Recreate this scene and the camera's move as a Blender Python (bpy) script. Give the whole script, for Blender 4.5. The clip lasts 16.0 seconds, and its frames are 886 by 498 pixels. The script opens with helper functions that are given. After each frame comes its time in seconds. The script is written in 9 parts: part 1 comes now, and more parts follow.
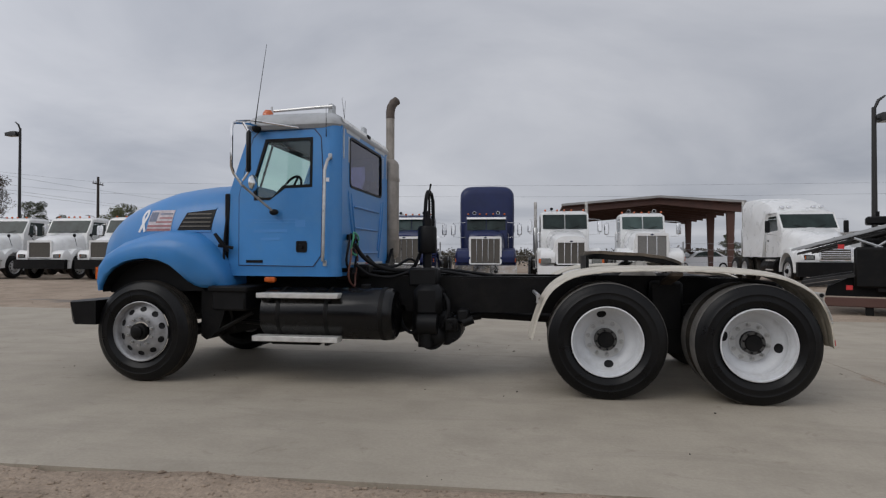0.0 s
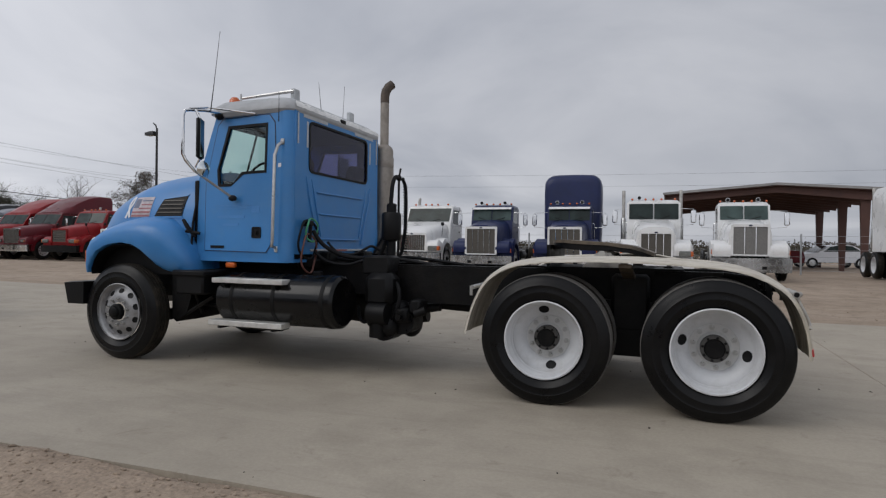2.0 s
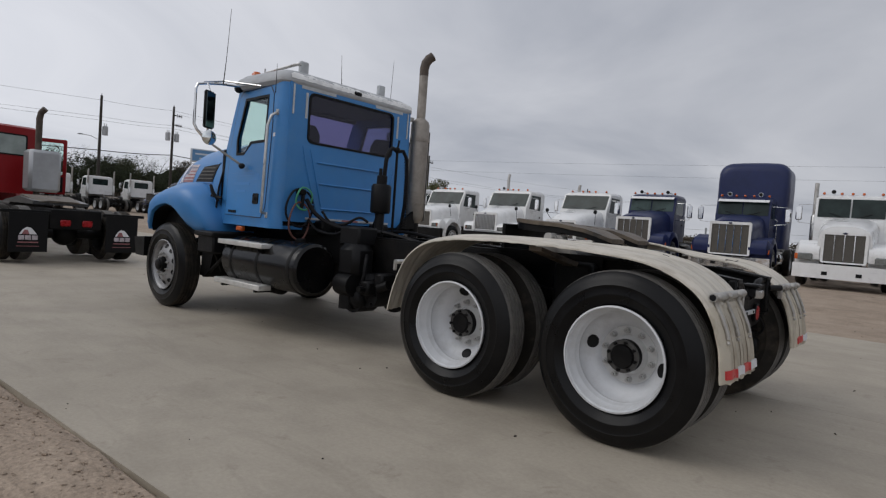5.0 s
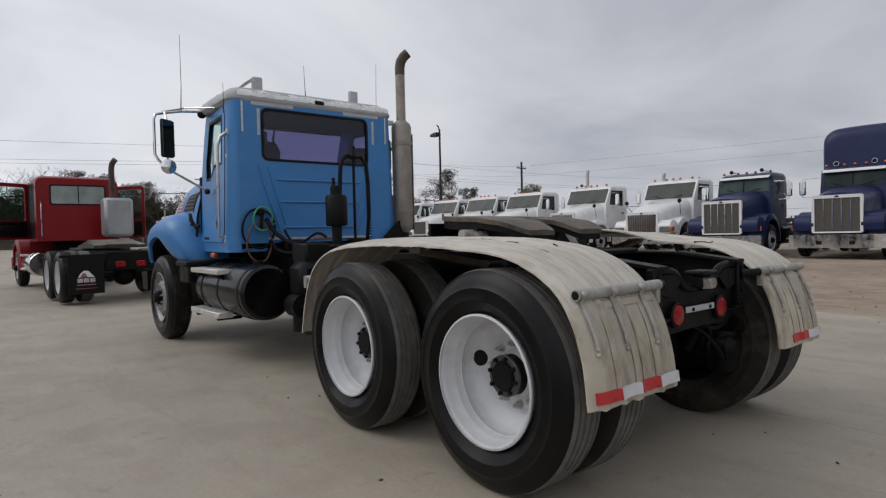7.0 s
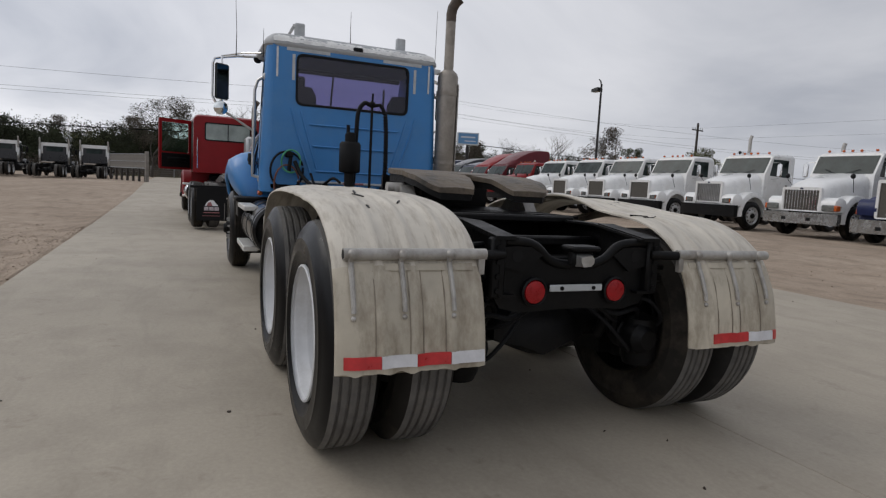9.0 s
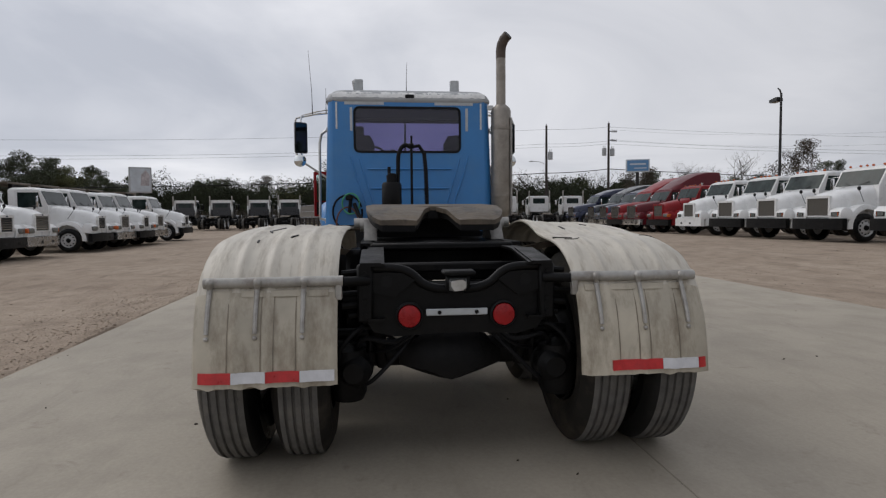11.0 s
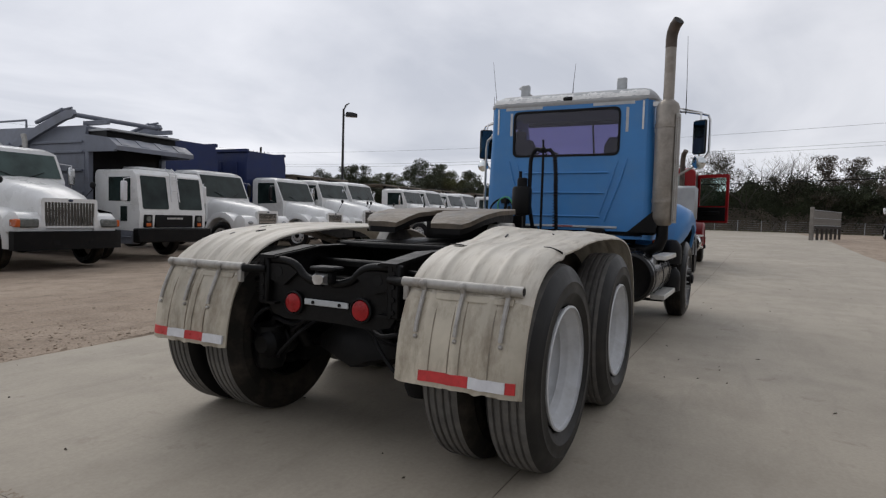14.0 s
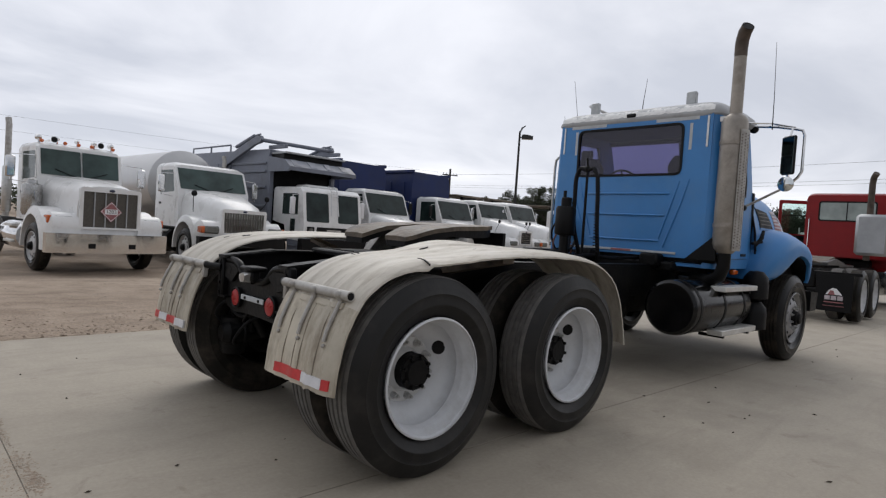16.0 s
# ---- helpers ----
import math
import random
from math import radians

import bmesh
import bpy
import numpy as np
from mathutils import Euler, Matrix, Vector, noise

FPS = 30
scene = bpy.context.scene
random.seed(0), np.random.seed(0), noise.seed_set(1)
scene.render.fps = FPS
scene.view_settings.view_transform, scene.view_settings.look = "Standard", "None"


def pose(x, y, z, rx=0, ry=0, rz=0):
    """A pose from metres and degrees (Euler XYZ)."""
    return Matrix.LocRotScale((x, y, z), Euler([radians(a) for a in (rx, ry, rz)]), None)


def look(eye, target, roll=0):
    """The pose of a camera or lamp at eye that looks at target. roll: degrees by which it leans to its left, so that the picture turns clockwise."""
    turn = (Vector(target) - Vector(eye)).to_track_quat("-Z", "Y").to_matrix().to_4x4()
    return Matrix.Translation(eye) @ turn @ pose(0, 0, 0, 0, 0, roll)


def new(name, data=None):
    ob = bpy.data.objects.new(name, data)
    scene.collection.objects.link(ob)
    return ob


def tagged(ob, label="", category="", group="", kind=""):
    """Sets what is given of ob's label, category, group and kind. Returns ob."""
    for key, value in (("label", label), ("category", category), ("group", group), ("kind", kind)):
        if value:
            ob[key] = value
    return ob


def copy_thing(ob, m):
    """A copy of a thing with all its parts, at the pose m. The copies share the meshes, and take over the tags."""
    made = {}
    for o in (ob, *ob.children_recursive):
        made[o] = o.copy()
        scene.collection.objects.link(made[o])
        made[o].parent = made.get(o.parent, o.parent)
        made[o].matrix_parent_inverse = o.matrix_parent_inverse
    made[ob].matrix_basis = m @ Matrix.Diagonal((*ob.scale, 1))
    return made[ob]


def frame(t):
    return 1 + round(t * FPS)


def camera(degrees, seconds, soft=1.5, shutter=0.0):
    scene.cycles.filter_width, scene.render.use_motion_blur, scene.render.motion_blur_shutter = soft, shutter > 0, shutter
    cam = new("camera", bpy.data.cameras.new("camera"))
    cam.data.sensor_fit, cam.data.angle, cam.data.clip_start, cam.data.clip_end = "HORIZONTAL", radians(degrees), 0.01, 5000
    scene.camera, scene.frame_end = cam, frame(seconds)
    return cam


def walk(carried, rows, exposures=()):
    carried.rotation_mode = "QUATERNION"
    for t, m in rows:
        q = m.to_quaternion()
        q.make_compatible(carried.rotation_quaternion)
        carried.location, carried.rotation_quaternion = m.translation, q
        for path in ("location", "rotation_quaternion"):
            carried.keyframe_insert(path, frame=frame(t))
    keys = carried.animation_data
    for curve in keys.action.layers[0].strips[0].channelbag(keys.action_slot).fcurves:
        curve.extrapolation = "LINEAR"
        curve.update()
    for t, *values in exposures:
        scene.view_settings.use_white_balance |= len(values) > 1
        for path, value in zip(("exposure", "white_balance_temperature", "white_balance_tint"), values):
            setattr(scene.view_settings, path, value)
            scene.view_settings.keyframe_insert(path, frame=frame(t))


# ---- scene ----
cam = camera(73.46, 16.0, soft=1.25)
PATH = [  # seconds, eye, a point ahead, roll
    (0, (0.1366, 0.0778, 1.2964), (-0.1870, 2.0513, 1.3193), 0.08),
    (0.5, (0.5382, 0.2444, 1.2871), (0.1561, 2.2073, 1.2581), 0.98),
    (1, (0.9150, 0.4114, 1.2554), (0.3857, 2.3401, 1.2576), -1.42),
    (1.5, (1.2964, 0.5825, 1.2776), (0.6380, 2.4710, 1.2700), -0.60),
    (2, (1.6763, 0.8294, 1.2728), (0.9622, 2.6976, 1.2632), 0.74),
    (2.5, (2.0316, 0.9792, 1.2629), (1.2158, 2.8038, 1.3350), -0.42),
    (3, (2.3997, 1.0988, 1.2845), (1.4451, 2.8563, 1.2984), 0.50),
    (3.5, (2.7107, 1.3479, 1.2638), (1.6839, 3.0629, 1.1975), 1.19),
    (4, (2.9886, 1.5827, 1.2515), (1.9178, 3.2719, 1.2538), 0.30),
    (4.5, (3.2794, 1.8473, 1.2720), (2.0191, 3.4002, 1.2852), 1.75),
    (5, (3.4648, 2.2364, 1.2451), (2.1709, 3.7593, 1.1660), 4.15),
    (5.2, (3.5395, 2.3781, 1.2558), (2.2642, 3.9181, 1.2119), 2.99),
    (7.3, (4.2081, 3.8941, 1.2264), (2.5912, 5.0687, 1.1500), -0.29),
    (7.5, (4.3241, 4.0158, 1.2534), (2.6503, 5.1065, 1.1596), 1.54),
    (8, (4.4764, 4.3645, 1.2319), (2.7121, 5.3035, 1.1590), 2.58),
    (8.2, (4.5249, 4.5326, 1.2430), (2.7557, 5.4572, 1.1196), 3.57),
    (10.3, (5.1567, 5.9051, 1.2339), (3.2083, 6.3443, 1.1301), -1.22),
    (10.5, (5.2117, 6.0622, 1.2350), (3.2439, 6.4148, 1.1753), -0.97),
    (11, (5.2561, 6.4183, 1.2451), (3.2699, 6.6274, 1.1405), -0.48),
    (11.5, (5.2099, 6.8515, 1.2543), (3.2124, 6.8537, 1.1559), 1.24),
    (12, (5.2514, 7.2289, 1.2357), (3.2571, 7.0777, 1.2365), -1.35),
    (12.5, (5.2777, 7.6131, 1.2646), (3.3106, 7.2535, 1.2289), -0.91),
    (13, (5.1560, 8.0430, 1.2534), (3.2633, 7.4060, 1.1432), 1.55),
    (13.5, (5.0712, 8.4282, 1.2389), (3.2476, 7.6103, 1.1661), 1.14),
    (14, (4.9517, 8.8193, 1.2789), (3.1883, 7.8818, 1.1702), 1.65),
    (14.5, (4.6889, 9.1505, 1.2592), (3.0341, 8.0400, 1.0904), 2.55),
    (15, (4.4656, 9.4547, 1.2806), (2.8713, 8.2505, 1.1913), 2.12),
    (15.5, (4.3158, 9.8630, 1.3099), (2.8621, 8.4941, 1.1959), 3.58),
    (16, (4.1027, 10.1994, 1.3004), (2.7269, 8.7494, 1.2341), 3.85),
]
walk(cam, [(t, look(eye, ahead, roll)) for t, eye, ahead, roll in PATH],
     exposures=[(0.0, -0.03, 6500, 10), (3.0, -0.08, 6500, 10), (5.0, -0.11, 6500, 10), (8.0, -0.02, 6600, 10), (11.0, -0.11, 6600, 10), (13.5, -0.03, 6600, 10), (16.0, 0.15, 6600, 10)])

# ---------------------------------------------------------------- world, sun
world = bpy.data.worlds.new("overcast_sky")
scene.world = world
world.use_nodes = True
wn, wl = world.node_tree.nodes, world.node_tree.links
wn.clear()


def wnode(kind, **values):
    n = wn.new(kind)
    for key, value in values.items():
        if key == "op":
            n.operation = value
        else:
            n.inputs[int(key[1:])].default_value = value
    return n


SUN_DIR = Vector((-0.55, -0.60, 0.75)).normalized()
w_out = wn.new("ShaderNodeOutputWorld")
w_co = wn.new("ShaderNodeTexCoord")
w_sep = wn.new("ShaderNodeSeparateXYZ")
wl.new(w_co.outputs["Generated"], w_sep.inputs[0])
w_zc = wnode("ShaderNodeMath", op="MAXIMUM", i1=0.0)
wl.new(w_sep.outputs[2], w_zc.inputs[0])
w_zp = wnode("ShaderNodeMath", op="ADD", i1=0.16)
wl.new(w_zc.outputs[0], w_zp.inputs[0])
w_dx = wnode("ShaderNodeMath", op="DIVIDE")
w_dy = wnode("ShaderNodeMath", op="DIVIDE")
wl.new(w_sep.outputs[0], w_dx.inputs[0]), wl.new(w_zp.outputs[0], w_dx.inputs[1])
wl.new(w_sep.outputs[1], w_dy.inputs[0]), wl.new(w_zp.outputs[0], w_dy.inputs[1])
w_comb = wn.new("ShaderNodeCombineXYZ")
wl.new(w_dx.outputs[0], w_comb.inputs[0]), wl.new(w_dy.outputs[0], w_comb.inputs[1])
w_noise = wn.new("ShaderNodeTexNoise")
w_noise.inputs["Scale"].default_value = 0.55
w_noise.inputs["Detail"].default_value = 7.0
w_noise.inputs["Roughness"].default_value = 0.52
w_noise.inputs["Distortion"].default_value = 0.6
wl.new(w_comb.outputs[0], w_noise.inputs["Vector"])
w_ramp = wn.new("ShaderNodeValToRGB")
w_ramp.color_ramp.elements[0].position, w_ramp.color_ramp.elements[0].color = 0.34, (0.408, 0.433, 0.495, 1)
w_ramp.color_ramp.elements[1].position, w_ramp.color_ramp.elements[1].color = 0.64, (0.665, 0.68, 0.73, 1)
wl.new(w_noise.outputs[0], w_ramp.inputs[0])
# the deck is thinner, and so brighter, round the hidden sun
w_dot = wn.new("ShaderNodeVectorMath")
w_dot.operation = "DOT_PRODUCT"
w_dot.inputs[1].default_value = Vector((-0.40, -0.82, 0.30)).normalized()
wl.new(w_co.outputs["Generated"], w_dot.inputs[0])
w_map = wn.new("ShaderNodeMapRange")
for i, v in ((1, -0.9), (2, 0.95), (3, 0.85), (4, 1.45)):
    w_map.inputs[i].default_value = v
wl.new(w_dot.outputs["Value"], w_map.inputs[0])
w_mul = wn.new("ShaderNodeVectorMath")
w_mul.operation = "SCALE"
wl.new(w_ramp.outputs[0], w_mul.inputs[0]), wl.new(w_map.outputs[0], w_mul.inputs["Scale"])
w_deck = wn.new("ShaderNodeBackground")
w_deck.inputs[1].default_value = 1.0
wl.new(w_mul.outputs[0], w_deck.inputs[0])
w_sky = wn.new("ShaderNodeTexSky")
w_sky.sky_type = "NISHITA"
w_sky.sun_disc = False
w_sky.sun_elevation = math.asin(SUN_DIR.z)
w_sky.sun_rotation = math.atan2(SUN_DIR.x, SUN_DIR.y)
w_clear = wn.new("ShaderNodeBackground")
w_clear.inputs[1].default_value = 0.05
wl.new(w_sky.outputs[0], w_clear.inputs[0])
w_mix = wn.new("ShaderNodeMixShader")
w_mix.inputs[0].default_value = 0.95
wl.new(w_clear.outputs[0], w_mix.inputs[1]), wl.new(w_deck.outputs[0], w_mix.inputs[2])
wl.new(w_mix.outputs[0], w_out.inputs[0])

sun_data = bpy.data.lights.new("sun", "SUN")
sun_data.energy, sun_data.angle, sun_data.color = 0.7, radians(35), (1.0, 0.97, 0.93)
sun = new("sun", sun_data)
sun.matrix_world = look(SUN_DIR * 60, (0, 0, 0))


# ---------------------------------------------------------------- materials
def material(name, col, rough=0.5, metal=0.0, var=0.12, scale=3.0, bump=0.0, bscale=80.0, dirt=None, dirt_amount=0.0, dirt_scale=2.0, coat=0.0,
             per_object=0.0, emission=None, spec=0.5, stretch=None):
    m = bpy.data.materials.new(name)
    m.use_nodes = True
    nodes, links = m.node_tree.nodes, m.node_tree.links
    b = nodes["Principled BSDF"]
    co = nodes.new("ShaderNodeTexCoord")
    n1 = nodes.new("ShaderNodeTexNoise")
    n1.inputs["Scale"].default_value, n1.inputs["Detail"].default_value, n1.inputs["Roughness"].default_value = scale, 6.0, 0.6
    links.new(co.outputs["Object"], n1.inputs["Vector"])
    ramp = nodes.new("ShaderNodeValToRGB")
    lo = [max(0.0, c * (1 - var)) for c in col]
    hi = [min(1.0, c * (1 + var)) for c in col]
    ramp.color_ramp.elements[0].position, ramp.color_ramp.elements[0].color = 0.30, (*lo, 1)
    ramp.color_ramp.elements[1].position, ramp.color_ramp.elements[1].color = 0.70, (*hi, 1)
    links.new(n1.outputs[0], ramp.inputs[0])
    last = ramp.outputs[0]
    if dirt:
        n2 = nodes.new("ShaderNodeTexNoise")
        n2.inputs["Scale"].default_value, n2.inputs["Detail"].default_value, n2.inputs["Roughness"].default_value = dirt_scale, 8.0, 0.68
        if stretch:
            mp = nodes.new("ShaderNodeMapping")
            mp.inputs["Scale"].default_value = stretch
            links.new(co.outputs["Object"], mp.inputs["Vector"]), links.new(mp.outputs[0], n2.inputs["Vector"])
        else:
            links.new(co.outputs["Object"], n2.inputs["Vector"])
        mr = nodes.new("ShaderNodeMapRange")
        for i, v in ((1, 0.48), (2, 0.72), (3, 0.0), (4, dirt_amount)):
            mr.inputs[i].default_value = v
        links.new(n2.outputs[0], mr.inputs[0])
        mx = nodes.new("ShaderNodeMix")
        mx.data_type = "RGBA"
        links.new(mr.outputs[0], mx.inputs[0]), links.new(last, mx.inputs[6])
        mx.inputs[7].default_value = (*dirt, 1)
        last = mx.outputs[2]
    if per_object:
        info = nodes.new("ShaderNodeObjectInfo")
        mr = nodes.new("ShaderNodeMapRange")
        for i, v in ((1, 0), (2, 1), (3, 1 - per_object), (4, 1 + per_object)):
            mr.inputs[i].default_value = v
        links.new(info.outputs["Random"], mr.inputs[0])
        vm = nodes.new("ShaderNodeVectorMath")
        vm.operation = "SCALE"
        links.new(last, vm.inputs[0]), links.new(mr.outputs[0], vm.inputs["Scale"])
        last = vm.outputs[0]
    links.new(last, b.inputs["Base Color"])
    b.inputs["Metallic"].default_value, b.inputs["Specular IOR Level"].default_value = metal, spec
    b.inputs["Coat Weight"].default_value = coat
    b.inputs["Coat Roughness"].default_value = 0.12
    rr = nodes.new("ShaderNodeMapRange")
    for i, v in ((1, 0.3), (2, 0.7), (3, max(0.02, rough - 0.10)), (4, min(1.0, rough + 0.10))):
        rr.inputs[i].default_value = v
    links.new(n1.outputs[0], rr.inputs[0]), links.new(rr.outputs[0], b.inputs["Roughness"])
    if bump:
        n3 = nodes.new("ShaderNodeTexNoise")
        n3.inputs["Scale"].default_value, n3.inputs["Detail"].default_value = bscale, 5.0
        links.new(co.outputs["Object"], n3.inputs["Vector"])
        bp = nodes.new("ShaderNodeBump")
        bp.inputs["Strength"].default_value, bp.inputs["Distance"].default_value = bump, 0.01
        links.new(n3.outputs[0], bp.inputs["Height"]), links.new(bp.outputs[0], b.inputs["Normal"])
    if emission:
        b.inputs["Emission Color"].default_value, b.inputs["Emission Strength"].default_value = (*emission[:3], 1), emission[3]
    return m


def glass(name, tint, gloss=0.05):
    """A tinted pane: clear through, with a Fresnel sheen."""
    m = bpy.data.materials.new(name)
    m.use_nodes = True
    nodes, links = m.node_tree.nodes, m.node_tree.links
    nodes.clear()
    out = nodes.new("ShaderNodeOutputMaterial")
    tr = nodes.new("ShaderNodeBsdfTransparent")
    tr.inputs[0].default_value = (*tint, 1)
    gl = nodes.new("ShaderNodeBsdfGlossy")
    gl.inputs["Roughness"].default_value = 0.02
    lw = nodes.new("ShaderNodeLayerWeight")
    lw.inputs[0].default_value = 0.5
    pw = nodes.new("ShaderNodeMath")
    pw.operation = "POWER"
    pw.inputs[1].default_value = 4.0
    links.new(lw.outputs["Facing"], pw.inputs[0])
    fr = nodes.new("ShaderNodeMapRange")
    for i, v in ((1, 0), (2, 1), (3, gloss), (4, 0.7)):
        fr.inputs[i].default_value = v
    links.new(pw.outputs[0], fr.inputs[0])
    mx = nodes.new("ShaderNodeMixShader")
    links.new(fr.outputs[0], mx.inputs[0]), links.new(tr.outputs[0], mx.inputs[1]), links.new(gl.outputs[0], mx.inputs[2])
    links.new(mx.outputs[0], out.inputs[0])
    return m


BLUE = material("faded_blue_paint", (0.038, 0.202, 0.49), 0.42, var=0.10, scale=1.6, dirt=(0.080, 0.230, 0.44), dirt_amount=0.35, dirt_scale=5.0, coat=0.12, bump=0.03, bscale=9)
BLUE_GHOST = material("sun_bleached_blue_paint", (0.060, 0.225, 0.52), 0.5, var=0.08)
ROOF = material("weathered_grey_roof_paint", (0.40, 0.41, 0.42), 0.55, var=0.18, scale=3, dirt=(0.18, 0.18, 0.18), dirt_amount=0.6, dirt_scale=6)
PEEL = material("peeling_white_paint", (0.80, 0.80, 0.78), 0.6, var=0.08, scale=6, dirt=(0.25, 0.25, 0.25), dirt_amount=0.45, dirt_scale=9)
TAPE = material("grey_sealing_tape", (0.45, 0.47, 0.48), 0.5, var=0.15, scale=12)
BLACK = material("greasy_black_frame_paint", (0.0034, 0.0034, 0.0037), 0.48, spec=0.18, var=0.4, scale=7, dirt=(0.016, 0.0135, 0.011), dirt_amount=0.5, dirt_scale=4, bump=0.25, bscale=40)
GLOSS_BLACK = material("gloss_black_tank_paint", (0.0035, 0.0035, 0.004), 0.24, spec=0.32, var=0.3, scale=3, dirt=(0.012, 0.0105, 0.009), dirt_amount=0.5, dirt_scale=5)
PLASTIC = material("black_plastic", (0.0055, 0.0055, 0.006), 0.5, spec=0.2, var=0.2, scale=10, bump=0.05, bscale=200)
RUBBER = material("black_tyre_rubber", (0.0038, 0.0038, 0.0042), 0.33, spec=0.20, var=0.25, scale=5, dirt=(0.013, 0.012, 0.011), dirt_amount=0.5, dirt_scale=3, bump=0.06, bscale=120)
RUBBER_WORN = material("scuffed_tyre_rubber", (0.0125, 0.012, 0.0115), 0.50, spec=0.28, var=0.3, scale=6, dirt=(0.046, 0.041, 0.036), dirt_amount=0.6, dirt_scale=4, bump=0.06, bscale=110)
RUBBER_DUSTY = material("dusty_tyre_rubber", (0.020, 0.018, 0.0155), 0.75, spec=0.15, var=0.3, scale=6, dirt=(0.085, 0.068, 0.052), dirt_amount=0.7, dirt_scale=4, bump=0.1, bscale=90)
TREAD = material("worn_tread_rubber", (0.108, 0.103, 0.096), 0.85, var=0.3, scale=14, dirt=(0.18, 0.163, 0.142), dirt_amount=0.6, dirt_scale=8, bump=0.2, bscale=90)
RIM_WHITE = material("white_wheel_paint", (0.62, 0.63, 0.645), 0.45, var=0.08, scale=6, dirt=(0.36, 0.35, 0.33), dirt_amount=0.5, dirt_scale=5)
RIM_SHADE = material("greyed_white_wheel_paint", (0.50, 0.50, 0.50), 0.45, var=0.12, scale=9, dirt=(0.25, 0.24, 0.22), dirt_amount=0.5, dirt_scale=9)
# Pale base stands for sky showing through the red tractor's rear window.
PANE_SKY = material("sky_pale_vehicle_glass", (0.30, 0.345, 0.325), 0.12, var=0.3, scale=1.6)
RIM_ALU = material("dull_aluminium_wheel", (0.31, 0.31, 0.315), 0.5, 0.55, var=0.2, scale=9, dirt=(0.14, 0.13, 0.12), dirt_amount=0.6, dirt_scale=6)
RIM_WORN = material("dusty_white_wheel_paint", (0.60, 0.60, 0.59), 0.45, var=0.12, scale=9, dirt=(0.30, 0.29, 0.27), dirt_amount=0.45, dirt_scale=9)
HUB_STEEL = material("greasy_grey_steel", (0.075, 0.073, 0.07), 0.4, 0.2, var=0.35, scale=16, dirt=(0.02, 0.018, 0.016), dirt_amount=0.6, dirt_scale=9)
NUT_STEEL = material("zinc_plated_nut", (0.50, 0.50, 0.49), 0.35, 0.5, var=0.25, scale=20, dirt=(0.2, 0.18, 0.16), dirt_amount=0.5, dirt_scale=10)
STEEL = material("brushed_steel", (0.55, 0.55, 0.54), 0.35, 0.9, var=0.15, scale=14, dirt=(0.25, 0.23, 0.2), dirt_amount=0.4, dirt_scale=8)
CHROME = material("chrome", (0.72, 0.72, 0.72), 0.10, 1.0, var=0.06, scale=8)
ALU = material("aluminium_step_plate", (0.62, 0.61, 0.58), 0.45, 0.5, var=0.15, scale=12, bump=0.2, bscale=70)
MUFFLER = material("heat_stained_steel", (0.30, 0.27, 0.235), 0.45, 0.6, var=0.22, scale=6, dirt=(0.15, 0.125, 0.10), dirt_amount=0.6, dirt_scale=5)
SOOT = material("sooty_pipe_end", (0.085, 0.065, 0.052), 0.6, 0.3, var=0.5, scale=9)
FENDER = material("aged_white_poly_fender", (0.545, 0.505, 0.432), 0.5, var=0.10, scale=5, dirt=(0.27, 0.225, 0.17), dirt_amount=0.75, dirt_scale=7, bump=0.08, bscale=16, stretch=(0.7, 4.0, 0.7))
FLAP_STAIN = material("stained_white_poly_flap", (0.475, 0.428, 0.342), 0.55, var=0.2, scale=4, dirt=(0.17, 0.13, 0.085), dirt_amount=0.9, dirt_scale=4.5, bump=0.12, bscale=14, stretch=(1.0, 1.6, 0.6))
RED_TAPE = material("red_reflective_tape", (0.50, 0.028, 0.03), 0.35, var=0.2, scale=20)
WHITE_TAPE = material("white_reflective_tape", (0.66, 0.66, 0.68), 0.35, var=0.10, scale=20)
RED_LENS = material("red_lens", (0.30, 0.006, 0.009), 0.3, var=0.25, scale=30, coat=0.15, spec=0.3)
AMBER = material("amber_lens", (0.52, 0.10, 0.012), 0.25, var=0.1, coat=0.5)
CLEAR = material("clear_lamp_lens", (0.14, 0.145, 0.135), 0.2, 0.0, var=0.3, scale=14, coat=0.25)
RUST = material("greasy_rusty_steel", (0.115, 0.089, 0.062), 0.55, 0.05, var=0.35, scale=9, dirt=(0.010, 0.009, 0.008), dirt_amount=0.97, dirt_scale=3.4, bump=0.7, bscale=22, stretch=(1.0, 1.6, 1.0))
RIB_LINE = material("rib_shade_and_grime", (0.235, 0.20, 0.155), 0.8, var=0.3, scale=12)
DULL_STEEL = material("weathered_dull_steel", (0.40, 0.385, 0.36), 0.5, 0.35, var=0.22, scale=14, dirt=(0.17, 0.145, 0.12), dirt_amount=0.7, dirt_scale=9)
HOSE = material("black_rubber_hose", (0.006, 0.006, 0.007), 0.6, spec=0.2, var=0.3, scale=20)
GREEN_HOSE = material("green_air_hose", (0.06, 0.30, 0.16), 0.45, var=0.15)
BROWN_HOSE = material("brown_red_air_hose", (0.14, 0.055, 0.04), 0.5, var=0.2)
SEAT = material("dark_seat_cloth", (0.012, 0.012, 0.014), 0.9, var=0.3, scale=30)
WHITE = material("white_truck_paint", (0.75, 0.75, 0.74), 0.32, var=0.04, scale=2, dirt=(0.54, 0.52, 0.48), dirt_amount=0.4, dirt_scale=2.5, coat=0.3)
RED = material("red_truck_paint", (0.22, 0.0045, 0.007), 0.38, var=0.12, scale=2, coat=0.05, spec=0.3)
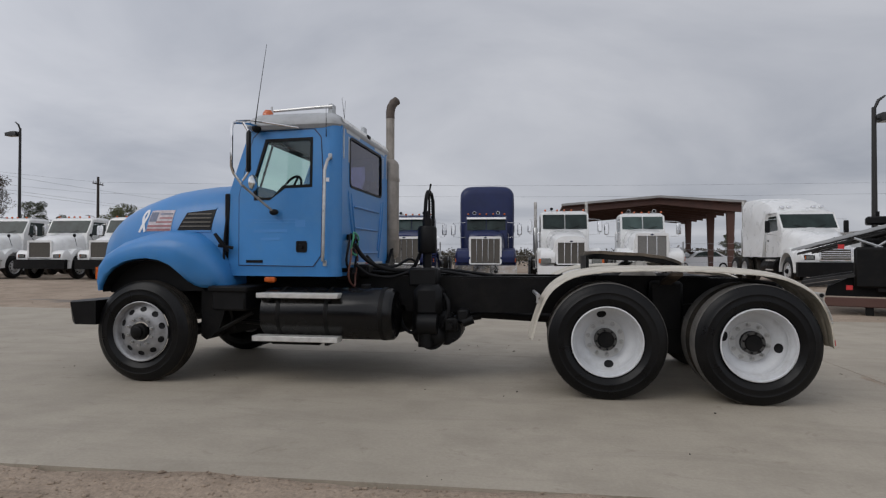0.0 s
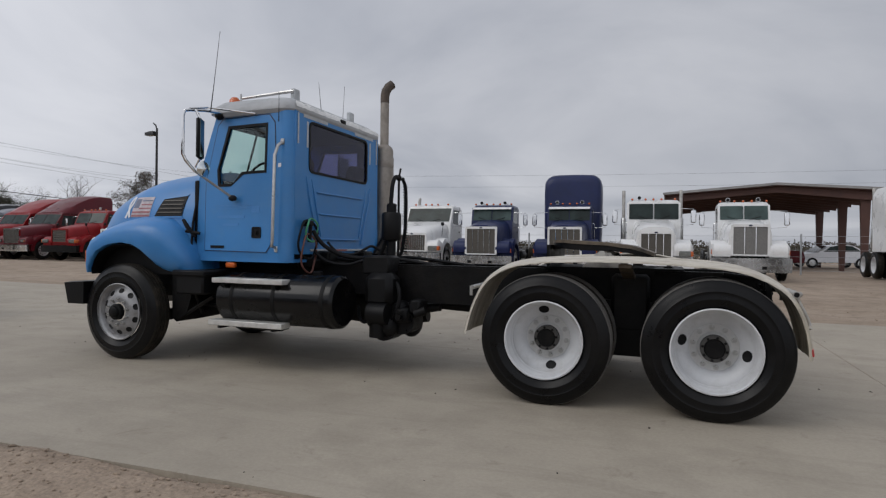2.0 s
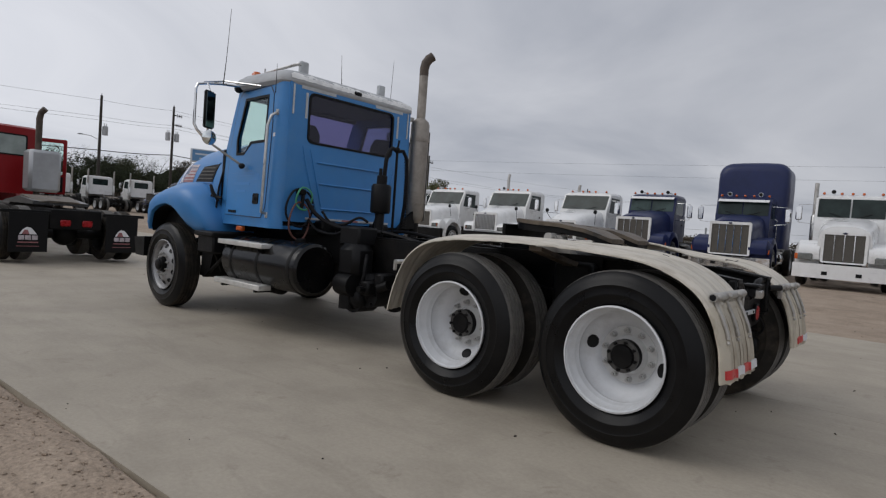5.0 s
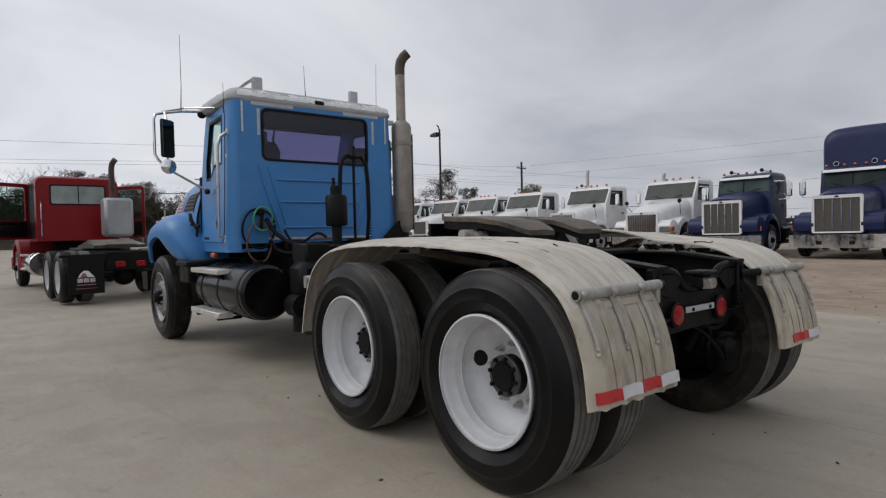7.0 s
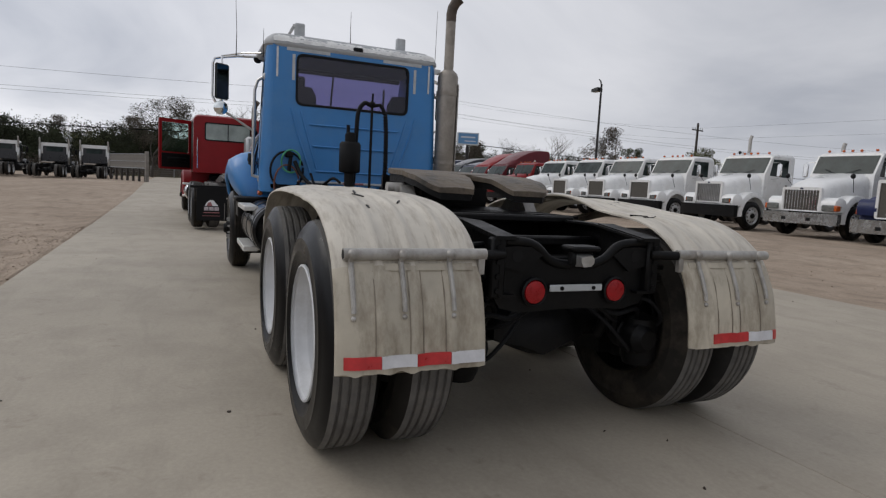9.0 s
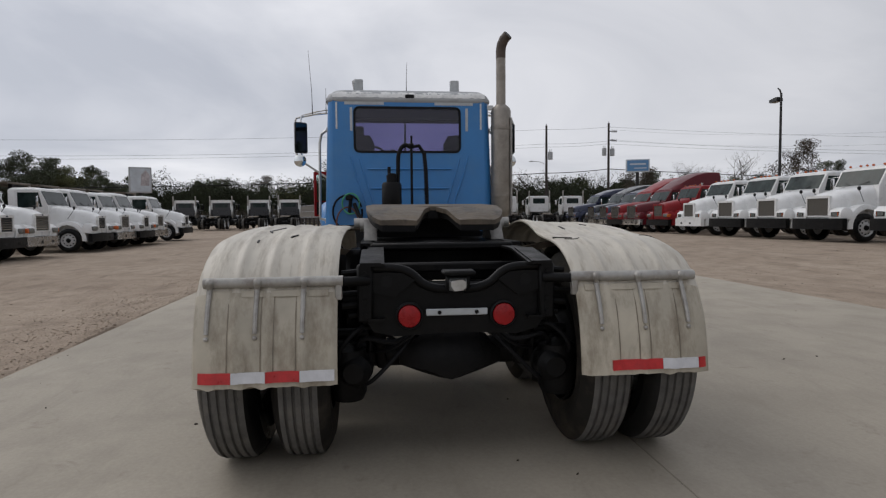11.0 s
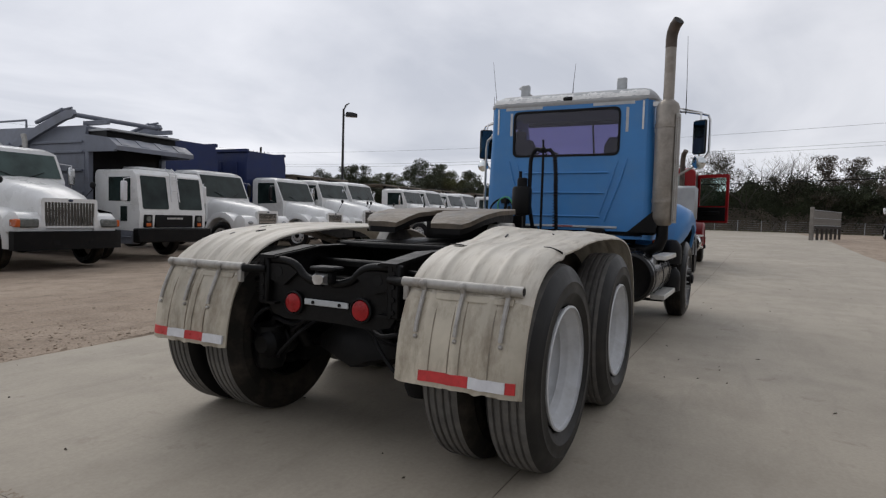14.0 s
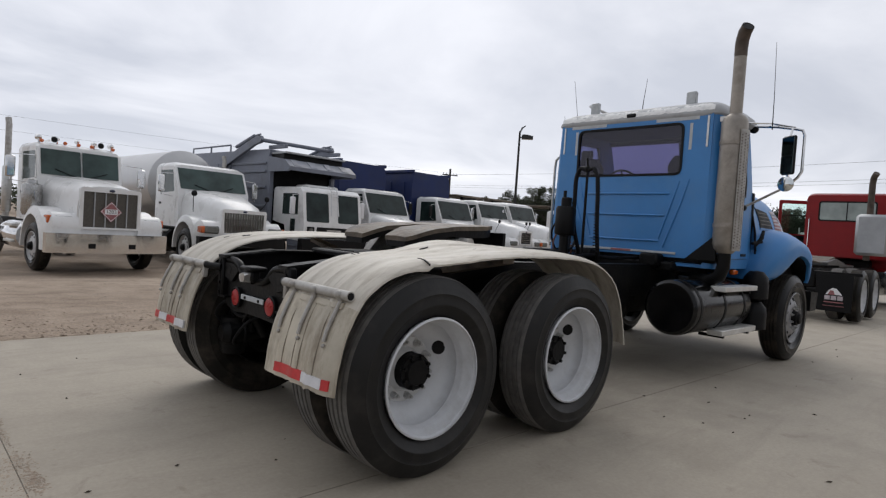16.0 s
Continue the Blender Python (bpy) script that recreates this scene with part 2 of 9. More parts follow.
MAROON = material("maroon_truck_paint", (0.10, 0.005, 0.010), 0.35, var=0.12, scale=2, coat=0.05, spec=0.3)
NAVY = material("navy_truck_paint", (0.0115, 0.019, 0.073), 0.38, var=0.15, scale=2, coat=0.08, spec=0.3)
DARK_NAVY = material("dark_navy_truck_paint", (0.012, 0.018, 0.05), 0.32, var=0.15, scale=2, coat=0.3)
NIGHT = material("black_truck_paint", (0.012, 0.013, 0.017), 0.3, var=0.15, scale=2, coat=0.3)
GREY_BODY = material("grey_body_paint", (0.17, 0.185, 0.225), 0.55, var=0.14, scale=1.2, dirt=(0.10, 0.10, 0.11), dirt_amount=0.5, dirt_scale=2.0)
BODY_BLUE = material("blue_body_paint", (0.013, 0.024, 0.090), 0.5, var=0.18, scale=1.2, dirt=(0.035, 0.042, 0.075), dirt_amount=0.5, dirt_scale=2.0, spec=0.3)
TANK_GREY = material("dull_tank_aluminium", (0.50, 0.50, 0.50), 0.38, 0.6, var=0.08, scale=1.5)
CAR_WHITE = material("white_car_paint", (0.76, 0.77, 0.79), 0.25, var=0.03, coat=0.5)
GRILLE = material("dark_grille_mesh", (0.088, 0.080, 0.068), 0.5, 0.3, var=0.3, scale=40)
PANE = material("dark_vehicle_glass", (0.019, 0.030, 0.028), 0.08, var=0.6, scale=1.6, spec=0.22)
PANE_PALE = material("pale_vehicle_glass", (0.050, 0.076, 0.071), 0.08, var=0.4, scale=1.3, spec=0.25)
GLASS_GREEN = glass("green_tinted_glass", (0.84, 0.95, 0.92))
GLASS_PURPLE = glass("purple_filmed_glass", (0.37, 0.34, 0.53))
SHED_STEEL = material("rust_red_primer_steel", (0.085, 0.038, 0.028), 0.7, var=0.3, scale=2, dirt=(0.05, 0.035, 0.03), dirt_amount=0.5)
SHED_EDGE = material("weathered_fascia_metal", (0.30, 0.29, 0.28), 0.6, 0.3, var=0.2, scale=2)
POLE_STEEL = material("dark_bronze_pole", (0.025, 0.024, 0.024), 0.5, 0.3, var=0.2, scale=3)
WOOD = material("weathered_pole_wood", (0.035, 0.029, 0.025), 0.85, var=0.3, scale=3, bump=0.3, bscale=25)
GREY_METAL = material("galvanised_metal", (0.38, 0.39, 0.40), 0.5, 0.5, var=0.15, scale=3)
BUMPER = material("worn_polished_steel", (0.42, 0.42, 0.415), 0.24, 0.95, var=0.12, scale=5, dirt=(0.2, 0.19, 0.17), dirt_amount=0.4, dirt_scale=4)
SIGN_BLUE = material("sign_blue", (0.10, 0.24, 0.44), 0.5, var=0.06)
SIGN_PALE = material("sign_pale", (0.50, 0.54, 0.58), 0.5, var=0.12, scale=1.5)
BARK = material("tree_bark", (0.052, 0.044, 0.037), 0.9, var=0.3, scale=4, bump=0.4, bscale=12)
LEAF = material("dark_evergreen_leaves", (0.046, 0.057, 0.029), 0.7, var=0.5, scale=0.5)
SCRUB = material("dark_olive_scrub", (0.030, 0.036, 0.019), 0.85, var=0.5, scale=0.4, spec=0.2)
LEAF_B = material("olive_leaves", (0.085, 0.092, 0.035), 0.7, var=0.4, scale=0.6)
LEAF_D = material("dull_brown_green_leaves", (0.050, 0.046, 0.030), 0.8, var=0.4, scale=0.6)
LEAF_C = material("brown_winter_leaves", (0.070, 0.056, 0.040), 0.8, var=0.35, scale=0.6)
GRASS = material("dry_grass", (0.12, 0.12, 0.055), 0.9, var=0.4, scale=0.8)
DECAL_WHITE = material("white_vinyl", (0.72, 0.72, 0.73), 0.5, var=0.06, scale=20)
DECAL_RED = material("faded_red_vinyl", (0.30, 0.115, 0.12), 0.5, var=0.3, scale=20)
DECAL_PINK = material("sun_bleached_vinyl", (0.45, 0.40, 0.42), 0.5, var=0.35, scale=18)
HEADLINER = material("dull_headliner_cloth", (0.12, 0.12, 0.125), 0.9, var=0.1, scale=8)
DECAL_BLUE = material("faded_blue_vinyl", (0.13, 0.15, 0.22), 0.5, var=0.35, scale=20)
MIRROR = material("mirror_glass", (0.75, 0.78, 0.78), 0.03, 1.0, var=0.02)
# Darkened base stands for the dark reflection in the tall mirror heads.
MIRROR_DARK = material("dark_reflection_mirror_glass", (0.10, 0.12, 0.12), 0.04, 1.0, var=0.15, scale=8)


def ground_material(name, a, b, c, rough, bump, bscale, stain, grain=(0.80, 1.18), streak=0.0):
    """Earth and concrete: broad stains, mid blotches and fine grain, in world metres."""
    m = bpy.data.materials.new(name)
    m.use_nodes = True
    nodes, links = m.node_tree.nodes, m.node_tree.links
    bs = nodes["Principled BSDF"]
    geo = nodes.new("ShaderNodeNewGeometry")
    noises = []
    for s, d, r in ((0.22, 5, 0.6), (1.6, 8, 0.62), (38.0, 4, 0.7)):
        n = nodes.new("ShaderNodeTexNoise")
        n.inputs["Scale"].default_value, n.inputs["Detail"].default_value, n.inputs["Roughness"].default_value = s, d, r
        links.new(geo.outputs["Position"], n.inputs["Vector"])
        noises.append(n)
    ramp = nodes.new("ShaderNodeValToRGB")
    e = ramp.color_ramp.elements
    e[0].position, e[0].color, e[1].position, e[1].color = 0.33, (*a, 1), 0.68, (*b, 1)
    links.new(noises[0].outputs[0], ramp.inputs[0])
    mr = nodes.new("ShaderNodeMapRange")
    for i, v in ((1, 0.45), (2, 0.75), (3, 0.0), (4, 0.75)):
        mr.inputs[i].default_value = v
    links.new(noises[1].outputs[0], mr.inputs[0])
    mx = nodes.new("ShaderNodeMix")
    mx.data_type = "RGBA"
    mx.inputs[7].default_value = (*c, 1)
    links.new(mr.outputs[0], mx.inputs[0]), links.new(ramp.outputs[0], mx.inputs[6])
    # scattered darker stains and drips
    n5 = nodes.new("ShaderNodeTexNoise")
    n5.inputs["Scale"].default_value, n5.inputs["Detail"].default_value, n5.inputs["Roughness"].default_value, n5.inputs["Distortion"].default_value = 3.4, 7, 0.68, 0.5
    links.new(geo.outputs["Position"], n5.inputs["Vector"])
    m5 = nodes.new("ShaderNodeMapRange")
    for i, v in ((1, 0.60), (2, 0.74), (3, 0.0), (4, 0.55)):
        m5.inputs[i].default_value = v
    links.new(n5.outputs[0], m5.inputs[0])
    mx5 = nodes.new("ShaderNodeMix")
    mx5.data_type = "RGBA"
    mx5.inputs[7].default_value = (*stain, 1)
    links.new(m5.outputs[0], mx5.inputs[0]), links.new(mx.outputs[2], mx5.inputs[6])
    mx = mx5
    if streak:
        mp = nodes.new("ShaderNodeMapping")
        mp.inputs["Scale"].default_value = (0.35, 1.5, 1.0)
        links.new(geo.outputs["Position"], mp.inputs["Vector"])
        n6 = nodes.new("ShaderNodeTexNoise")
        n6.inputs["Scale"].default_value, n6.inputs["Detail"].default_value, n6.inputs["Roughness"].default_value, n6.inputs["Distortion"].default_value = 1.9, 9, 0.72, 0.8
        links.new(mp.outputs[0], n6.inputs["Vector"])
        m6 = nodes.new("ShaderNodeMapRange")
        for i, v in ((1, 0.50), (2, 0.66), (3, 0.0), (4, streak)):
            m6.inputs[i].default_value = v
        links.new(n6.outputs[0], m6.inputs[0])
        mx6 = nodes.new("ShaderNodeMix")
        mx6.data_type = "RGBA"
        mx6.inputs[7].default_value = (*c, 1)
        links.new(m6.outputs[0], mx6.inputs[0]), links.new(mx.outputs[2], mx6.inputs[6])
        mx = mx6
    fine = nodes.new("ShaderNodeMapRange")
    for i, v in ((1, 0.25), (2, 0.75), (3, grain[0]), (4, grain[1])):
        fine.inputs[i].default_value = v
    links.new(noises[2].outputs[0], fine.inputs[0])
    vm = nodes.new("ShaderNodeVectorMath")
    vm.operation = "SCALE"
    links.new(mx.outputs[2], vm.inputs[0]), links.new(fine.outputs[0], vm.inputs["Scale"])
    links.new(vm.outputs[0], bs.inputs["Base Color"])
    bs.inputs["Roughness"].default_value = rough
    bp = nodes.new("ShaderNodeBump")
    bp.inputs["Strength"].default_value, bp.inputs["Distance"].default_value = bump, 0.02
    n4 = nodes.new("ShaderNodeTexNoise")
    n4.inputs["Scale"].default_value, n4.inputs["Detail"].default_value = bscale, 6
    links.new(geo.outputs["Position"], n4.inputs["Vector"])
    links.new(n4.outputs[0], bp.inputs["Height"]), links.new(bp.outputs[0], bs.inputs["Normal"])
    return m


CONCRETE = ground_material("worn_concrete", (0.318, 0.278, 0.220), (0.424, 0.374, 0.300), (0.268, 0.232, 0.182), 0.72, 0.04, 45, stain=(0.165, 0.130, 0.096), grain=(0.89, 1.09), streak=0.45)
DIRT = ground_material("pale_sandy_dirt", (0.300, 0.230, 0.170), (0.41, 0.326, 0.248), (0.200, 0.150, 0.108), 0.95, 1.0, 24, stain=(0.14, 0.105, 0.077), grain=(0.68, 1.28), streak=0.7)
RUSTY_SOIL = material("rust_brown_grit", (0.34, 0.27, 0.205), 0.9, var=0.2, scale=14, dirt=(0.17, 0.115, 0.08), dirt_amount=0.7, dirt_scale=9, bump=0.4, bscale=60)
DRY_LEAF = material("dry_brown_leaf", (0.055, 0.038, 0.024), 0.85, var=0.4, scale=20)
JOINT = material("gritty_joint_filler", (0.19, 0.162, 0.132), 0.9, var=0.3, scale=20)
WET = material("damp_brown_mud", (0.125, 0.092, 0.062), 0.5, var=0.25, scale=2, bump=0.1, bscale=8)


# ---------------------------------------------------------------- mesh tools
def spline(path, steps=6):
    """Points along a smooth curve through the given ones."""
    pts = [Vector(p) for p in path]
    ends = [pts[0] * 2 - pts[1]] + pts + [pts[-1] * 2 - pts[-2]]
    out = []
    for a, b, c, d in zip(ends, ends[1:], ends[2:], ends[3:]):
        for k in range(steps):
            t = k / steps
            out.append(0.5 * (2 * b + (c - a) * t + (2 * a - 5 * b + 4 * c - d) * t * t + (3 * b - a - 3 * c + d) * t ** 3))
    return out + [pts[-1]]


class Geo:
    """Vertices and faces of one mesh, with the shapes that the things need."""

    def __init__(self):
        self.v, self.f = [], []

    def add(self, verts, faces):
        k = len(self.v)
        self.v += [tuple(p) for p in verts]
        self.f += [tuple(k + i for i in face) for face in faces]
        return self

    def box(self, x0, x1, y0, y1, z0, z1, b=0.0):
        if x0 > x1:
            x0, x1 = x1, x0
        if y0 > y1:
            y0, y1 = y1, y0
        b = min(b, 0.45 * min(x1 - x0, y1 - y0, z1 - z0))
        if b <= 0:
            vs = [(x, y, z) for x in (x0, x1) for y in (y0, y1) for z in (z0, z1)]
            return self.add(vs, [(0, 1, 3, 2), (4, 6, 7, 5), (0, 4, 5, 1), (2, 3, 7, 6), (0, 2, 6, 4), (1, 5, 7, 3)])
        bm = bmesh.new()
        for x, sx in ((x0, 1), (x1, -1)):
            for y, sy in ((y0, 1), (y1, -1)):
                for z, sz in ((z0, 1), (z1, -1)):
                    bm.verts.new((x + sx * b, y + sy * b, z))
                    bm.verts.new((x + sx * b, y, z + sz * b))
                    bm.verts.new((x, y + sy * b, z + sz * b))
        bmesh.ops.convex_hull(bm, input=bm.verts)
        bm.verts.index_update()
        self.add([v.co[:] for v in bm.verts], [[v.index for v in f.verts] for f in bm.faces])
        bm.free()
        return self

    def hull(self, points):
        bm = bmesh.new()
        for p in points:
            bm.verts.new(p)
        bmesh.ops.convex_hull(bm, input=bm.verts)
        bmesh.ops.delete(bm, geom=[v for v in bm.verts if not v.link_faces], context="VERTS")
        bm.verts.index_update()
        self.add([v.co[:] for v in bm.verts], [[v.index for v in f.verts] for f in bm.faces])
        bm.free()
        return self

    def rings(self, rings, close=True, cap=True):
        """Skin over rings of equally many points."""
        n, k = len(rings[0]), len(self.v)
        for r in rings:
            self.v += [tuple(p) for p in r]
        for i in range(len(rings) - 1):
            for j in range(n if close else n - 1):
                a, b = k + i * n + j, k + i * n + (j + 1) % n
                self.f.append((a, b, b + n, a + n))
        if cap and close:
            self.f.append(tuple(k + j for j in reversed(range(n))))
            self.f.append(tuple(k + (len(rings) - 1) * n + j for j in range(n)))
        return self

    def tube(self, path, r, n=8, cap=True):
        """A round tube along points; r is one radius or one a point."""
        pts = [Vector(p) for p in path]
        rr = r if isinstance(r, (list, tuple)) else [r] * len(pts)
        rings, side = [], None
        for i, p in enumerate(pts):
            d = (pts[min(i + 1, len(pts) - 1)] - pts[max(i - 1, 0)]).normalized()
            if side is None:
                side = d.cross(Vector((0, 0, 1)) if abs(d.z) < 0.9 else Vector((1, 0, 0))).normalized()
            side = (side - d * side.dot(d)).normalized()
            up = d.cross(side)
            rings.append([p + (side * math.cos(a) + up * math.sin(a)) * rr[i] for a in (2 * math.pi * q / n for q in range(n))])
        return self.rings(rings, True, cap)

    def hose(self, path, r, n=8):
        """A round tube that bends smoothly through points."""
        return self.tube(spline(path), r, n)

    def cyl(self, a, b, r, n=16, r2=None):
        return self.tube([a, b], [r, r if r2 is None else r2], n)

    def lathe(self, profile, n=48, centre=(0, 0, 0), axis="y", close=False):
        """Turns (radius, along) pairs round an axis."""
        rings = []
        for r, t in profile:
            ring = []
            for q in range(n):
                a = 2 * math.pi * q / n
                c, s = r * math.cos(a), r * math.sin(a)
                p = {"y": (c, t, s), "x": (t, c, s), "z": (c, s, t)}[axis]
                ring.append((p[0] + centre[0], p[1] + centre[1], p[2] + centre[2]))
            rings.append(ring)
        return self.rings(rings, True, False)

    def prism(self, poly, fixed, a, b):
        """A polygon pushed from a to b along an axis: poly holds the two other coordinates in axis order."""
        def put(p, t):
            return {"x": (t, p[0], p[1]), "y": (p[0], t, p[1]), "z": (p[0], p[1], t)}[fixed]
        return self.rings([[put(p, a) for p in poly], [put(p, b) for p in poly]])

    def ball(self, c, r, n=12, m=8, squash=(1, 1, 1)):
        rings = [[(c[0] + r * squash[0] * math.sin(t) * math.cos(a), c[1] + r * squash[1] * math.sin(t) * math.sin(a), c[2] + r * squash[2] * math.cos(t))
                  for a in (2 * math.pi * q / n for q in range(n))] for t in (math.pi * (i + 0.02) / (m + 0.04) for i in range(m + 1))]
        return self.rings(rings)

    def torus(self, c, R, r, axis="y", n=28, k=8, arc=(0, 1)):
        pts = []
        for q in range(n + 1):
            a = 2 * math.pi * (arc[0] + (arc[1] - arc[0]) * q / n)
            p = {"y": (math.cos(a), 0, math.sin(a)), "x": (0, math.cos(a), math.sin(a)), "z": (math.cos(a), math.sin(a), 0)}[axis]
            pts.append((c[0] + R * p[0], c[1] + R * p[1], c[2] + R * p[2]))
        return self.tube(pts, r, k)

    def frame_panel(self, outer, inner, place, thick):
        """A panel with one hole: both outlines in 2D, star-shaped from the hole's middle; place(a, b, depth) lays it into space."""
        cx = sum(p[0] for p in inner) / len(inner)
        cy = sum(p[1] for p in inner) / len(inner)
        angles = sorted({round(math.atan2(p[1] - cy, p[0] - cx), 5) for p in (*outer, *inner)} | {round(-math.pi + 2 * math.pi * (q + 0.5) / 40, 5) for q in range(40)})

        def reach(poly, a):
            dx, dy, best = math.cos(a), math.sin(a), 0.0
            for (x0, y0), (x1, y1) in zip(poly, poly[1:] + poly[:1]):
                ex, ey = x1 - x0, y1 - y0
                det = dx * ey - dy * ex
                if abs(det) < 1e-12:
                    continue
                t = ((x0 - cx) * ey - (y0 - cy) * ex) / det
                u = ((x0 - cx) * dy - (y0 - cy) * dx) / det
                if t > 0 and -1e-6 <= u <= 1 + 1e-6:
                    best = max(best, t)
            return cx + dx * best, cy + dy * best
        o2, i2 = [reach(outer, a) for a in angles], [reach(inner, a) for a in angles]
        m2 = [((p[0] + q[0]) / 2, (p[1] + q[1]) / 2) for p, q in zip(o2, i2)]
        loops = [[place(*p, 0.0) for p in o2], [place(*p, 0.0) for p in m2], [place(*p, 0.0) for p in i2], [place(*p, thick) for p in i2], [place(*p, thick) for p in o2]]
        return self.rings(loops + loops[:1], True, False)

    def flat_panel(self, poly, place, thick):
        return self.rings([[place(*p, 0.0) for p in poly], [place(*p, thick) for p in poly]])

    def grid_panel(self, corners, place, thick, nu=10, nv=8):
        """A four-cornered sheet that follows a curved surface; corners run round from the lower front."""
        (a, b, c, d) = corners
        rows = []
        for j in range(nv + 1):
            v = j / nv
            row = []
            for i in range(nu + 1):
                u = i / nu
                x = (a[0] * (1 - u) + b[0] * u) * (1 - v) + (d[0] * (1 - u) + c[0] * u) * v
                z = (a[1] * (1 - u) + b[1] * u) * (1 - v) + (d[1] * (1 - u) + c[1] * u) * v
                row.append((x, z))
            rows.append([place(x, z, 0.0) for x, z in row] + [place(x, z, thick) for x, z in reversed(row)])
        return self.rings(rows)


def rounded(poly, r, k=4):
    """A 2D polygon with its corners rounded."""
    out, n = [], len(poly)
    for i in range(n):
        p, a, b = Vector(poly[i]), Vector(poly[i - 1]), Vector(poly[(i + 1) % n])
        da, db = (a - p), (b - p)
        rr = min(r, 0.45 * da.length, 0.45 * db.length)
        s, e = p + da.normalized() * rr, p + db.normalized() * rr
        for q in range(k + 1):
            t = q / k
            out.append(tuple(s.lerp(p, t).lerp(p.lerp(e, t), t)))
    return out


def rect(a0, a1, b0, b1):
    return [(a0, b0), (a1, b0), (a1, b1), (a0, b1)]


def mesh_of(name, geo, mat, angle=38):
    me = bpy.data.meshes.new(name)
    me.from_pydata(geo.v, [], geo.f)
    bm = bmesh.new()
    bm.from_mesh(me)
    bmesh.ops.recalc_face_normals(bm, faces=bm.faces)
    bm.to_mesh(me)
    bm.free()
    for p in me.polygons:
        p.use_smooth = True
    me.set_sharp_from_angle(angle=radians(angle))
    me.materials.append(mat)
    return me


def part(name, geo, mat, parent=None, label="", m=None, angle=38):
    """Links a mesh as one object under a thing or a part. geo may be a mesh that is already there."""
    ob = new(name, geo if isinstance(geo, bpy.types.Mesh) else mesh_of(name, geo, mat, angle))
    ob.parent = parent
    if m is not None:
        ob.matrix_basis = m
    if label:
        ob["label"] = label
    return ob


def thing(name, label, category, group="", kind=""):
    return tagged(new(name), label, category, group, kind)


def lerp_table(x, xs, ys):
    return float(np.interp(x, xs, ys))


# ---------------------------------------------------------------- ground
def grid_lines(lo, hi, dense_lo, dense_hi, step):
    lines, x, s = [], dense_lo, step
    while x > lo:
        lines.append(x)
        s *= 1.35
        x -= s
    lines = [lo] + sorted(lines)
    lines += list(np.arange(dense_lo + step, dense_hi, step))
    x, s = dense_hi, step
    while x < hi:
        lines.append(x)
        s *= 1.35
        x += s
    return lines + [hi]


LANE_Y1 = 13.0


def lane_edge(x):
    """The near edge of the lane runs slightly askew to the parked tractor."""
    return 3.40 + 0.0305 * max(-120.0, min(34.4, x))


def ease(u):
    u = max(0.0, min(1.0, u))
    return u * u * (3 - 2 * u)


def rise(x, y):
    """The yard climbs gently to the north row and to the gateway in the west, and falls to the south row."""
    return -0.13 * ease((-1.2 - y) / 2.4) * ease((x + 48) / 20) + max(0.25 * ease((y - 14.5) / 6.5), lerp_table(x, [-58.0, -42.6, -27.2, -11.8], [0.42, 0.38, 0.08, 0.0]) * ease((y + 8) / 7), 0.35 * ease((-38 - x) / 20))


def ground_height(x, y):
    y0 = lane_edge(x)
    near = max(0.0, 1 - max(0, abs(x + 2) - 25) / 40)
    h = -0.022 + near * (0.016 * noise.noise((x * 0.9, y * 0.9, 0)) + 0.012 * noise.noise((x * 3.1, y * 3.1, 4)) + 0.009 * noise.noise((x * 7.0, y * 7.0, 9)) + 0.006 * noise.noise((x * 15.0, y * 13.0, 5)))
    if y < y0 or y > LANE_Y1:  # ruts
        h += near * 0.012 * math.sin(y * 2.3 + 1.5 * noise.noise((x * 0.15, y * 0.4, 2)))
    if y < y0:
        h += near * (0.020 * noise.noise((x * 0.8 + 3, y * 3.4, 7)) + 0.017 * max(0.0, 1 - (y0 - y) / 0.5) - 0.010 * max(0.0, 1 - (y0 - y) / 0.05))
    elif y > LANE_Y1:
        h += 0.026 * near * max(0.0, 1 - (y - LANE_Y1) / 1.6)
    else:
        edge = min(y - y0, LANE_Y1 - y)
        h = -0.05 if y < 8 or edge > 0.10 else h + 0.018 * max(0, 1 - edge / 0.10)
    if math.hypot((x + 14.3) * 0.6, y - 14.95) < 1.5:
        h = min(h, -0.016)
    return h + rise(x, y)


def build_ground():
    xs, ys = grid_lines(-1500, 1500, -9, 6, 0.075), grid_lines(-1500, 1500, -1.0, 3.6, 0.06)
    ys = sorted(set(ys) | set(np.arange(-6.0, -1.0, 0.25)) | set(np.arange(12.4, 24, 0.3)))
    g = Geo()
    g.v = [(x, y, ground_height(x, y)) for y in ys for x in xs]
    nx = len(xs)
    for j in range(len(ys) - 1):
        for i in range(nx - 1):
            a = j * nx + i
            g.f.append((a, a + 1, a + nx + 1, a + nx))
    ob = part("ground", g, DIRT)
    tagged(ob, "pale sandy dirt yard with ruts and scattered stones", "ground", kind="structure")


build_ground()

pavement = thing("pavement", "worn pale grey concrete lane of cast slabs with dark joints", "pavement", kind="structure")


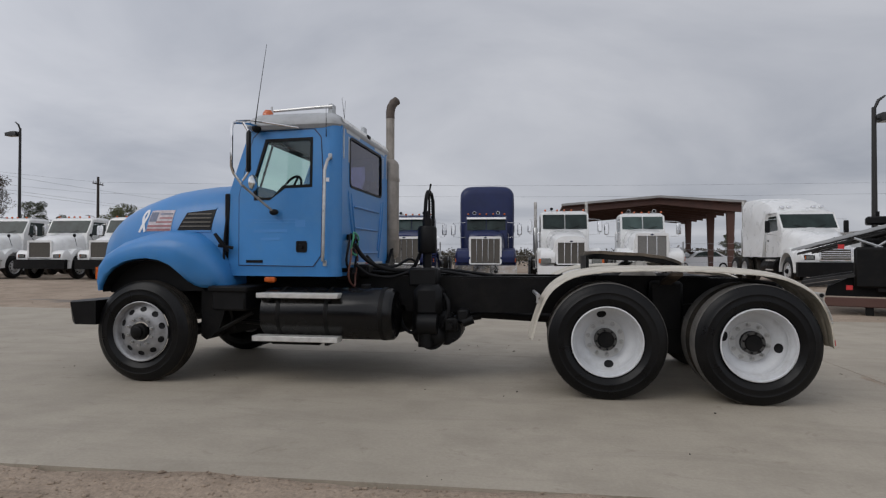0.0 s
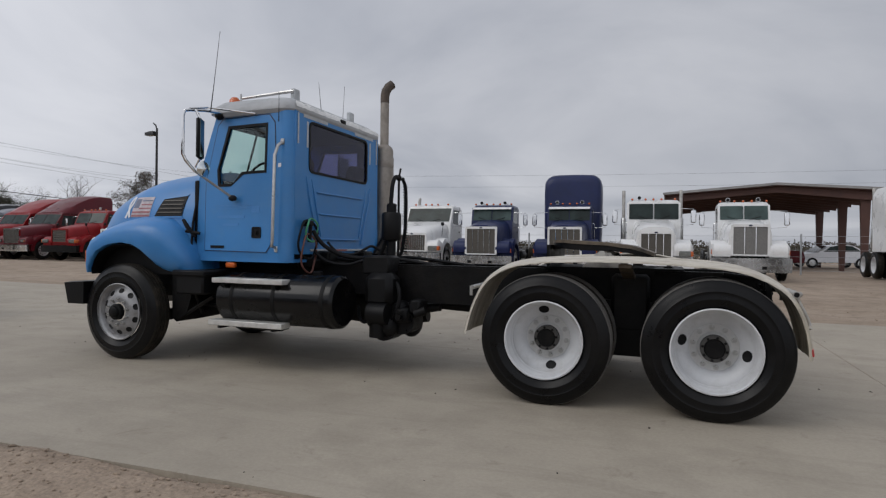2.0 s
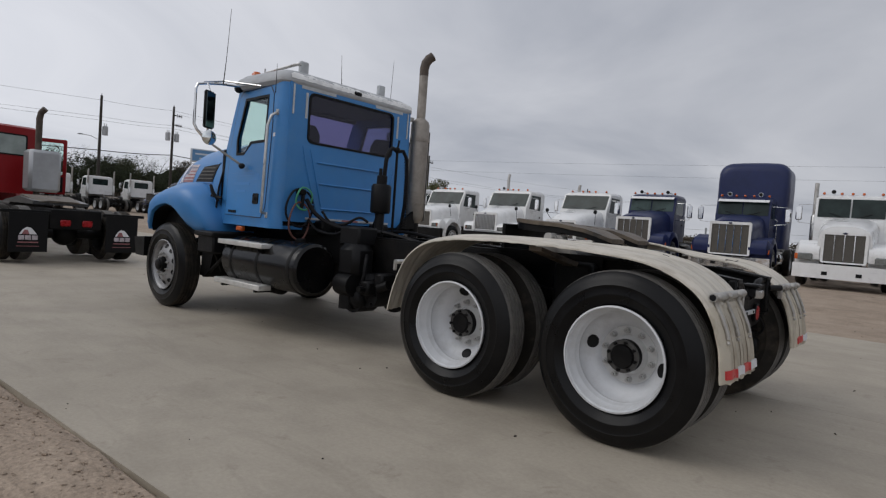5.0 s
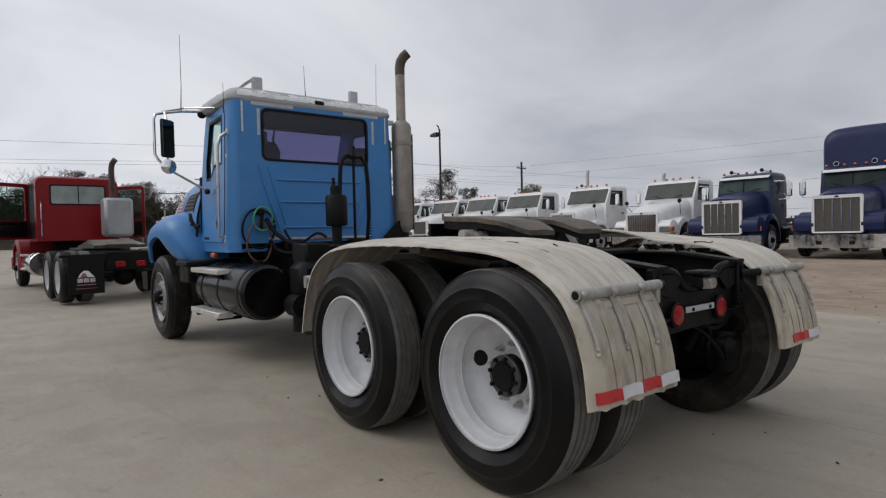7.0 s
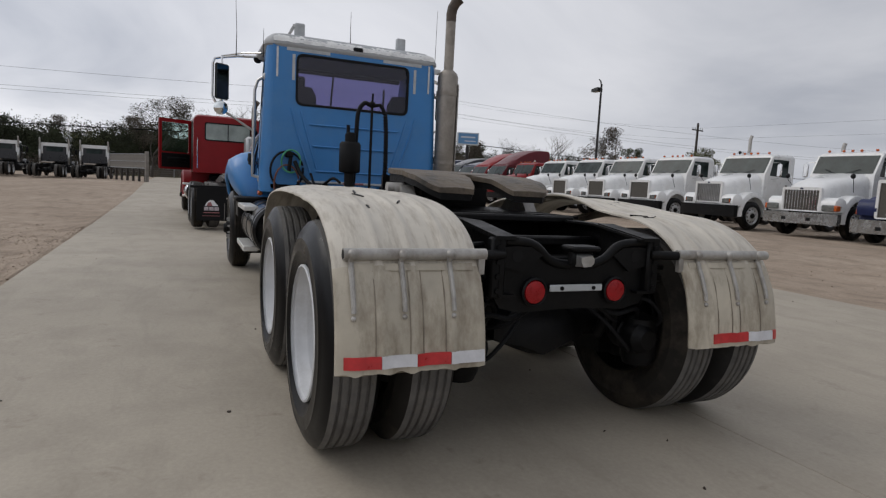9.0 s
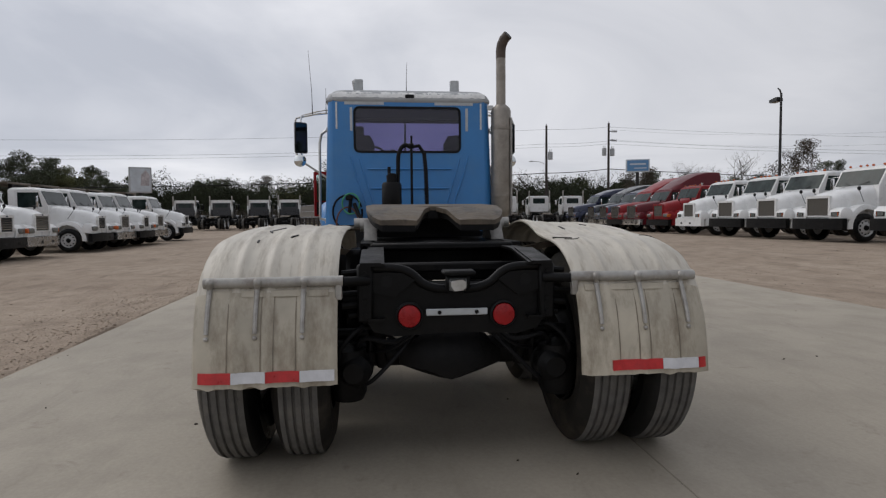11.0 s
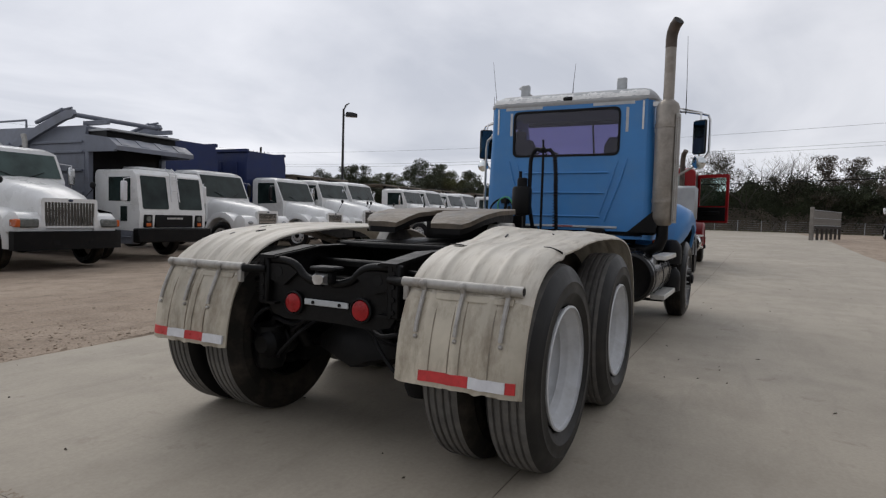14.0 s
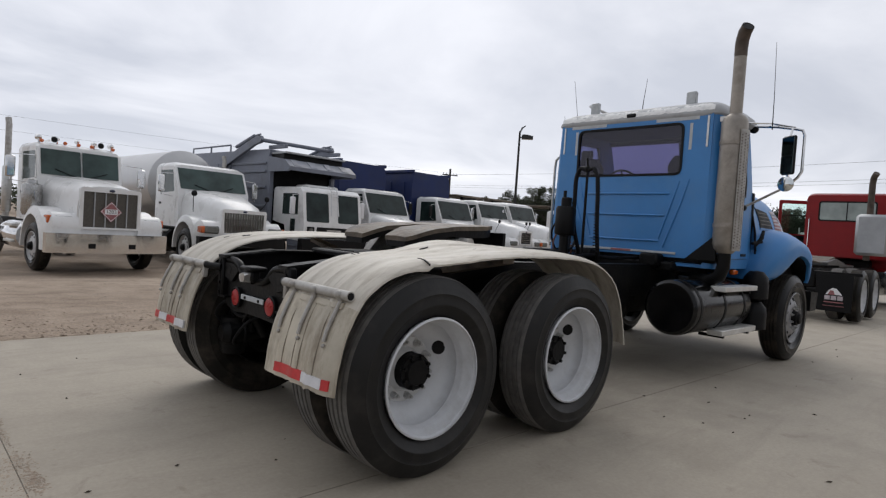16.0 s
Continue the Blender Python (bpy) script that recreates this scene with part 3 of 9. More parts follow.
def build_slabs():
    """Slabs of the lane; they share meshes by width."""
    step, gap = 15.4, 0.003
    w, l = (LANE_Y1 - 7.80) / 2 - gap, step / 2 - gap
    far = Geo().box(-l, l, -w, w, -0.08, 0.08, 0.004)
    far_mesh = mesh_of("slab", far, CONCRETE, 20)
    for i in range(-8, 2):
        x0, x1 = 3.60 + step * i + gap, 3.60 + step * (i + 1) - gap
        xc, za, zb = (x0 + x1) / 2, rise(x0, 8), rise(x1, 8)
        lie = pose(xc, 0, (za + zb) / 2, 0, math.degrees(math.atan2(za - zb, x1 - x0)), 0)
        part("slab", far_mesh, None, pavement, m=lie @ pose(0, (7.80 + LANE_Y1) / 2, -0.08 + random.uniform(-0.002, 0.001)))
        plan = []
        for k in range(25):
            x = x0 + (x1 - x0) * k / 24
            plan.append((x - xc, lane_edge(x) + 0.012 * noise.noise((0.9 * x, 3, 3)) + 0.008 * noise.noise((4.1 * x, 1, 3))))
        plan += [(x1 - xc, 7.80 - gap), (x0 - xc, 7.80 - gap)]
        part("slab", Geo().prism(plan, "z", -0.16, random.uniform(-0.002, 0.001)), CONCRETE, pavement, angle=20, m=lie)
        part("joint_filler", Geo().box(x0 - xc, x1 - xc, 7.796, 7.804, -0.10, -0.003), JOINT, pavement, m=lie)
    for i in range(-8, 3):
        x = 3.60 + step * i
        part("joint_filler", Geo().box(x - 0.004, x + 0.004, lane_edge(x), LANE_Y1, -0.10, -0.003), JOINT, pavement, m=pose(0, 0, rise(x, 8)))


# ---------------------------------------------------------------- wheels
def tyre_profiles(R, half, rim_r):
    side = [(rim_r, -half * 0.72), (rim_r + 0.02, -half * 0.84), (rim_r + 0.06, -half * 0.97), (R - 0.150, -half), (R - 0.146, -half * 1.016), (R - 0.140, -half * 1.002), (R - 0.11, -half), (R - 0.092, -half * 0.985), (R - 0.088, -half), (R - 0.082, -half * 0.97), (R - 0.060, -half * 0.91), (R - 0.040, -half * 0.84), (R - 0.022, -half * 0.755), (R - 0.008, -half * 0.66)]
    tread = [(R - 0.008, -half * 0.66)]
    for c in (-0.43, -0.15, 0.15, 0.43):
        c *= half
        tread += [(R, c - 0.008), (R - 0.012, c - 0.004), (R - 0.012, c + 0.004), (R, c + 0.008)]
    tread += [(R - 0.008, half * 0.66)]
    return side, tread


def make_wheel(parent, pos, out, kind, phase=0.0, R=0.52, half=0.137, axle="y", rubber=None):
    """One wheel: the tyre is the part, tread, rim, hub and nuts lie under it. out: +1 or -1, the way its outer face looks along the axle."""
    key = (kind, R, half, rubber)
    if key not in WHEEL_MESHES:
        side, tread = tyre_profiles(R, half, 0.316 if kind in ("drive", "far_drive") else 0.306)
        g = Geo().lathe(side, 72).lathe([(r, -t) for r, t in reversed(side)], 72)
        t = Geo().lathe(tread, 72)
        meshes = {"tyre": mesh_of("wheel", g, rubber or (RUBBER_DUSTY if kind == "inner" else RUBBER), 50), "tread": mesh_of("tread", t, TREAD if kind in ("drive", "inner") else RUBBER_DUSTY, 30)}
        nut = Geo()
        if kind in ("drive", "far_drive"):
            rim = Geo().lathe([(0.309, 0.128), (0.319, 0.124), (0.319, 0.114), (0.304, 0.106), (0.300, 0.088), (0.296, 0.066), (0.287, 0.052), (0.283, 0.040), (0.282, 0.014), (0.276, 0.005), (0.280, -0.002), (0.278, -0.030), (0.271, -0.052), (0.256, -0.071), (0.232, -0.084),
                               (0.208, -0.098), (0.192, -0.113), (0.176, -0.128), (0.10, -0.128)], 64)
            hub = Geo().lathe([(0.0001, -0.008), (0.066, -0.008), (0.073, -0.016), (0.076, -0.024), (0.097, -0.026), (0.100, -0.038), (0.095, -0.044), (0.099, -0.10), (0.104, -0.13)], 32)
            for q in range(8):
                a = 2 * math.pi * q / 8
                hub.cyl((0.087 * math.cos(a), -0.034, 0.087 * math.sin(a)), (0.087 * math.cos(a), -0.008, 0.087 * math.sin(a)), 0.011, 6)
            ring = Geo().lathe([(0.102, -0.085), (0.115, -0.110), (0.122, -0.124), (0.178, -0.120), (0.184, -0.126), (0.187, -0.134)], 40)
            nut.cyl((0, -0.13, 0), (0, -0.116, 0), 0.021, 12).cyl((0, -0.116, 0), (0, -0.088, 0), 0.0165, 6).cyl((0, -0.088, 0), (0, -0.070, 0), 0.009, 6)
            meshes["ring"] = mesh_of("hub_ring", ring, RIM_WORN)
            holes, hole_r, hole_at, hole_y, hub_mat, rim_mat, nut_r = 2, 0.043, 0.232, -0.0805, BLACK, RIM_WHITE, 0.153
        elif kind == "inner":
            rim = Geo().lathe([(0.300, 0.128), (0.309, 0.124), (0.309, 0.114), (0.283, 0.080), (0.266, 0.010), (0.26, -0.06), (0.20, -0.07), (0.09, -0.07)], 40)
            hub = Geo().lathe([(0.0001, -0.02), (0.20, -0.02), (0.205, -0.10), (0.19, -0.13)], 32)
            holes, hub_mat, rim_mat = 0, BLACK, BLACK
        else:
            rim = Geo().lathe([(0.300, 0.132), (0.309, 0.128), (0.309, 0.116), (0.290, 0.104), (0.281, 0.085), (0.272, 0.068), (0.258, 0.072), (0.225, 0.092), (0.185, 0.112), (0.150, 0.118), (0.10, 0.118)], 64)
            hub = Geo().lathe([(0.0001, 0.200), (0.045, 0.200), (0.060, 0.192), (0.066, 0.170), (0.084, 0.165), (0.088, 0.118)], 32)
            nut.cyl((0, 0.112, 0), (0, 0.142, 0), 0.015, 6).cyl((0, 0.142, 0), (0, 0.158, 0), 0.008, 6)
            holes, hole_r, hole_at, hole_y, hub_mat, nut_r = 10, 0.033, 0.226, 0.0935, BLACK, 0.138
            rim_mat = RIM_ALU if kind == "steer" else RIM_SHADE
        meshes["rim"], meshes["hub"] = mesh_of("rim", rim, rim_mat), mesh_of("hub", hub, hub_mat)
        if nut.v:
            meshes["nut"] = mesh_of("wheel_nut", nut, NUT_STEEL if kind == "drive" else STEEL)
        if holes:
            slope = -0.54 if kind.endswith("drive") else 0.55
            # Flat dark discs laid on the rim stand for its shaded hand holes.
            h = Geo().lathe([(0.0001, 0.0), (hole_r * 0.9, 0.0), (hole_r, 0.002), (hole_r * 1.04, -0.004)], 20)
            h.v = [(x * 0.74, y, z) for x, y, z in h.v]
            h.v = [(x, y - slope * x, z) for x, y, z in h.v]
            meshes["hole"] = mesh_of("hand_hole", h, PLASTIC)
            if kind == "far_steer":
                hr = Geo()
                for q in range(holes):
                    m4 = pose(0, 0, 0, 0, -360 * q / holes, 0) @ pose(hole_at, hole_y, 0)
                    hr.add([tuple(m4 @ Vector(p)) for p in h.v], h.f)
                meshes["hole_ring"] = mesh_of("perforated_disc", hr, PLASTIC)
        WHEEL_MESHES[key] = meshes, holes, (hole_at if holes else 0), (hole_y if holes else 0), (nut_r if nut.v else 0)
    meshes, holes, hole_at, hole_y, nut_r = WHEEL_MESHES[key]
    turn = pose(0, 0, 0, 0, 0, {"y": 0, "x": -90}[axle]) @ pose(0, 0, 0, 0, 0, 0 if out > 0 else 180) @ pose(0, 0, 0, 0, phase, 0)
    w = part("wheel", meshes["tyre"], None, parent, m=Matrix.Translation(pos) @ turn)
    for k in ("tread", "rim", "hub", "ring"):
        if k in meshes:
            part({"ring": "hub_ring"}.get(k, k), meshes[k], None, w)
    if nut_r and not kind.startswith("far"):
        for q in range(10):
            a = 2 * math.pi * q / 10
            part("wheel_nut", meshes["nut"], None, w, m=pose(nut_r * math.cos(a), 0, nut_r * math.sin(a)))
    if holes and kind == "far_steer":
        part("perforated_disc", meshes["hole_ring"], None, w)
    if holes and not kind.startswith("far"):
        for q in range(holes):
            a = 360 * q / holes
            part("hand_hole", meshes["hole"], None, w, m=pose(0, 0, 0, 0, -a, 0) @ pose(hole_at, hole_y, 0))
    return w


WHEEL_MESHES = {}

# ---------------------------------------------------------------- the blue day-cab tractor: +x is its rear, y across, origin on its centre line
truck = thing("truck_tractor", "faded blue day-cab tractor with white wheels and cream fenders", "truck")
REAR_AXLES, FRONT_AXLE = (0.73, 2.0), -3.91


def cab_half(x, z):
    return lerp_table(x, [-3.12, -2.98, -2.04, -1.86], [0.905, 0.925, 1.005, 1.02]) - 0.05 * max(0.0, z - 1.25) / 1.35 - 0.012 * (1 if z < 1.16 else 0)


def on_side(s, lift=0.0):
    return lambda x, z, d: (x, s * (cab_half(x, z) + lift - d), z)


DOOR = [(-2.965, 1.20), (-2.13, 1.19), (-2.045, 1.30), (-2.04, 2.15), (-2.065, 2.50), (-2.14, 2.585), (-2.76, 2.585), (-2.83, 2.52), (-2.98, 1.93)]
DOOR_GLASS = [(-2.79, 1.885), (-2.61, 1.885), (-2.47, 2.005), (-2.165, 2.01), (-2.165, 2.49), (-2.67, 2.49), (-2.81, 2.06)]
SIDE = [(-3.10, 1.085), (-1.97, 1.085), (-1.97, 2.62), (-2.78, 2.655), (-2.88, 2.60), (-3.10, 1.97)]


def grow(poly, d):
    cx, cy = sum(p[0] for p in poly) / len(poly), sum(p[1] for p in poly) / len(poly)
    return [(x + d * (1 if x > cx else -1), y + d * (1 if y > cy else -1)) for x, y in poly]


def build_cab():
    shell = Geo()
    for s in (-1, 1):
        shell.frame_panel(SIDE, rounded(grow(DOOR, 0.008), 0.03), on_side(s), 0.035)
        col = []
        for z in (1.085, 1.16, 1.2, 1.8, 2.3, 2.62):
            h = cab_half(-1.97, z)
            ring = [(-1.97 + 0.11 * math.sin(a), s * (h - 0.11 + 0.11 * math.cos(a)), z) for a in (math.pi / 2 * q / 6 for q in range(7))]
            ring += [(-1.90, s * (h - 0.11), z), (-1.97, s * (h - 0.04), z)]
            col.append(ring)
        shell.rings(col)
    shell.frame_panel(rect(-0.90, 0.90, 1.17, 2.63), rounded(rect(-0.645, 0.60, 2.035, 2.55), 0.07), lambda y, z, d: (-1.86 - d, y, z), 0.035)
    shell.box(-3.1, -1.9, -0.9, 0.9, 1.085, 1.12).box(-3.12, -3.08, -0.88, 0.88, 1.085, 1.95)
    cab = part("cab", shell, BLUE, truck, "faded blue sheet-metal day cab")
    part("window_rubber", Geo().frame_panel(rounded(rect(-0.660, 0.615, 2.020, 2.565), 0.08), rounded(rect(-0.635, 0.59, 2.045, 2.540), 0.06), lambda y, z, d: (-1.852 - d, y, z), 0.02), PLASTIC, cab)
    part("rear_window", Geo().flat_panel(rounded(rect(-0.64, 0.595, 2.04, 2.545), 0.06), lambda y, z, d: (-1.868 - d, y, z), 0.005), GLASS_PURPLE, cab, "purple-tinted rear window").visible_shadow = False
    for z, half in ((1.83, 0.50), (1.60, 0.46), (1.33, 0.42)):
        part("pressed_rib", Geo().tube([(-1.862, -half, z), (-1.853, -half + 0.03, z), (-1.853, half - 0.03, z), (-1.862, half, z)], 0.012, 6), BLUE, cab)
    for s in (-1, 1):
        part("pressed_rib", Geo().tube([(-1.862, s * 0.70, 1.98), (-1.855, s * 0.64, 1.75), (-1.855, s * 0.47, 1.27)], 0.011, 6), BLUE, cab)
        part("pressed_rib", Geo().tube([(-1.862, s * 0.60, 1.96), (-1.855, s * 0.54, 1.75), (-1.855, s * 0.42, 1.36)], 0.009, 6), BLUE, cab)
        part("sealing_tape", Geo().box(-1.8605, -1.857, s * 0.30, s * 0.76, 2.583, 2.622), TAPE, cab)
        part("sealing_tape", Geo().box(-1.8605, -1.857, s * 0.70, s * 0.665 + s * 0.005, 2.28, 2.55), TAPE, cab)
        part("drip_strip", Geo().box(-1.862, -1.853, s * 0.845, s * 0.865, 2.30, 2.61), STEEL, cab)
    part("rear_sill_strip", Geo().box(-1.862, -1.846, -0.62, 0.62, 1.20, 1.225, 0.004), TAPE, cab, "grey metal strip")
    part("sill_reflector", Geo().box(-1.846, -1.842, -0.12, 0.12, 1.202, 1.223), DECAL_RED, cab)
    # roof: two stacked, rounded tiers
    def plan(x0, x1, half, z, r=0.16):
        return [(x, y, z) for x, y in rounded(rect(x0, x1, -half, half), r, 5)]
    part("roof", Geo().rings([plan(-2.86, -1.87, 0.955, 2.60), plan(-2.93, -1.845, 0.985, 2.635), plan(-2.93, -1.845, 0.985, 2.66), plan(-2.90, -1.87, 0.955, 2.715), plan(-2.84, -1.94, 0.90, 2.765), plan(-2.72, -2.05, 0.78, 2.79)]), ROOF, cab, "weathered grey roof cap with peeling white paint")
    rng = random.Random(4)
    def edge(zz):
        return lerp_table(zz, [2.635, 2.66, 2.715, 2.765], [-1.845, -1.845, -1.87, -1.94]) + 0.003
    for y0, y1, k in ((-0.90, -0.38, 1), (-0.38, 0.10, 2), (0.10, 0.55, 3), (0.55, 0.91, 4)):  # white paint left along the rear edge
        rows = []
        for q in range(41):
            y = y0 + (y1 - y0) * q / 40
            fade = min(1.0, 3 * min(q, 40 - q) / 40 + 0.62)
            lo = 2.664 + 0.022 * max(0.0, noise.noise((y * 14, k, 1)))
            hi = lo + 0.006 + fade * (0.066 + 0.022 * noise.noise((y * 9, k, 5)) + 0.016 * noise.noise((y * 31, k, 2)))
            rows.append([(edge(lo + (hi - lo) * v), y, lo + (hi - lo) * v) for v in (0, 0.35, 0.65, 1)])
        part("paint_scab", Geo().rings(rows, False, False), PEEL, cab, "peeling white paint")
    for y0, y1 in ((-0.655, -0.545), (0.51, 0.62)):
        part("roof_lamp_plate", Geo().box(-2.105, -2.05, y0, y1, 2.77, 2.925, 0.012), TAPE, cab, "blank grey lamp bracket")
    part("clearance_lamp", Geo().box(-1.858, -1.835, -0.05, 0.06, 2.662, 2.705, 0.01), PLASTIC, cab)
    part("beacon", Geo().lathe([(0.0001, 0.085), (0.035, 0.078), (0.055, 0.05), (0.06, 0.0)], 20, (-2.73, -0.77, 2.765), "z"), AMBER, cab, "amber beacon lamp")
    part("air_horn", Geo().tube([(-2.72, -0.66, 2.86), (-2.2, -0.66, 2.885), (-2.05, -0.66, 2.888)], [0.014, 0.018, 0.018], 8).tube([(-2.74, -0.66, 2.75), (-2.74, -0.66, 2.91)], 0.012, 6), STEEL, cab)
    for x, yy, z0, z1, lean in ((-2.65, -1.215, 2.60, 3.375, 0.13), (-2.12, -0.02, 2.77, 3.16, -0.05), (-2.585, 1.205, 2.56, 3.45, 0.05), (-2.0, -0.985, 2.50, 2.80, 0.0)):
        part("antenna", Geo().tube([(x, yy, z0), (x + lean * 0.3, yy, z0 + (z1 - z0) * 0.35), (x + lean, yy - lean * 0.2, z1)], [0.006, 0.0035, 0.002], 5), PLASTIC, cab)
    # windscreen, a bowed sheet
    rows = []
    for t in (0, 0.25, 0.5, 0.75, 1):
        z, x = 1.97 + 0.645 * t, -3.085 + 0.20 * t
        rows.append([(x - 0.16 * (1 - (q / 6 - 1) ** 2), (q / 6 - 1) * (0.87 - 0.03 * t), z) for q in range(13)])
    ws = Geo().rings(rows, False, False)
    part("windscreen", ws, GLASS_GREEN, cab, "green-tinted windscreen").visible_shadow = False
    part("windscreen_bar", Geo().tube([(-3.24 + 0.20 * v, 0.0, 1.97 + 0.645 * v) for v in (0, 0.5, 1)], 0.013, 6), PLASTIC, cab)
    part("cowl", Geo().prism([(-3.27, 1.90), (-3.09, 1.90), (-3.09, 1.985), (-3.22, 1.985)], "y", -0.5, 0.5), PLASTIC, cab)
    for s in (-1, 1):
        door = part("cab_door", Geo().frame_panel(DOOR, DOOR_GLASS, on_side(s, 0.006), 0.05), BLUE, cab, "blue cab door with ghosted lettering")
        part("door_seam", Geo().frame_panel(grow(DOOR, 0.008), grow(DOOR, -0.006), on_side(s, 0.0045), 0.003), DARK_NAVY, door, "dark shut line")
        part("window_seal", Geo().frame_panel(grow(DOOR_GLASS, 0.016), grow(DOOR_GLASS, -0.012), on_side(s, 0.010), 0.02), PLASTIC, door)
        part("door_glass", Geo().flat_panel(DOOR_GLASS, on_side(s, -0.012), 0.004), GLASS_GREEN, door, "green-tinted side glass").visible_shadow = False
        part("door_handle", Geo().frame_panel(rounded(rect(-2.315, -2.195, 1.33, 1.445), 0.02), rect(-2.30, -2.21, 1.345, 1.43), on_side(s, 0.014), 0.012).flat_panel(rect(-2.31, -2.20, 1.335, 1.44), on_side(s, 0.008), 0.003).box(-2.275, -2.235, s * 1.0, s * 1.012, 1.37, 1.41, 0.004), PLASTIC, door, "black paddle door handle")
        part("model_plate", Geo().flat_panel(rect(-2.88, -2.69, 1.222, 1.250), on_side(s, 0.012), 0.004), PLASTIC, door, "small black nameplate")
        for a0, a1, b0, b1 in ((-2.88, -2.30, 1.665, 1.672), (-2.87, -2.33, 1.635, 1.640), (-2.80, -2.42, 1.535, 1.565), (-2.72, -2.50, 1.455, 1.480), (-2.33, -2.22, 1.59, 1.66)):
            part("ghost_lettering", Geo().flat_panel(rect(a0, a1, b0, b1), on_side(s, 0.0085), 0.002), BLUE_GHOST, door)
        part("grab_handle", Geo().tube([(-2.0, s * 1.0, 1.23), (-2.0, s * 1.075, 1.25), (-1.995, s * 1.075, 1.30), (-1.985, s * 1.065, 2.15), (-1.965, s * 1.04, 2.25), (-1.96, s * 0.985, 2.29)], 0.016, 8).box(-2.02, -1.98, s * 0.995, s * 1.02, 1.19, 1.25, 0.006).box(-1.98, -1.94, s * 0.955, s * 0.985, 2.27, 2.33, 0.006), STEEL, cab, "brushed steel grab handle")
        part("sticker", Geo().flat_panel(rect(-1.955 - 0.012, -1.985 - 0.02, 2.045, 2.085), on_side(s, 0.003), 0.002), DECAL_WHITE, cab)
        # mirror on its tube loop
        head = part("mirror", Geo().box(-0.022, 0.018, -0.0875, 0.0875, -0.20, 0.20, 0.018), PLASTIC, cab, "tall black-backed mirror", m=pose(-2.64, s * 1.365, 2.295, 0, 0, -s * 30))
        part("mirror_glass", Geo().box(0.017, 0.022, -0.076, 0.076, 0.0 if s > 0 else -0.185, 0.185), MIRROR_DARK, head)
        if s > 0:
            part("lower_mirror_glass", Geo().box(0.017, 0.022, -0.076, 0.076, -0.185, -0.008), MIRROR_DARK, head)
        o = 1.46
        part("mirror_bracket", Geo().tube([(-2.72, s * 0.96, 2.635), (-2.74, s * 1.2, 2.615), (-2.765, s * 1.37, 2.585), (-2.765, s * (o - 0.02), 2.565), (-2.765, s * o, 2.51), (-2.765, s * o, 2.14), (-2.755, s * (o - 0.03), 2.08), (-2.72, s * 1.345, 1.98)], 0.015, 8)
             .tube([(-2.64, s * 1.365, 2.49), (-2.70, s * 1.365, 2.585)], 0.012, 6).tube([(-2.64, s * 1.365, 2.10), (-2.70, s * 1.36, 2.02)], 0.012, 6)
             .tube([(-2.30, s * 0.97, 2.60), (-2.74, s * 1.15, 2.655), (-2.765, s * 1.37, 2.60)], 0.010, 6), CHROME, cab, "chrome tube mirror bracket")
        part("lower_mirror_arm", Geo().tube([(-2.722, s * 1.35, 1.985), (-2.56, s * 1.00, 1.75)], 0.0125, 8), DULL_STEEL, cab, "dull steel lower mirror arm")
        part("mirror_foot", Geo().ball((-2.55, s * 1.0, 1.74), 0.036, squash=(1.4, 0.8, 0.9)), PLASTIC, cab)
        part("mirror_pivot", Geo().ball((-2.76, s * 0.965, 2.615), 0.05), PLASTIC, cab)
        disc = part("spot_mirror", Geo().lathe([(0.0001, 0.02), (0.04, 0.014), (0.068, 0.0), (0.078, -0.012), (0.074, -0.03), (0.0001, -0.045)], 24, (0, 0, 0), "x"), MIRROR, cab, "round convex mirror", m=pose(-2.57, s * 1.375, 1.995))
        part("cab_marker", Geo().box(-2.68, -2.56, s * 0.90, s * 0.955, 1.02, 1.075, 0.012), AMBER, cab, "amber marker lamp")
    # interior
    part("floor_pan", Geo().box(-3.0, -1.93, -0.85, 0.85, 1.13, 1.18).box(-3.05, -2.80, -0.85, 0.85, 1.18, 1.93, 0.05), PLASTIC, cab)
    part("headliner", Geo().box(-2.86, -1.92, -0.88, 0.88, 2.585, 2.598), HEADLINER, cab)
    part("sun_shade", Geo().box(-2.84, -2.78, -0.82, 0.82, 2.52, 2.58, 0.02), SEAT, cab)
    for s in (-1, 1):
        part("seat", Geo().box(-2.50, -2.05, s * 0.40, s * 0.80, 1.5, 1.66, 0.05).hull([(x + (z - 1.6) * 0.10, s * y, z) for x in (-2.10, -2.00) for y in (0.42, 0.80) for z in (1.6, 2.14)] + [(x, s * y, 2.24) for x in (-2.03, -1.97) for y in (0.47, 0.76)]).box(-2.02, -1.97, s * 0.54, s * 0.70, 2.22, 2.22 + (0.13 if s < 0 else 0.03), 0.02).box(-2.45, -2.2, s * 0.48, s * 0.70, 1.18, 1.5, 0.03), SEAT, cab, "dark cloth seat")
    wheel_m = pose(-2.62, -0.46, 1.98, 0, -62, 0)
    part("steering_wheel", Geo().torus((0, 0, 0), 0.22, 0.014, "z", 32, 7).cyl((0, 0, 0.01), (0, 0, -0.35), 0.03, 10).cyl((-0.21, 0, 0), (0.21, 0, 0), 0.012, 6).cyl((0, -0.21, 0), (0, 0, 0), 0.012, 6), PLASTIC, cab, m=wheel_m)


def hood_top(x):
    return lerp_table(x, [-4.80, -4.77, -4.70, -4.57, -4.40, -4.21, -3.86, -3.43, -3.14], [1.32, 1.53, 1.675, 1.79, 1.875, 1.95, 2.055, 2.105, 2.11])


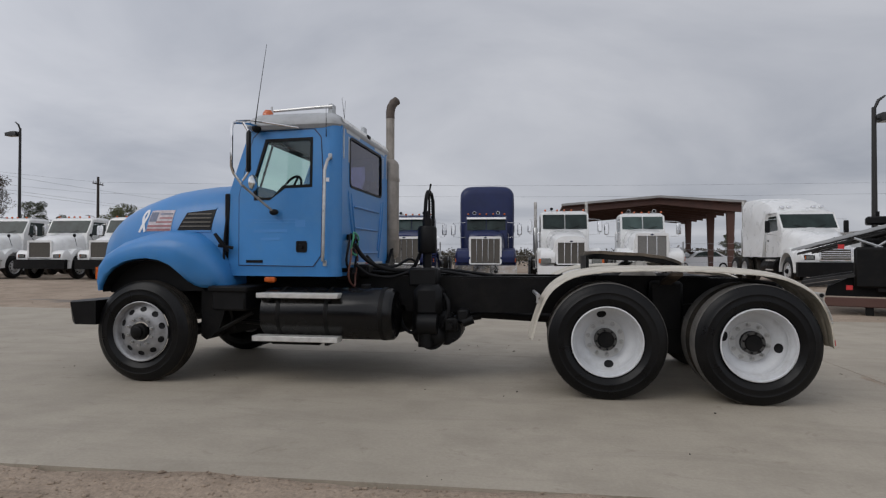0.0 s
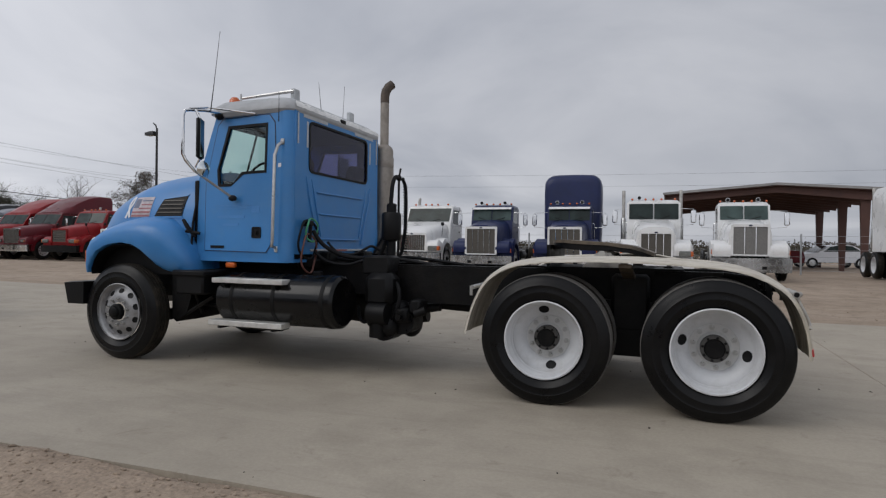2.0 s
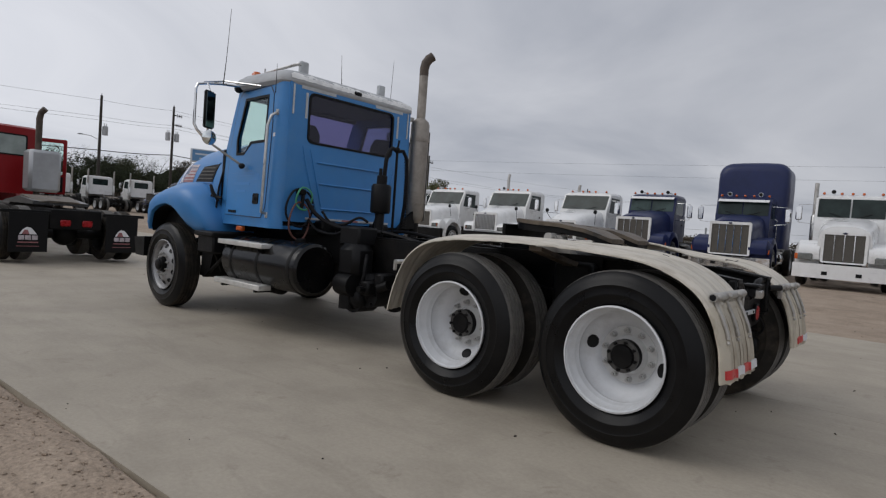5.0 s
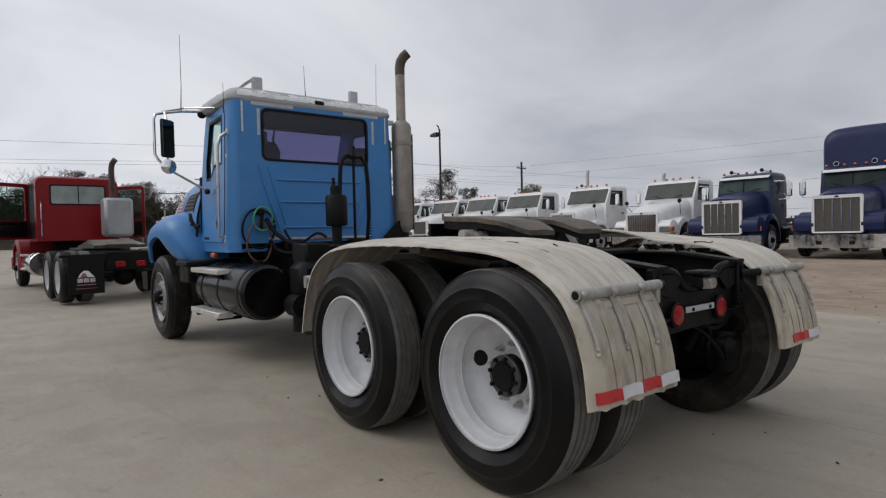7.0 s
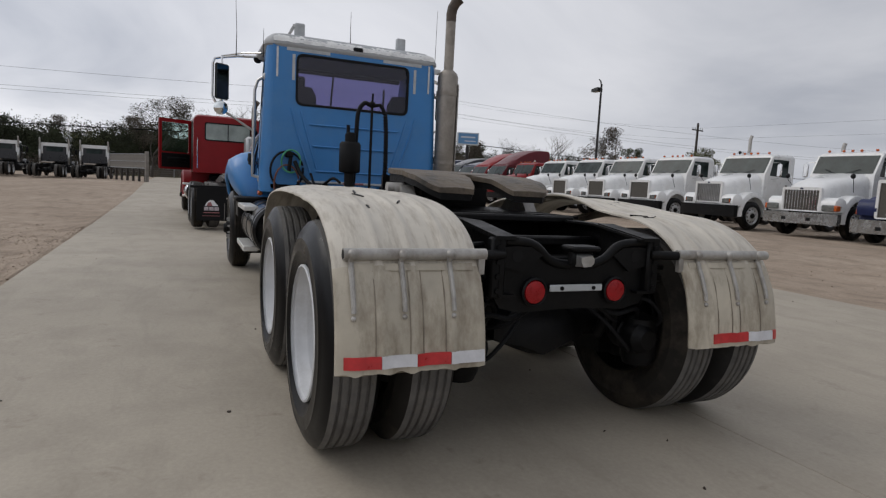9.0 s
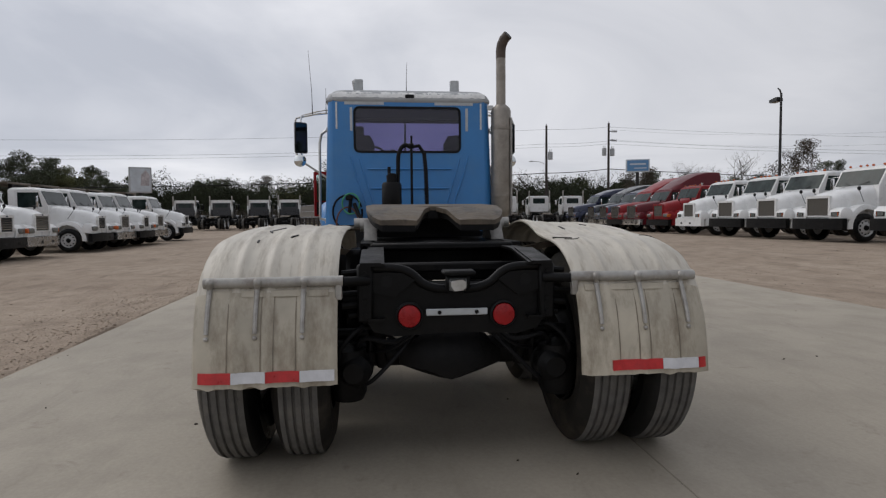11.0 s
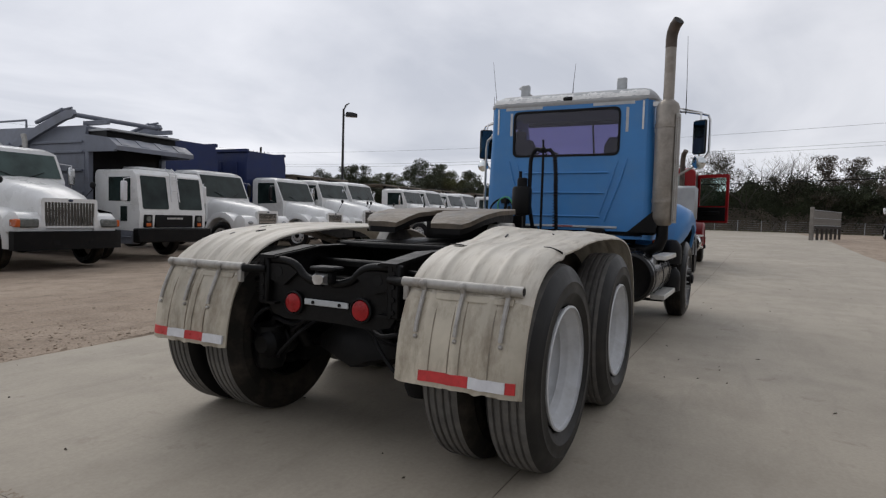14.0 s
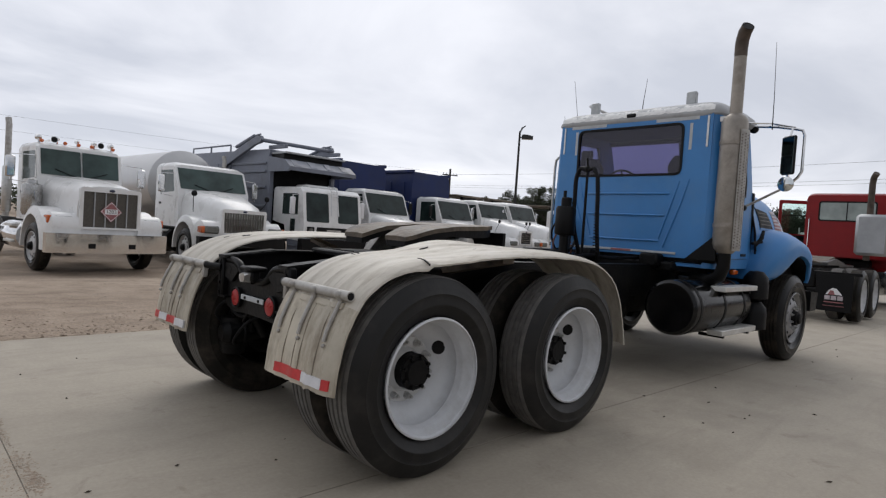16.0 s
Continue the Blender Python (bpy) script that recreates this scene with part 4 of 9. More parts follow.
def hood_width(x):
    return lerp_table(x, [-4.80, -4.70, -4.50, -4.2, -3.9, -3.5, -3.14], [0.60, 0.74, 0.86, 0.95, 0.985, 0.975, 0.955])


HOOD_Z0 = 0.98


def hood_side(x, z, lift=0.0, n=3.4):
    """Half width of the bonnet at a place along it and a height."""
    q = min(1.0, max(0.0, (z - HOOD_Z0) / (hood_top(x) - HOOD_Z0)))
    return hood_width(x) * (1 - q ** n) ** (1 / n) + lift


def build_hood():
    rings = []
    for x in (-3.14, -3.3, -3.5, -3.7, -3.9, -4.1, -4.25, -4.40, -4.5, -4.6, -4.68, -4.74, -4.78, -4.80):
        t, w, ring = hood_top(x), hood_width(x), []
        for q in range(-16, 17):
            a = math.pi / 2 * q / 16
            ca, sa = math.cos(a) ** (2 / 3.4), (abs(math.sin(a)) ** (2 / 3.4)) * (1 if q > 0 else -1)
            ring.append((x, w * sa, HOOD_Z0 + (t - HOOD_Z0) * ca))
        rings.append(ring)
    hood = part("hood", Geo().rings(rings, True, True), BLUE, truck, "faded blue sloping bonnet", angle=50)
    part("hood_crease", Geo().tube([(x, 0.0, hood_top(x) + 0.004) for x in (-3.2, -3.5, -3.9, -4.2, -4.5)], 0.02, 6), BLUE, hood)
    part("grille", Geo().box(-4.815, -4.79, -0.5, 0.5, 1.0, 1.45, 0.02), PLASTIC, hood)
    for s in (-1, 1):
        side = lambda lift: (lambda x, z, d: (x, s * (hood_side(x, z, lift) - d), z))
        # louvred vent
        vent = part("air_vent", Geo().grid_panel([(-3.665, 1.56), (-3.285, 1.56), (-3.265, 1.79), (-3.585, 1.755)], side(0.006), 0.03), PLASTIC, hood, "black louvred vent")
        for k in range(4):
            z = 1.600 + 0.044 * k
            part("slat", Geo().grid_panel([(-3.63 + 0.02 * k, z), (-3.30, z), (-3.295, z + 0.012), (-3.625 + 0.02 * k, z + 0.012)], side(0.013), 0.012, 10, 2), GRILLE, vent)
        for a, b, c, d in (((-3.68, 1.545), (-3.27, 1.545), (-3.28, 1.562), (-3.668, 1.562)), ((-3.59, 1.752), (-3.27, 1.788), (-3.255, 1.805), (-3.60, 1.768))):
            part("vent_lip", Geo().grid_panel([a, b, c, d], side(0.011), 0.014, 10, 2), BLUE, vent)
        # flag decal and ribbon
        flag = part("flag_decal", Geo().grid_panel([(-4.04, 1.555), (-3.74, 1.555), (-3.74, 1.785), (-4.04, 1.785)], side(0.004), 0.003), DECAL_PINK, hood, "faded flag decal")
        for k, (z0, z1, x0, x1, mm) in enumerate(((1.56, 1.582, -4.035, -3.75, DECAL_RED), (1.60, 1.622, -4.035, -3.745, DECAL_RED), (1.645, 1.662, -3.93, -3.745, DECAL_RED), (1.69, 1.705, -3.90, -3.745, DECAL_RED), (1.66, 1.765, -4.03, -3.93, DECAL_BLUE), (1.735, 1.75, -3.90, -3.75, DECAL_BLUE))):
            part("flag_stripe", Geo().grid_panel([(x0, z0), (x1, z0), (x1, z1), (x0, z1)], side(0.006), 0.002, 8, 3), mm, flag)
        loop = spline([(-4.13, 1.545, 0), (-4.10, 1.64, 0), (-4.075, 1.71, 0), (-4.08, 1.765, 0), (-4.10, 1.785, 0), (-4.12, 1.765, 0), (-4.125, 1.71, 0), (-4.10, 1.64, 0), (-4.06, 1.55, 0)])
        strip = []
        for k, p in enumerate(loop):
            d = (loop[min(k + 1, len(loop) - 1)] - loop[max(k - 1, 0)]).normalized()
            l, r = p + Vector((-d.y, d.x, 0)) * 0.015, p - Vector((-d.y, d.x, 0)) * 0.015
            put = side(0.007 + 0.0002 * k / len(loop))
            strip.append([put(l.x, l.y, 0), put(r.x, r.y, 0), put(r.x, r.y, 0.003), put(l.x, l.y, 0.003)])
        rb = Geo().rings(strip)
        part("ribbon_decal", rb, DECAL_WHITE, hood, "white ribbon decal")
        # fender: bulging arch over the steer wheel
        out_p = [(-4.44, 0.93), (-4.445, 1.05), (-4.42, 1.20), (-4.33, 1.31), (-4.18, 1.40), (-3.99, 1.455), (-3.78, 1.495), (-3.56, 1.50), (-3.38, 1.465), (-3.22, 1.36), (-3.10, 1.20), (-3.05, 1.06), (-3.04, 0.965)]
        in_p = [(-4.40, 0.93), (-4.375, 0.99), (-4.30, 1.09), (-4.21, 1.165), (-4.09, 1.225), (-3.97, 1.255), (-3.83, 1.265), (-3.69, 1.245), (-3.57, 1.195), (-3.49, 1.12), (-3.42, 1.04), (-3.36, 0.99), (-3.31, 0.965)]
        rings2 = []
        for k, ((xo, zo), (xi, zi)) in enumerate(zip(out_p, in_p)):
            def mixp(t):
                return xo + (xi - xo) * t, zo + (zi - zo) * t
            u = k / (len(out_p) - 1)
            full = 1.235 - 0.16 * max(0, (u - 0.70) / 0.30) - 0.07 * max(0, (0.25 - u) / 0.25)
            sec = []
            up = 0.09 * math.sin(math.pi * min(1, max(0, u))) ** 0.6
            for t, y, dz in ((0, 0.62, up * 1.2), (0, 0.84, up), (0.0, full - 0.16, 0.035 * up / 0.09), (0.06, full - 0.07, 0.0), (0.22, full - 0.018, 0), (0.5, full, 0), (0.85, full + 0.004, 0), (0.98, full - 0.004, 0), (1.0, full - 0.03, 0), (0.97, full - 0.06, 0), (0.97, 0.62, 0)):
                x, z = mixp(t)
                sec.append((x, s * y, z + dz))
            rings2.append(sec)
        part("front_fender", Geo().rings(rings2, True, True), BLUE, hood, "faded blue flared front fender", angle=60)
        # Black sheets added inside the arch darken its recess and hide the bonnet side.
        liner = [[(x, s * 0.62, z - 0.012), (x, s * (1.235 - 0.16 * max(0, (k / 12 - 0.70) / 0.30) - 0.07 * max(0, (0.25 - k / 12) / 0.25) - 0.045), z - 0.012)] for k, (x, z) in enumerate(in_p)]
        part("arch_dark_lining", Geo().rings([a + [(p[0], p[1], p[2] - 0.006) for p in reversed(a)] for a in liner]), PLASTIC, hood, "black lining added to darken the wheel arch")
        part("arch_dark_sheet", Geo().prism([(x, z - 0.004) for x, z in in_p] + [(-3.31, 0.93), (-4.40, 0.90)], "y", s * 0.990, s * 1.0), PLASTIC, hood)
        part("turn_signal", Geo().hull([(-4.455, s * y, z) for y in (1.06, 1.16) for z in (1.05, 1.17)] + [(-4.40, s * y, z) for y in (1.06, 1.175) for z in (1.05, 1.18)]), AMBER, hood, "amber turn signal")
        part("hood_latch", Geo().tube([(-3.20, s * 1.0, 1.52), (-3.13, s * 1.01, 1.44), (-3.07, s * 0.965, 1.34)], [0.018, 0.024, 0.014], 8).tube([(-3.16, s * 1.005, 1.40), (-3.02, s * 0.955, 1.375)], 0.018, 7), HOSE, hood, "black rubber hood latch")
        part("wheelhouse", Geo().prism([(-3.36, 0.97), (-3.12, 0.97), (-3.10, 0.70), (-3.16, 0.52), (-3.30, 0.42), (-3.36, 0.46)], "y", s * 0.60, s * 0.98).prism([(-3.30, 0.42), (-2.72, 0.54), (-2.72, 0.74), (-3.30, 0.74)], "y", s * 0.62, s * 0.68), BLACK, truck, "black splash guard")
    for s in (-1, 1):
        part("cab_seal", Geo().tube([(-3.125, s * (hood_side(-3.14, z) + 0.004), z) for z in (1.05, 1.3, 1.5, 1.7, 1.85, 1.95)], 0.012, 8), HOSE, truck, "black rubber seal")
    part("hood_seal", Geo().box(-3.15, -3.095, -0.90, 0.90, 1.0, 1.95, 0.01), HOSE, truck)
    part("front_bumper", Geo().hull([(-4.86 + (0.16 if z > 0.7 else 0.22) * (abs(y) > 1.0), y, z) for y in (-1.0, 1.0, -1.22, 1.22) for z in (0.58, 0.81)] + [(-4.40, y, z) for y in (-1.22, 1.22) for z in (0.58, 0.83)]), BLACK, truck, "black steel bumper")
    part("front_crossmember", Geo().box(-4.45, -4.25, -0.43, 0.43, 0.62, 0.92, 0.02), BLACK, truck)


def rail(side):
    """A C-channel along the truck."""
    y = side * 0.43
    g = Geo()
    for (x0, z0), (x1, z1) in (((-4.4, 1.08), (2.08, 1.08)), ((2.08, 1.08), (2.465, 1.032))):  # the tail tapers
        for ya, yb, lo, hi in ((y - side * 0.004, y + side * 0.004, None, 0.0), (y - side * 0.085, y, -0.012, 0.0)):
            g.rings([[(x, ya, 0.76 if lo is None else z + lo), (x, yb, 0.76 if lo is None else z + lo), (x, yb, z + hi), (x, ya, z + hi)] for x, z in ((x0, z0), (x1, z1))])
        g.box(x0, x1, y - side * 0.085, y, 0.76, 0.772)
    g.box(-1.3, 1.9, y + side * 0.004, y + side * 0.012, 0.70, 1.06)
    return g


def build_chassis():
    for s in (-1, 1):
        part("frame_rail", rail(s), BLACK, truck, "black steel frame rail")
    for x, z1 in ((-1.4, 1.04), (-0.35, 1.04), (0.35, 1.04), (1.36, 1.04), (2.05, 0.90)):
        part("crossmember", Geo().box(x - 0.05, x + 0.05, -0.425, 0.425, z1 - 0.20, z1, 0.01), BLACK, truck)
    part("engine_block", Geo().box(-4.3, -2.5, -0.36, 0.36, 0.55, 1.45, 0.08).box(-2.5, -1.6, -0.3, 0.3, 0.55, 1.0, 0.08), BLACK, truck)
    part("transmission", Geo().lathe([(0.0001, -1.75), (0.24, -1.75), (0.26, -1.5), (0.20, -1.25), (0.13, -1.0), (0.07, -0.95), (0.07, -0.80), (0.0001, -0.80)], 16, (0, 0, 0.66), "x"), BLACK, truck)
    part("drive_shaft", Geo().cyl((-0.8, 0, 0.66), (0.5, 0, 0.60), 0.055, 12).cyl((0.95, 0, 0.6), (1.75, 0, 0.58), 0.05, 12), BLACK, truck)
    # rear axles with banjo housings, beams and brakes
    for x in REAR_AXLES:
        ax = part("drive_axle", Geo().cyl((x, -0.95, 0.51), (x, 0.95, 0.51), 0.075, 14).hull([(x + dx, y, z) for dx in (-0.15, 0.15) for y, z in ((-0.27, 0.475), (-0.27, 0.545), (-0.17, 0.62), (-0.09, 0.67), (0.09, 0.67), (0.17, 0.62), (0.27, 0.545), (0.27, 0.475), (0.14, 0.425), (0.05, 0.395), (-0.05, 0.395), (-0.14, 0.425))] + [(x + 0.21, y, z) for y, z in ((-0.12, 0.45), (0.0, 0.40), (0.12, 0.45), (0.10, 0.60), (-0.10, 0.60))]).cyl((x - 0.32, 0.05, 0.58), (x, 0.05, 0.56), 0.13, 14), BLACK, truck, "grimy drive axle housing")
        for s in (-1, 1):
            part("brake_drum", Geo().lathe([(0.0001, s * 0.60), (0.20, s * 0.60), (0.21, s * 0.62), (0.21, s * 0.82), (0.14, s * 0.86)], 28, (x, 0, 0.51), "y"), BLACK, ax)
            part("brake_chamber", Geo().lathe([(0.0001, -0.13), (0.06, -0.13), (0.085, -0.08), (0.088, -0.01), (0.097, 0.0), (0.088, 0.01), (0.085, 0.10), (0.05, 0.14), (0.0001, 0.14)], 18, (x + 0.27, s * 0.50, 0.50), "x"), BLACK, ax)
            part("air_can", Geo().lathe([(0.0001, -0.16), (0.075, -0.15), (0.092, -0.11), (0.095, -0.02), (0.105, 0.0), (0.095, 0.02), (0.092, 0.10), (0.0001, 0.13)], 18, (x + 0.30, s * 0.53, 0.50), "z"), BLACK, ax)
    for s in (-1, 1):
        part("suspension_beam", Geo().hull([(x, s * y, z) for y in (0.47, 0.57) for x, z in ((0.70, 0.34), (0.70, 0.46), (1.36, 0.52), (1.36, 0.66), (2.05, 0.34), (2.05, 0.46))]), BLACK, truck)
        part("spring_saddle", Geo().box(1.2, 1.52, s * 0.445, s * 0.58, 0.55, 1.05, 0.03), BLACK, truck)
        part("leaf_spring", Geo().rings([[(x, s * y, z + 0.09 * ((x - 1.36) / 0.62) ** 2 + dz) for y, dz in ((0.46, 0), (0.55, 0), (0.55, 0.07), (0.46, 0.07))] for x in np.linspace(0.74, 1.98, 9) for z in (0.74,)]), BLACK, truck)
        part("slack_adjuster", Geo().box(2.20, 2.25, s * 0.40, s * 0.44, 0.50, 0.68, 0.015).cyl((2.22, s * 0.34, 0.66), (2.22, s * 0.60, 0.66), 0.028, 10), BLACK, truck)
        part("brake_hose", Geo().hose([(2.30, s * 0.50, 0.58), (2.36, s * 0.44, 0.66), (2.36, s * 0.30, 0.64), (2.30, s * 0.16, 0.70), (2.24, s * 0.08, 0.80)], 0.013, 7), HOSE, truck)
        part("brake_hose", Geo().hose([(2.32, s * 0.56, 0.52), (2.42, s * 0.56, 0.62), (2.40, s * 0.46, 0.72), (2.30, s * 0.36, 0.68), (2.20, s * 0.30, 0.62)], 0.011, 7), HOSE, truck)
        part("brake_hose", Geo().hose([(2.28, s * 0.48, 0.40), (2.36, s * 0.40, 0.46), (2.34, s * 0.26, 0.60), (2.26, s * 0.20, 0.66)], 0.011, 7), HOSE, truck)
        part("shock_absorber", Geo().cyl((2.16, s * 0.36, 0.48), (2.30, s * 0.40, 0.76), 0.030, 12).cyl((2.23, s * 0.38, 0.62), (2.34, s * 0.41, 0.84), 0.040, 12), BLACK, truck)
        for k in range(4):
            part("rail_bolt", Geo().cyl((2.461, s * 0.44, 0.79 + 0.065 * k), (2.470, s * 0.44, 0.79 + 0.065 * k), 0.013, 6), BLACK, truck)
        part("torque_rod", Geo().cyl((2.02, s * 0.25, 0.72), (2.40, s * 0.33, 0.82), 0.03, 8), BLACK, truck)
    # rear closing plate with its hooks
    top = [(p.x, p.y) for p in spline([(0.035, 0.925, 0), (0.10, 0.93, 0), (0.165, 0.955, 0), (0.215, 1.0, 0), (0.26, 1.022, 0), (0.32, 1.031, 0), (0.40, 1.031, 0), (0.445, 1.028, 0)], 4)]
    outline = top + [(0.455, 0.80), (0.40, 0.715), (0.30, 0.69), (0.08, 0.70)]
    plate = [(-y, z - 0.012) for y, z in outline] + list(reversed([(y, z - 0.012) for y, z in outline]))
    rp = part("rear_crossmember", Geo().prism(plate, "x", 2.400, 2.420), BLACK, truck, "black rear closing plate with curved hooks")
    for s in (-1, 1):
        part("tow_hook", Geo().tube([(2.425, s * y, z - 0.022) for y, z in top], [0.022] * (len(top) - 6) + [0.021, 0.019, 0.017, 0.016, 0.015, 0.014], 12), BLACK, rp)
        part("hook_rib", Geo().hull([(x, s * y, z) for x in (2.40, 2.445) for y, z in ((0.20, 0.95), (0.26, 0.985), (0.34, 0.99), (0.42, 0.985), (0.42, 0.90), (0.30, 0.87))]), BLACK, rp)
        part("hook_hole", Geo().cyl((2.444, s * 0.335, 0.945), (2.447, s * 0.335, 0.945), 0.028, 18), PLASTIC, rp)
        part("rear_gusset", Geo().hull([(x, s * y, z) for x, z in ((2.10, 1.083), (2.468, 1.037), (2.468, 1.02), (2.10, 1.06)) for y in (0.36, 0.46)]).box(2.41, 2.462, s * 0.40, s * 0.475, 0.755, 1.03, 0.01), BLACK, rp)
        lamp = part("tail_lamp", Geo().lathe([(0.0001, 0.0), (0.066, 0.0), (0.068, 0.03), (0.060, 0.036), (0.055, 0.03)], 28, (2.412, s * 0.229, 0.777), "x"), PLASTIC, rp, "round red tail lamp")
        part("lens", Geo().lathe([(0.0001, 0.040), (0.035, 0.038), (0.052, 0.034), (0.056, 0.024)], 28, (2.412, s * 0.229, 0.777), "x"), RED_LENS, lamp, "red lens")
        part("lamp_bracket", Geo().box(2.385, 2.414, s * 0.155, s * 0.305, 0.705, 0.85, 0.006), BLACK, rp)
        part("air_line", Geo().hose([(2.315, s * 0.30, 0.90), (2.395, s * 0.40, 0.80), (2.335, s * 0.48, 0.68), (2.175, s * 0.50, 0.62)], 0.012, 6).hose([(2.365, s * 0.2, 0.68), (2.335, s * 0.32, 0.60), (2.215, s * 0.44, 0.56)], 0.010, 6), HOSE, rp)
        for k in range(5):  # air fittings and bolt heads crowded outside the rails
            z = 0.78 + 0.052 * k
            part("air_fitting", Geo().cyl((2.36 + 0.02 * (k % 2), s * 0.47, z), (2.37 + 0.02 * (k % 2), s * (0.52 + 0.03 * (k % 3)), z - 0.006), 0.015 + 0.004 * (k % 2), 8), BLACK, rp)
        part("valve_body", Geo().box(2.26, 2.36, s * 0.47, s * 0.56, 0.80, 0.88, 0.012).cyl((2.31, s * 0.515, 0.76), (2.31, s * 0.515, 0.92), 0.03, 12), BLACK, rp)
    part("pintle_block", Geo().box(2.39, 2.50, -0.072, 0.085, 0.972, 0.996, 0.008).box(2.42, 2.48, -0.055, 0.06, 0.90, 0.975, 0.012), BLACK, rp)
    part("bare_metal_cap", Geo().hull([(2.515, y, z) for y, z in ((-0.036, 0.925), (-0.036, 0.945), (-0.015, 0.952), (0.02, 0.955), (0.036, 0.942), (0.036, 0.92), (0.02, 0.905), (-0.02, 0.902))] + [(2.475, y, z) for y, z in ((-0.042, 0.96), (0.042, 0.96), (0.04, 0.90), (-0.04, 0.90))]), STEEL, rp, "scuffed bare metal cap")
    part("plate_holder", Geo().box(2.435, 2.445, -0.149, 0.149, 0.777, 0.810, 0.004), TAPE, rp, "blank white plate holder")
    for y in (-0.085, 0.095):
        part("bolt", Geo().cyl((2.444, y, 0.793), (2.451, y, 0.793), 0.010, 8), BLACK, rp)
    # fifth wheel
    def plate_z(x):
        return lerp_table(x, [0.52, 0.70, 1.10, 1.38, 1.55], [1.335, 1.350, 1.330, 1.298, 1.232])
    def slab(rows, z0, z1, side=0):
        """rows of (x, inner, outer); side 0 spans both halves."""
        return Geo().rings([[(x, y, plate_z(x) + dz + 0.006 * noise.noise((x * 9, y * 9, 1))) for y, dz in ((a, z0), (a, z1), (a * 0.5 + b * 0.5, z1 + 0.004), (b, z1), (b, z0))] for x, a, b in rows])
    body = [(0.62, -0.20, 0.20), (0.67, -0.32, 0.32), (0.75, -0.41, 0.41), (0.86, -0.455, 0.455), (1.0, -0.46, 0.46), (1.16, -0.455, 0.455)]
    fw = part("fifth_wheel", slab(body, -0.03, 0.0), RUST, truck, "greasy fifth wheel coupling plate")
    part("skirt", slab([(x + 0.005, a + 0.012, b - 0.012) for x, a, b in body], -0.085, -0.028), BLACK, fw)
    for s in (-1, 1):
        horn = [(1.155, 0.02, 0.455), (1.25, 0.05, 0.45), (1.36, 0.075, 0.445), (1.44, 0.095, 0.43), (1.51, 0.115, 0.40), (1.55, 0.135, 0.36)]
        part("plate_horn", slab([(x, s * a, s * b) for x, a, b in horn], -0.03, 0.0), RUST, fw)
        part("horn_skirt", slab([(x - 0.004, s * (a + 0.01), s * (b - 0.012)) for x, a, b in horn], -0.07, -0.028), BLACK, fw)
        part("pin_tube", Geo().tube([(1.11, s * 0.42, 1.215), (1.11, s * 0.54, 1.215)], 0.034, 14), DULL_STEEL, fw)
        part("pivot_bracket", Geo().hull([(x, s * y, z) for x, z in ((0.92, 1.09), (1.30, 1.09), (1.06, 1.23), (1.18, 1.235)) for y in (0.385, 0.47)]).cyl((1.11, s * 0.38, 1.20), (1.11, s * 0.50, 1.20), 0.045, 14), DULL_STEEL, fw, "worn bare steel pivot bracket")
        part("mounting_angle", Geo().box(0.6, 1.75, s * 0.40, s * 0.48, 1.082, 1.10).box(0.7, 1.55, s * 0.47, s * 0.485, 1.0, 1.10), BLACK, fw)
    # This plate and its upright web are added to darken the gap below the coupling.
    part("mount_dark_plate", Geo().box(0.50, 1.62, -0.42, 0.42, 1.082, 1.10).box(0.60, 0.63, -0.42, 0.42, 1.10, 1.30), BLACK, fw)
    part("release_arm", Geo().tube([(1.10, -0.30, 1.19), (1.12, -0.62, 1.17), (1.14, -0.66, 1.16)], 0.014, 6), RUST, fw)
    part("cross_tube", Geo().box(1.70, 1.80, -0.42, 0.42, 1.06, 1.10, 0.01).box(1.95, 2.03, -0.42, 0.42, 0.95, 1.0, 0.01), BLACK, truck)
    # side tanks, steps, boxes
    for s in (-1, 1):
        tank = part("fuel_tank", Geo().lathe([(0.0001, -2.66), (0.23, -2.66), (0.258, -2.635), (0.262, -2.60), (0.262, -1.34), (0.258, -1.315), (0.23, -1.29), (0.19, -1.30), (0.0001, -1.30)], 40, (0, s * 0.87, 0.71), "x"), GLOSS_BLACK, truck, "gloss black cylindrical fuel tank")
        for x in (-2.45, -1.95, -1.40):
            part("tank_strap", Geo().lathe([(0.2625, x - 0.022), (0.2665, x - 0.02), (0.2665, x + 0.02), (0.2625, x + 0.022)], 40, (0, s * 0.87, 0.71), "x"), BLACK, tank)
        part("filler_cap", Geo().cyl((-1.62, s * 0.83, 0.955), (-1.62, s * 0.835, 1.0), 0.05, 18), PLASTIC, tank)
        for z0, z1, x0, x1 in ((0.875, 0.925, -2.66, -1.81), (0.445, 0.50, -2.70, -1.81)):
            st = part("step", Geo().box(x0, x1, s * 1.02, s * 1.17, z0, z1, 0.006), ALU, truck, "scuffed aluminium step")
            for x in (x0 + 0.12, x1 - 0.12):
                part("step_bracket", Geo().box(x - 0.02, x + 0.02, s * 0.90, s * 1.14, z0 - 0.03, z0 - 0.001), BLACK, st)
        for x in (-2.46, -1.95):
            part("step_upright", Geo().box(x - 0.009, x + 0.009, s * 1.03, s * 1.044, 0.50, 0.876), BLACK, truck)
    box = part("battery_box", Geo().box(-3.14, -2.78, -1.16, -0.60, 0.74, 0.985, 0.02), PLASTIC, truck, "black battery box")
    part("box_lid", Geo().box(-3.17, -2.75, -1.19, -0.60, 0.93, 0.99, 0.015), PLASTIC, box)
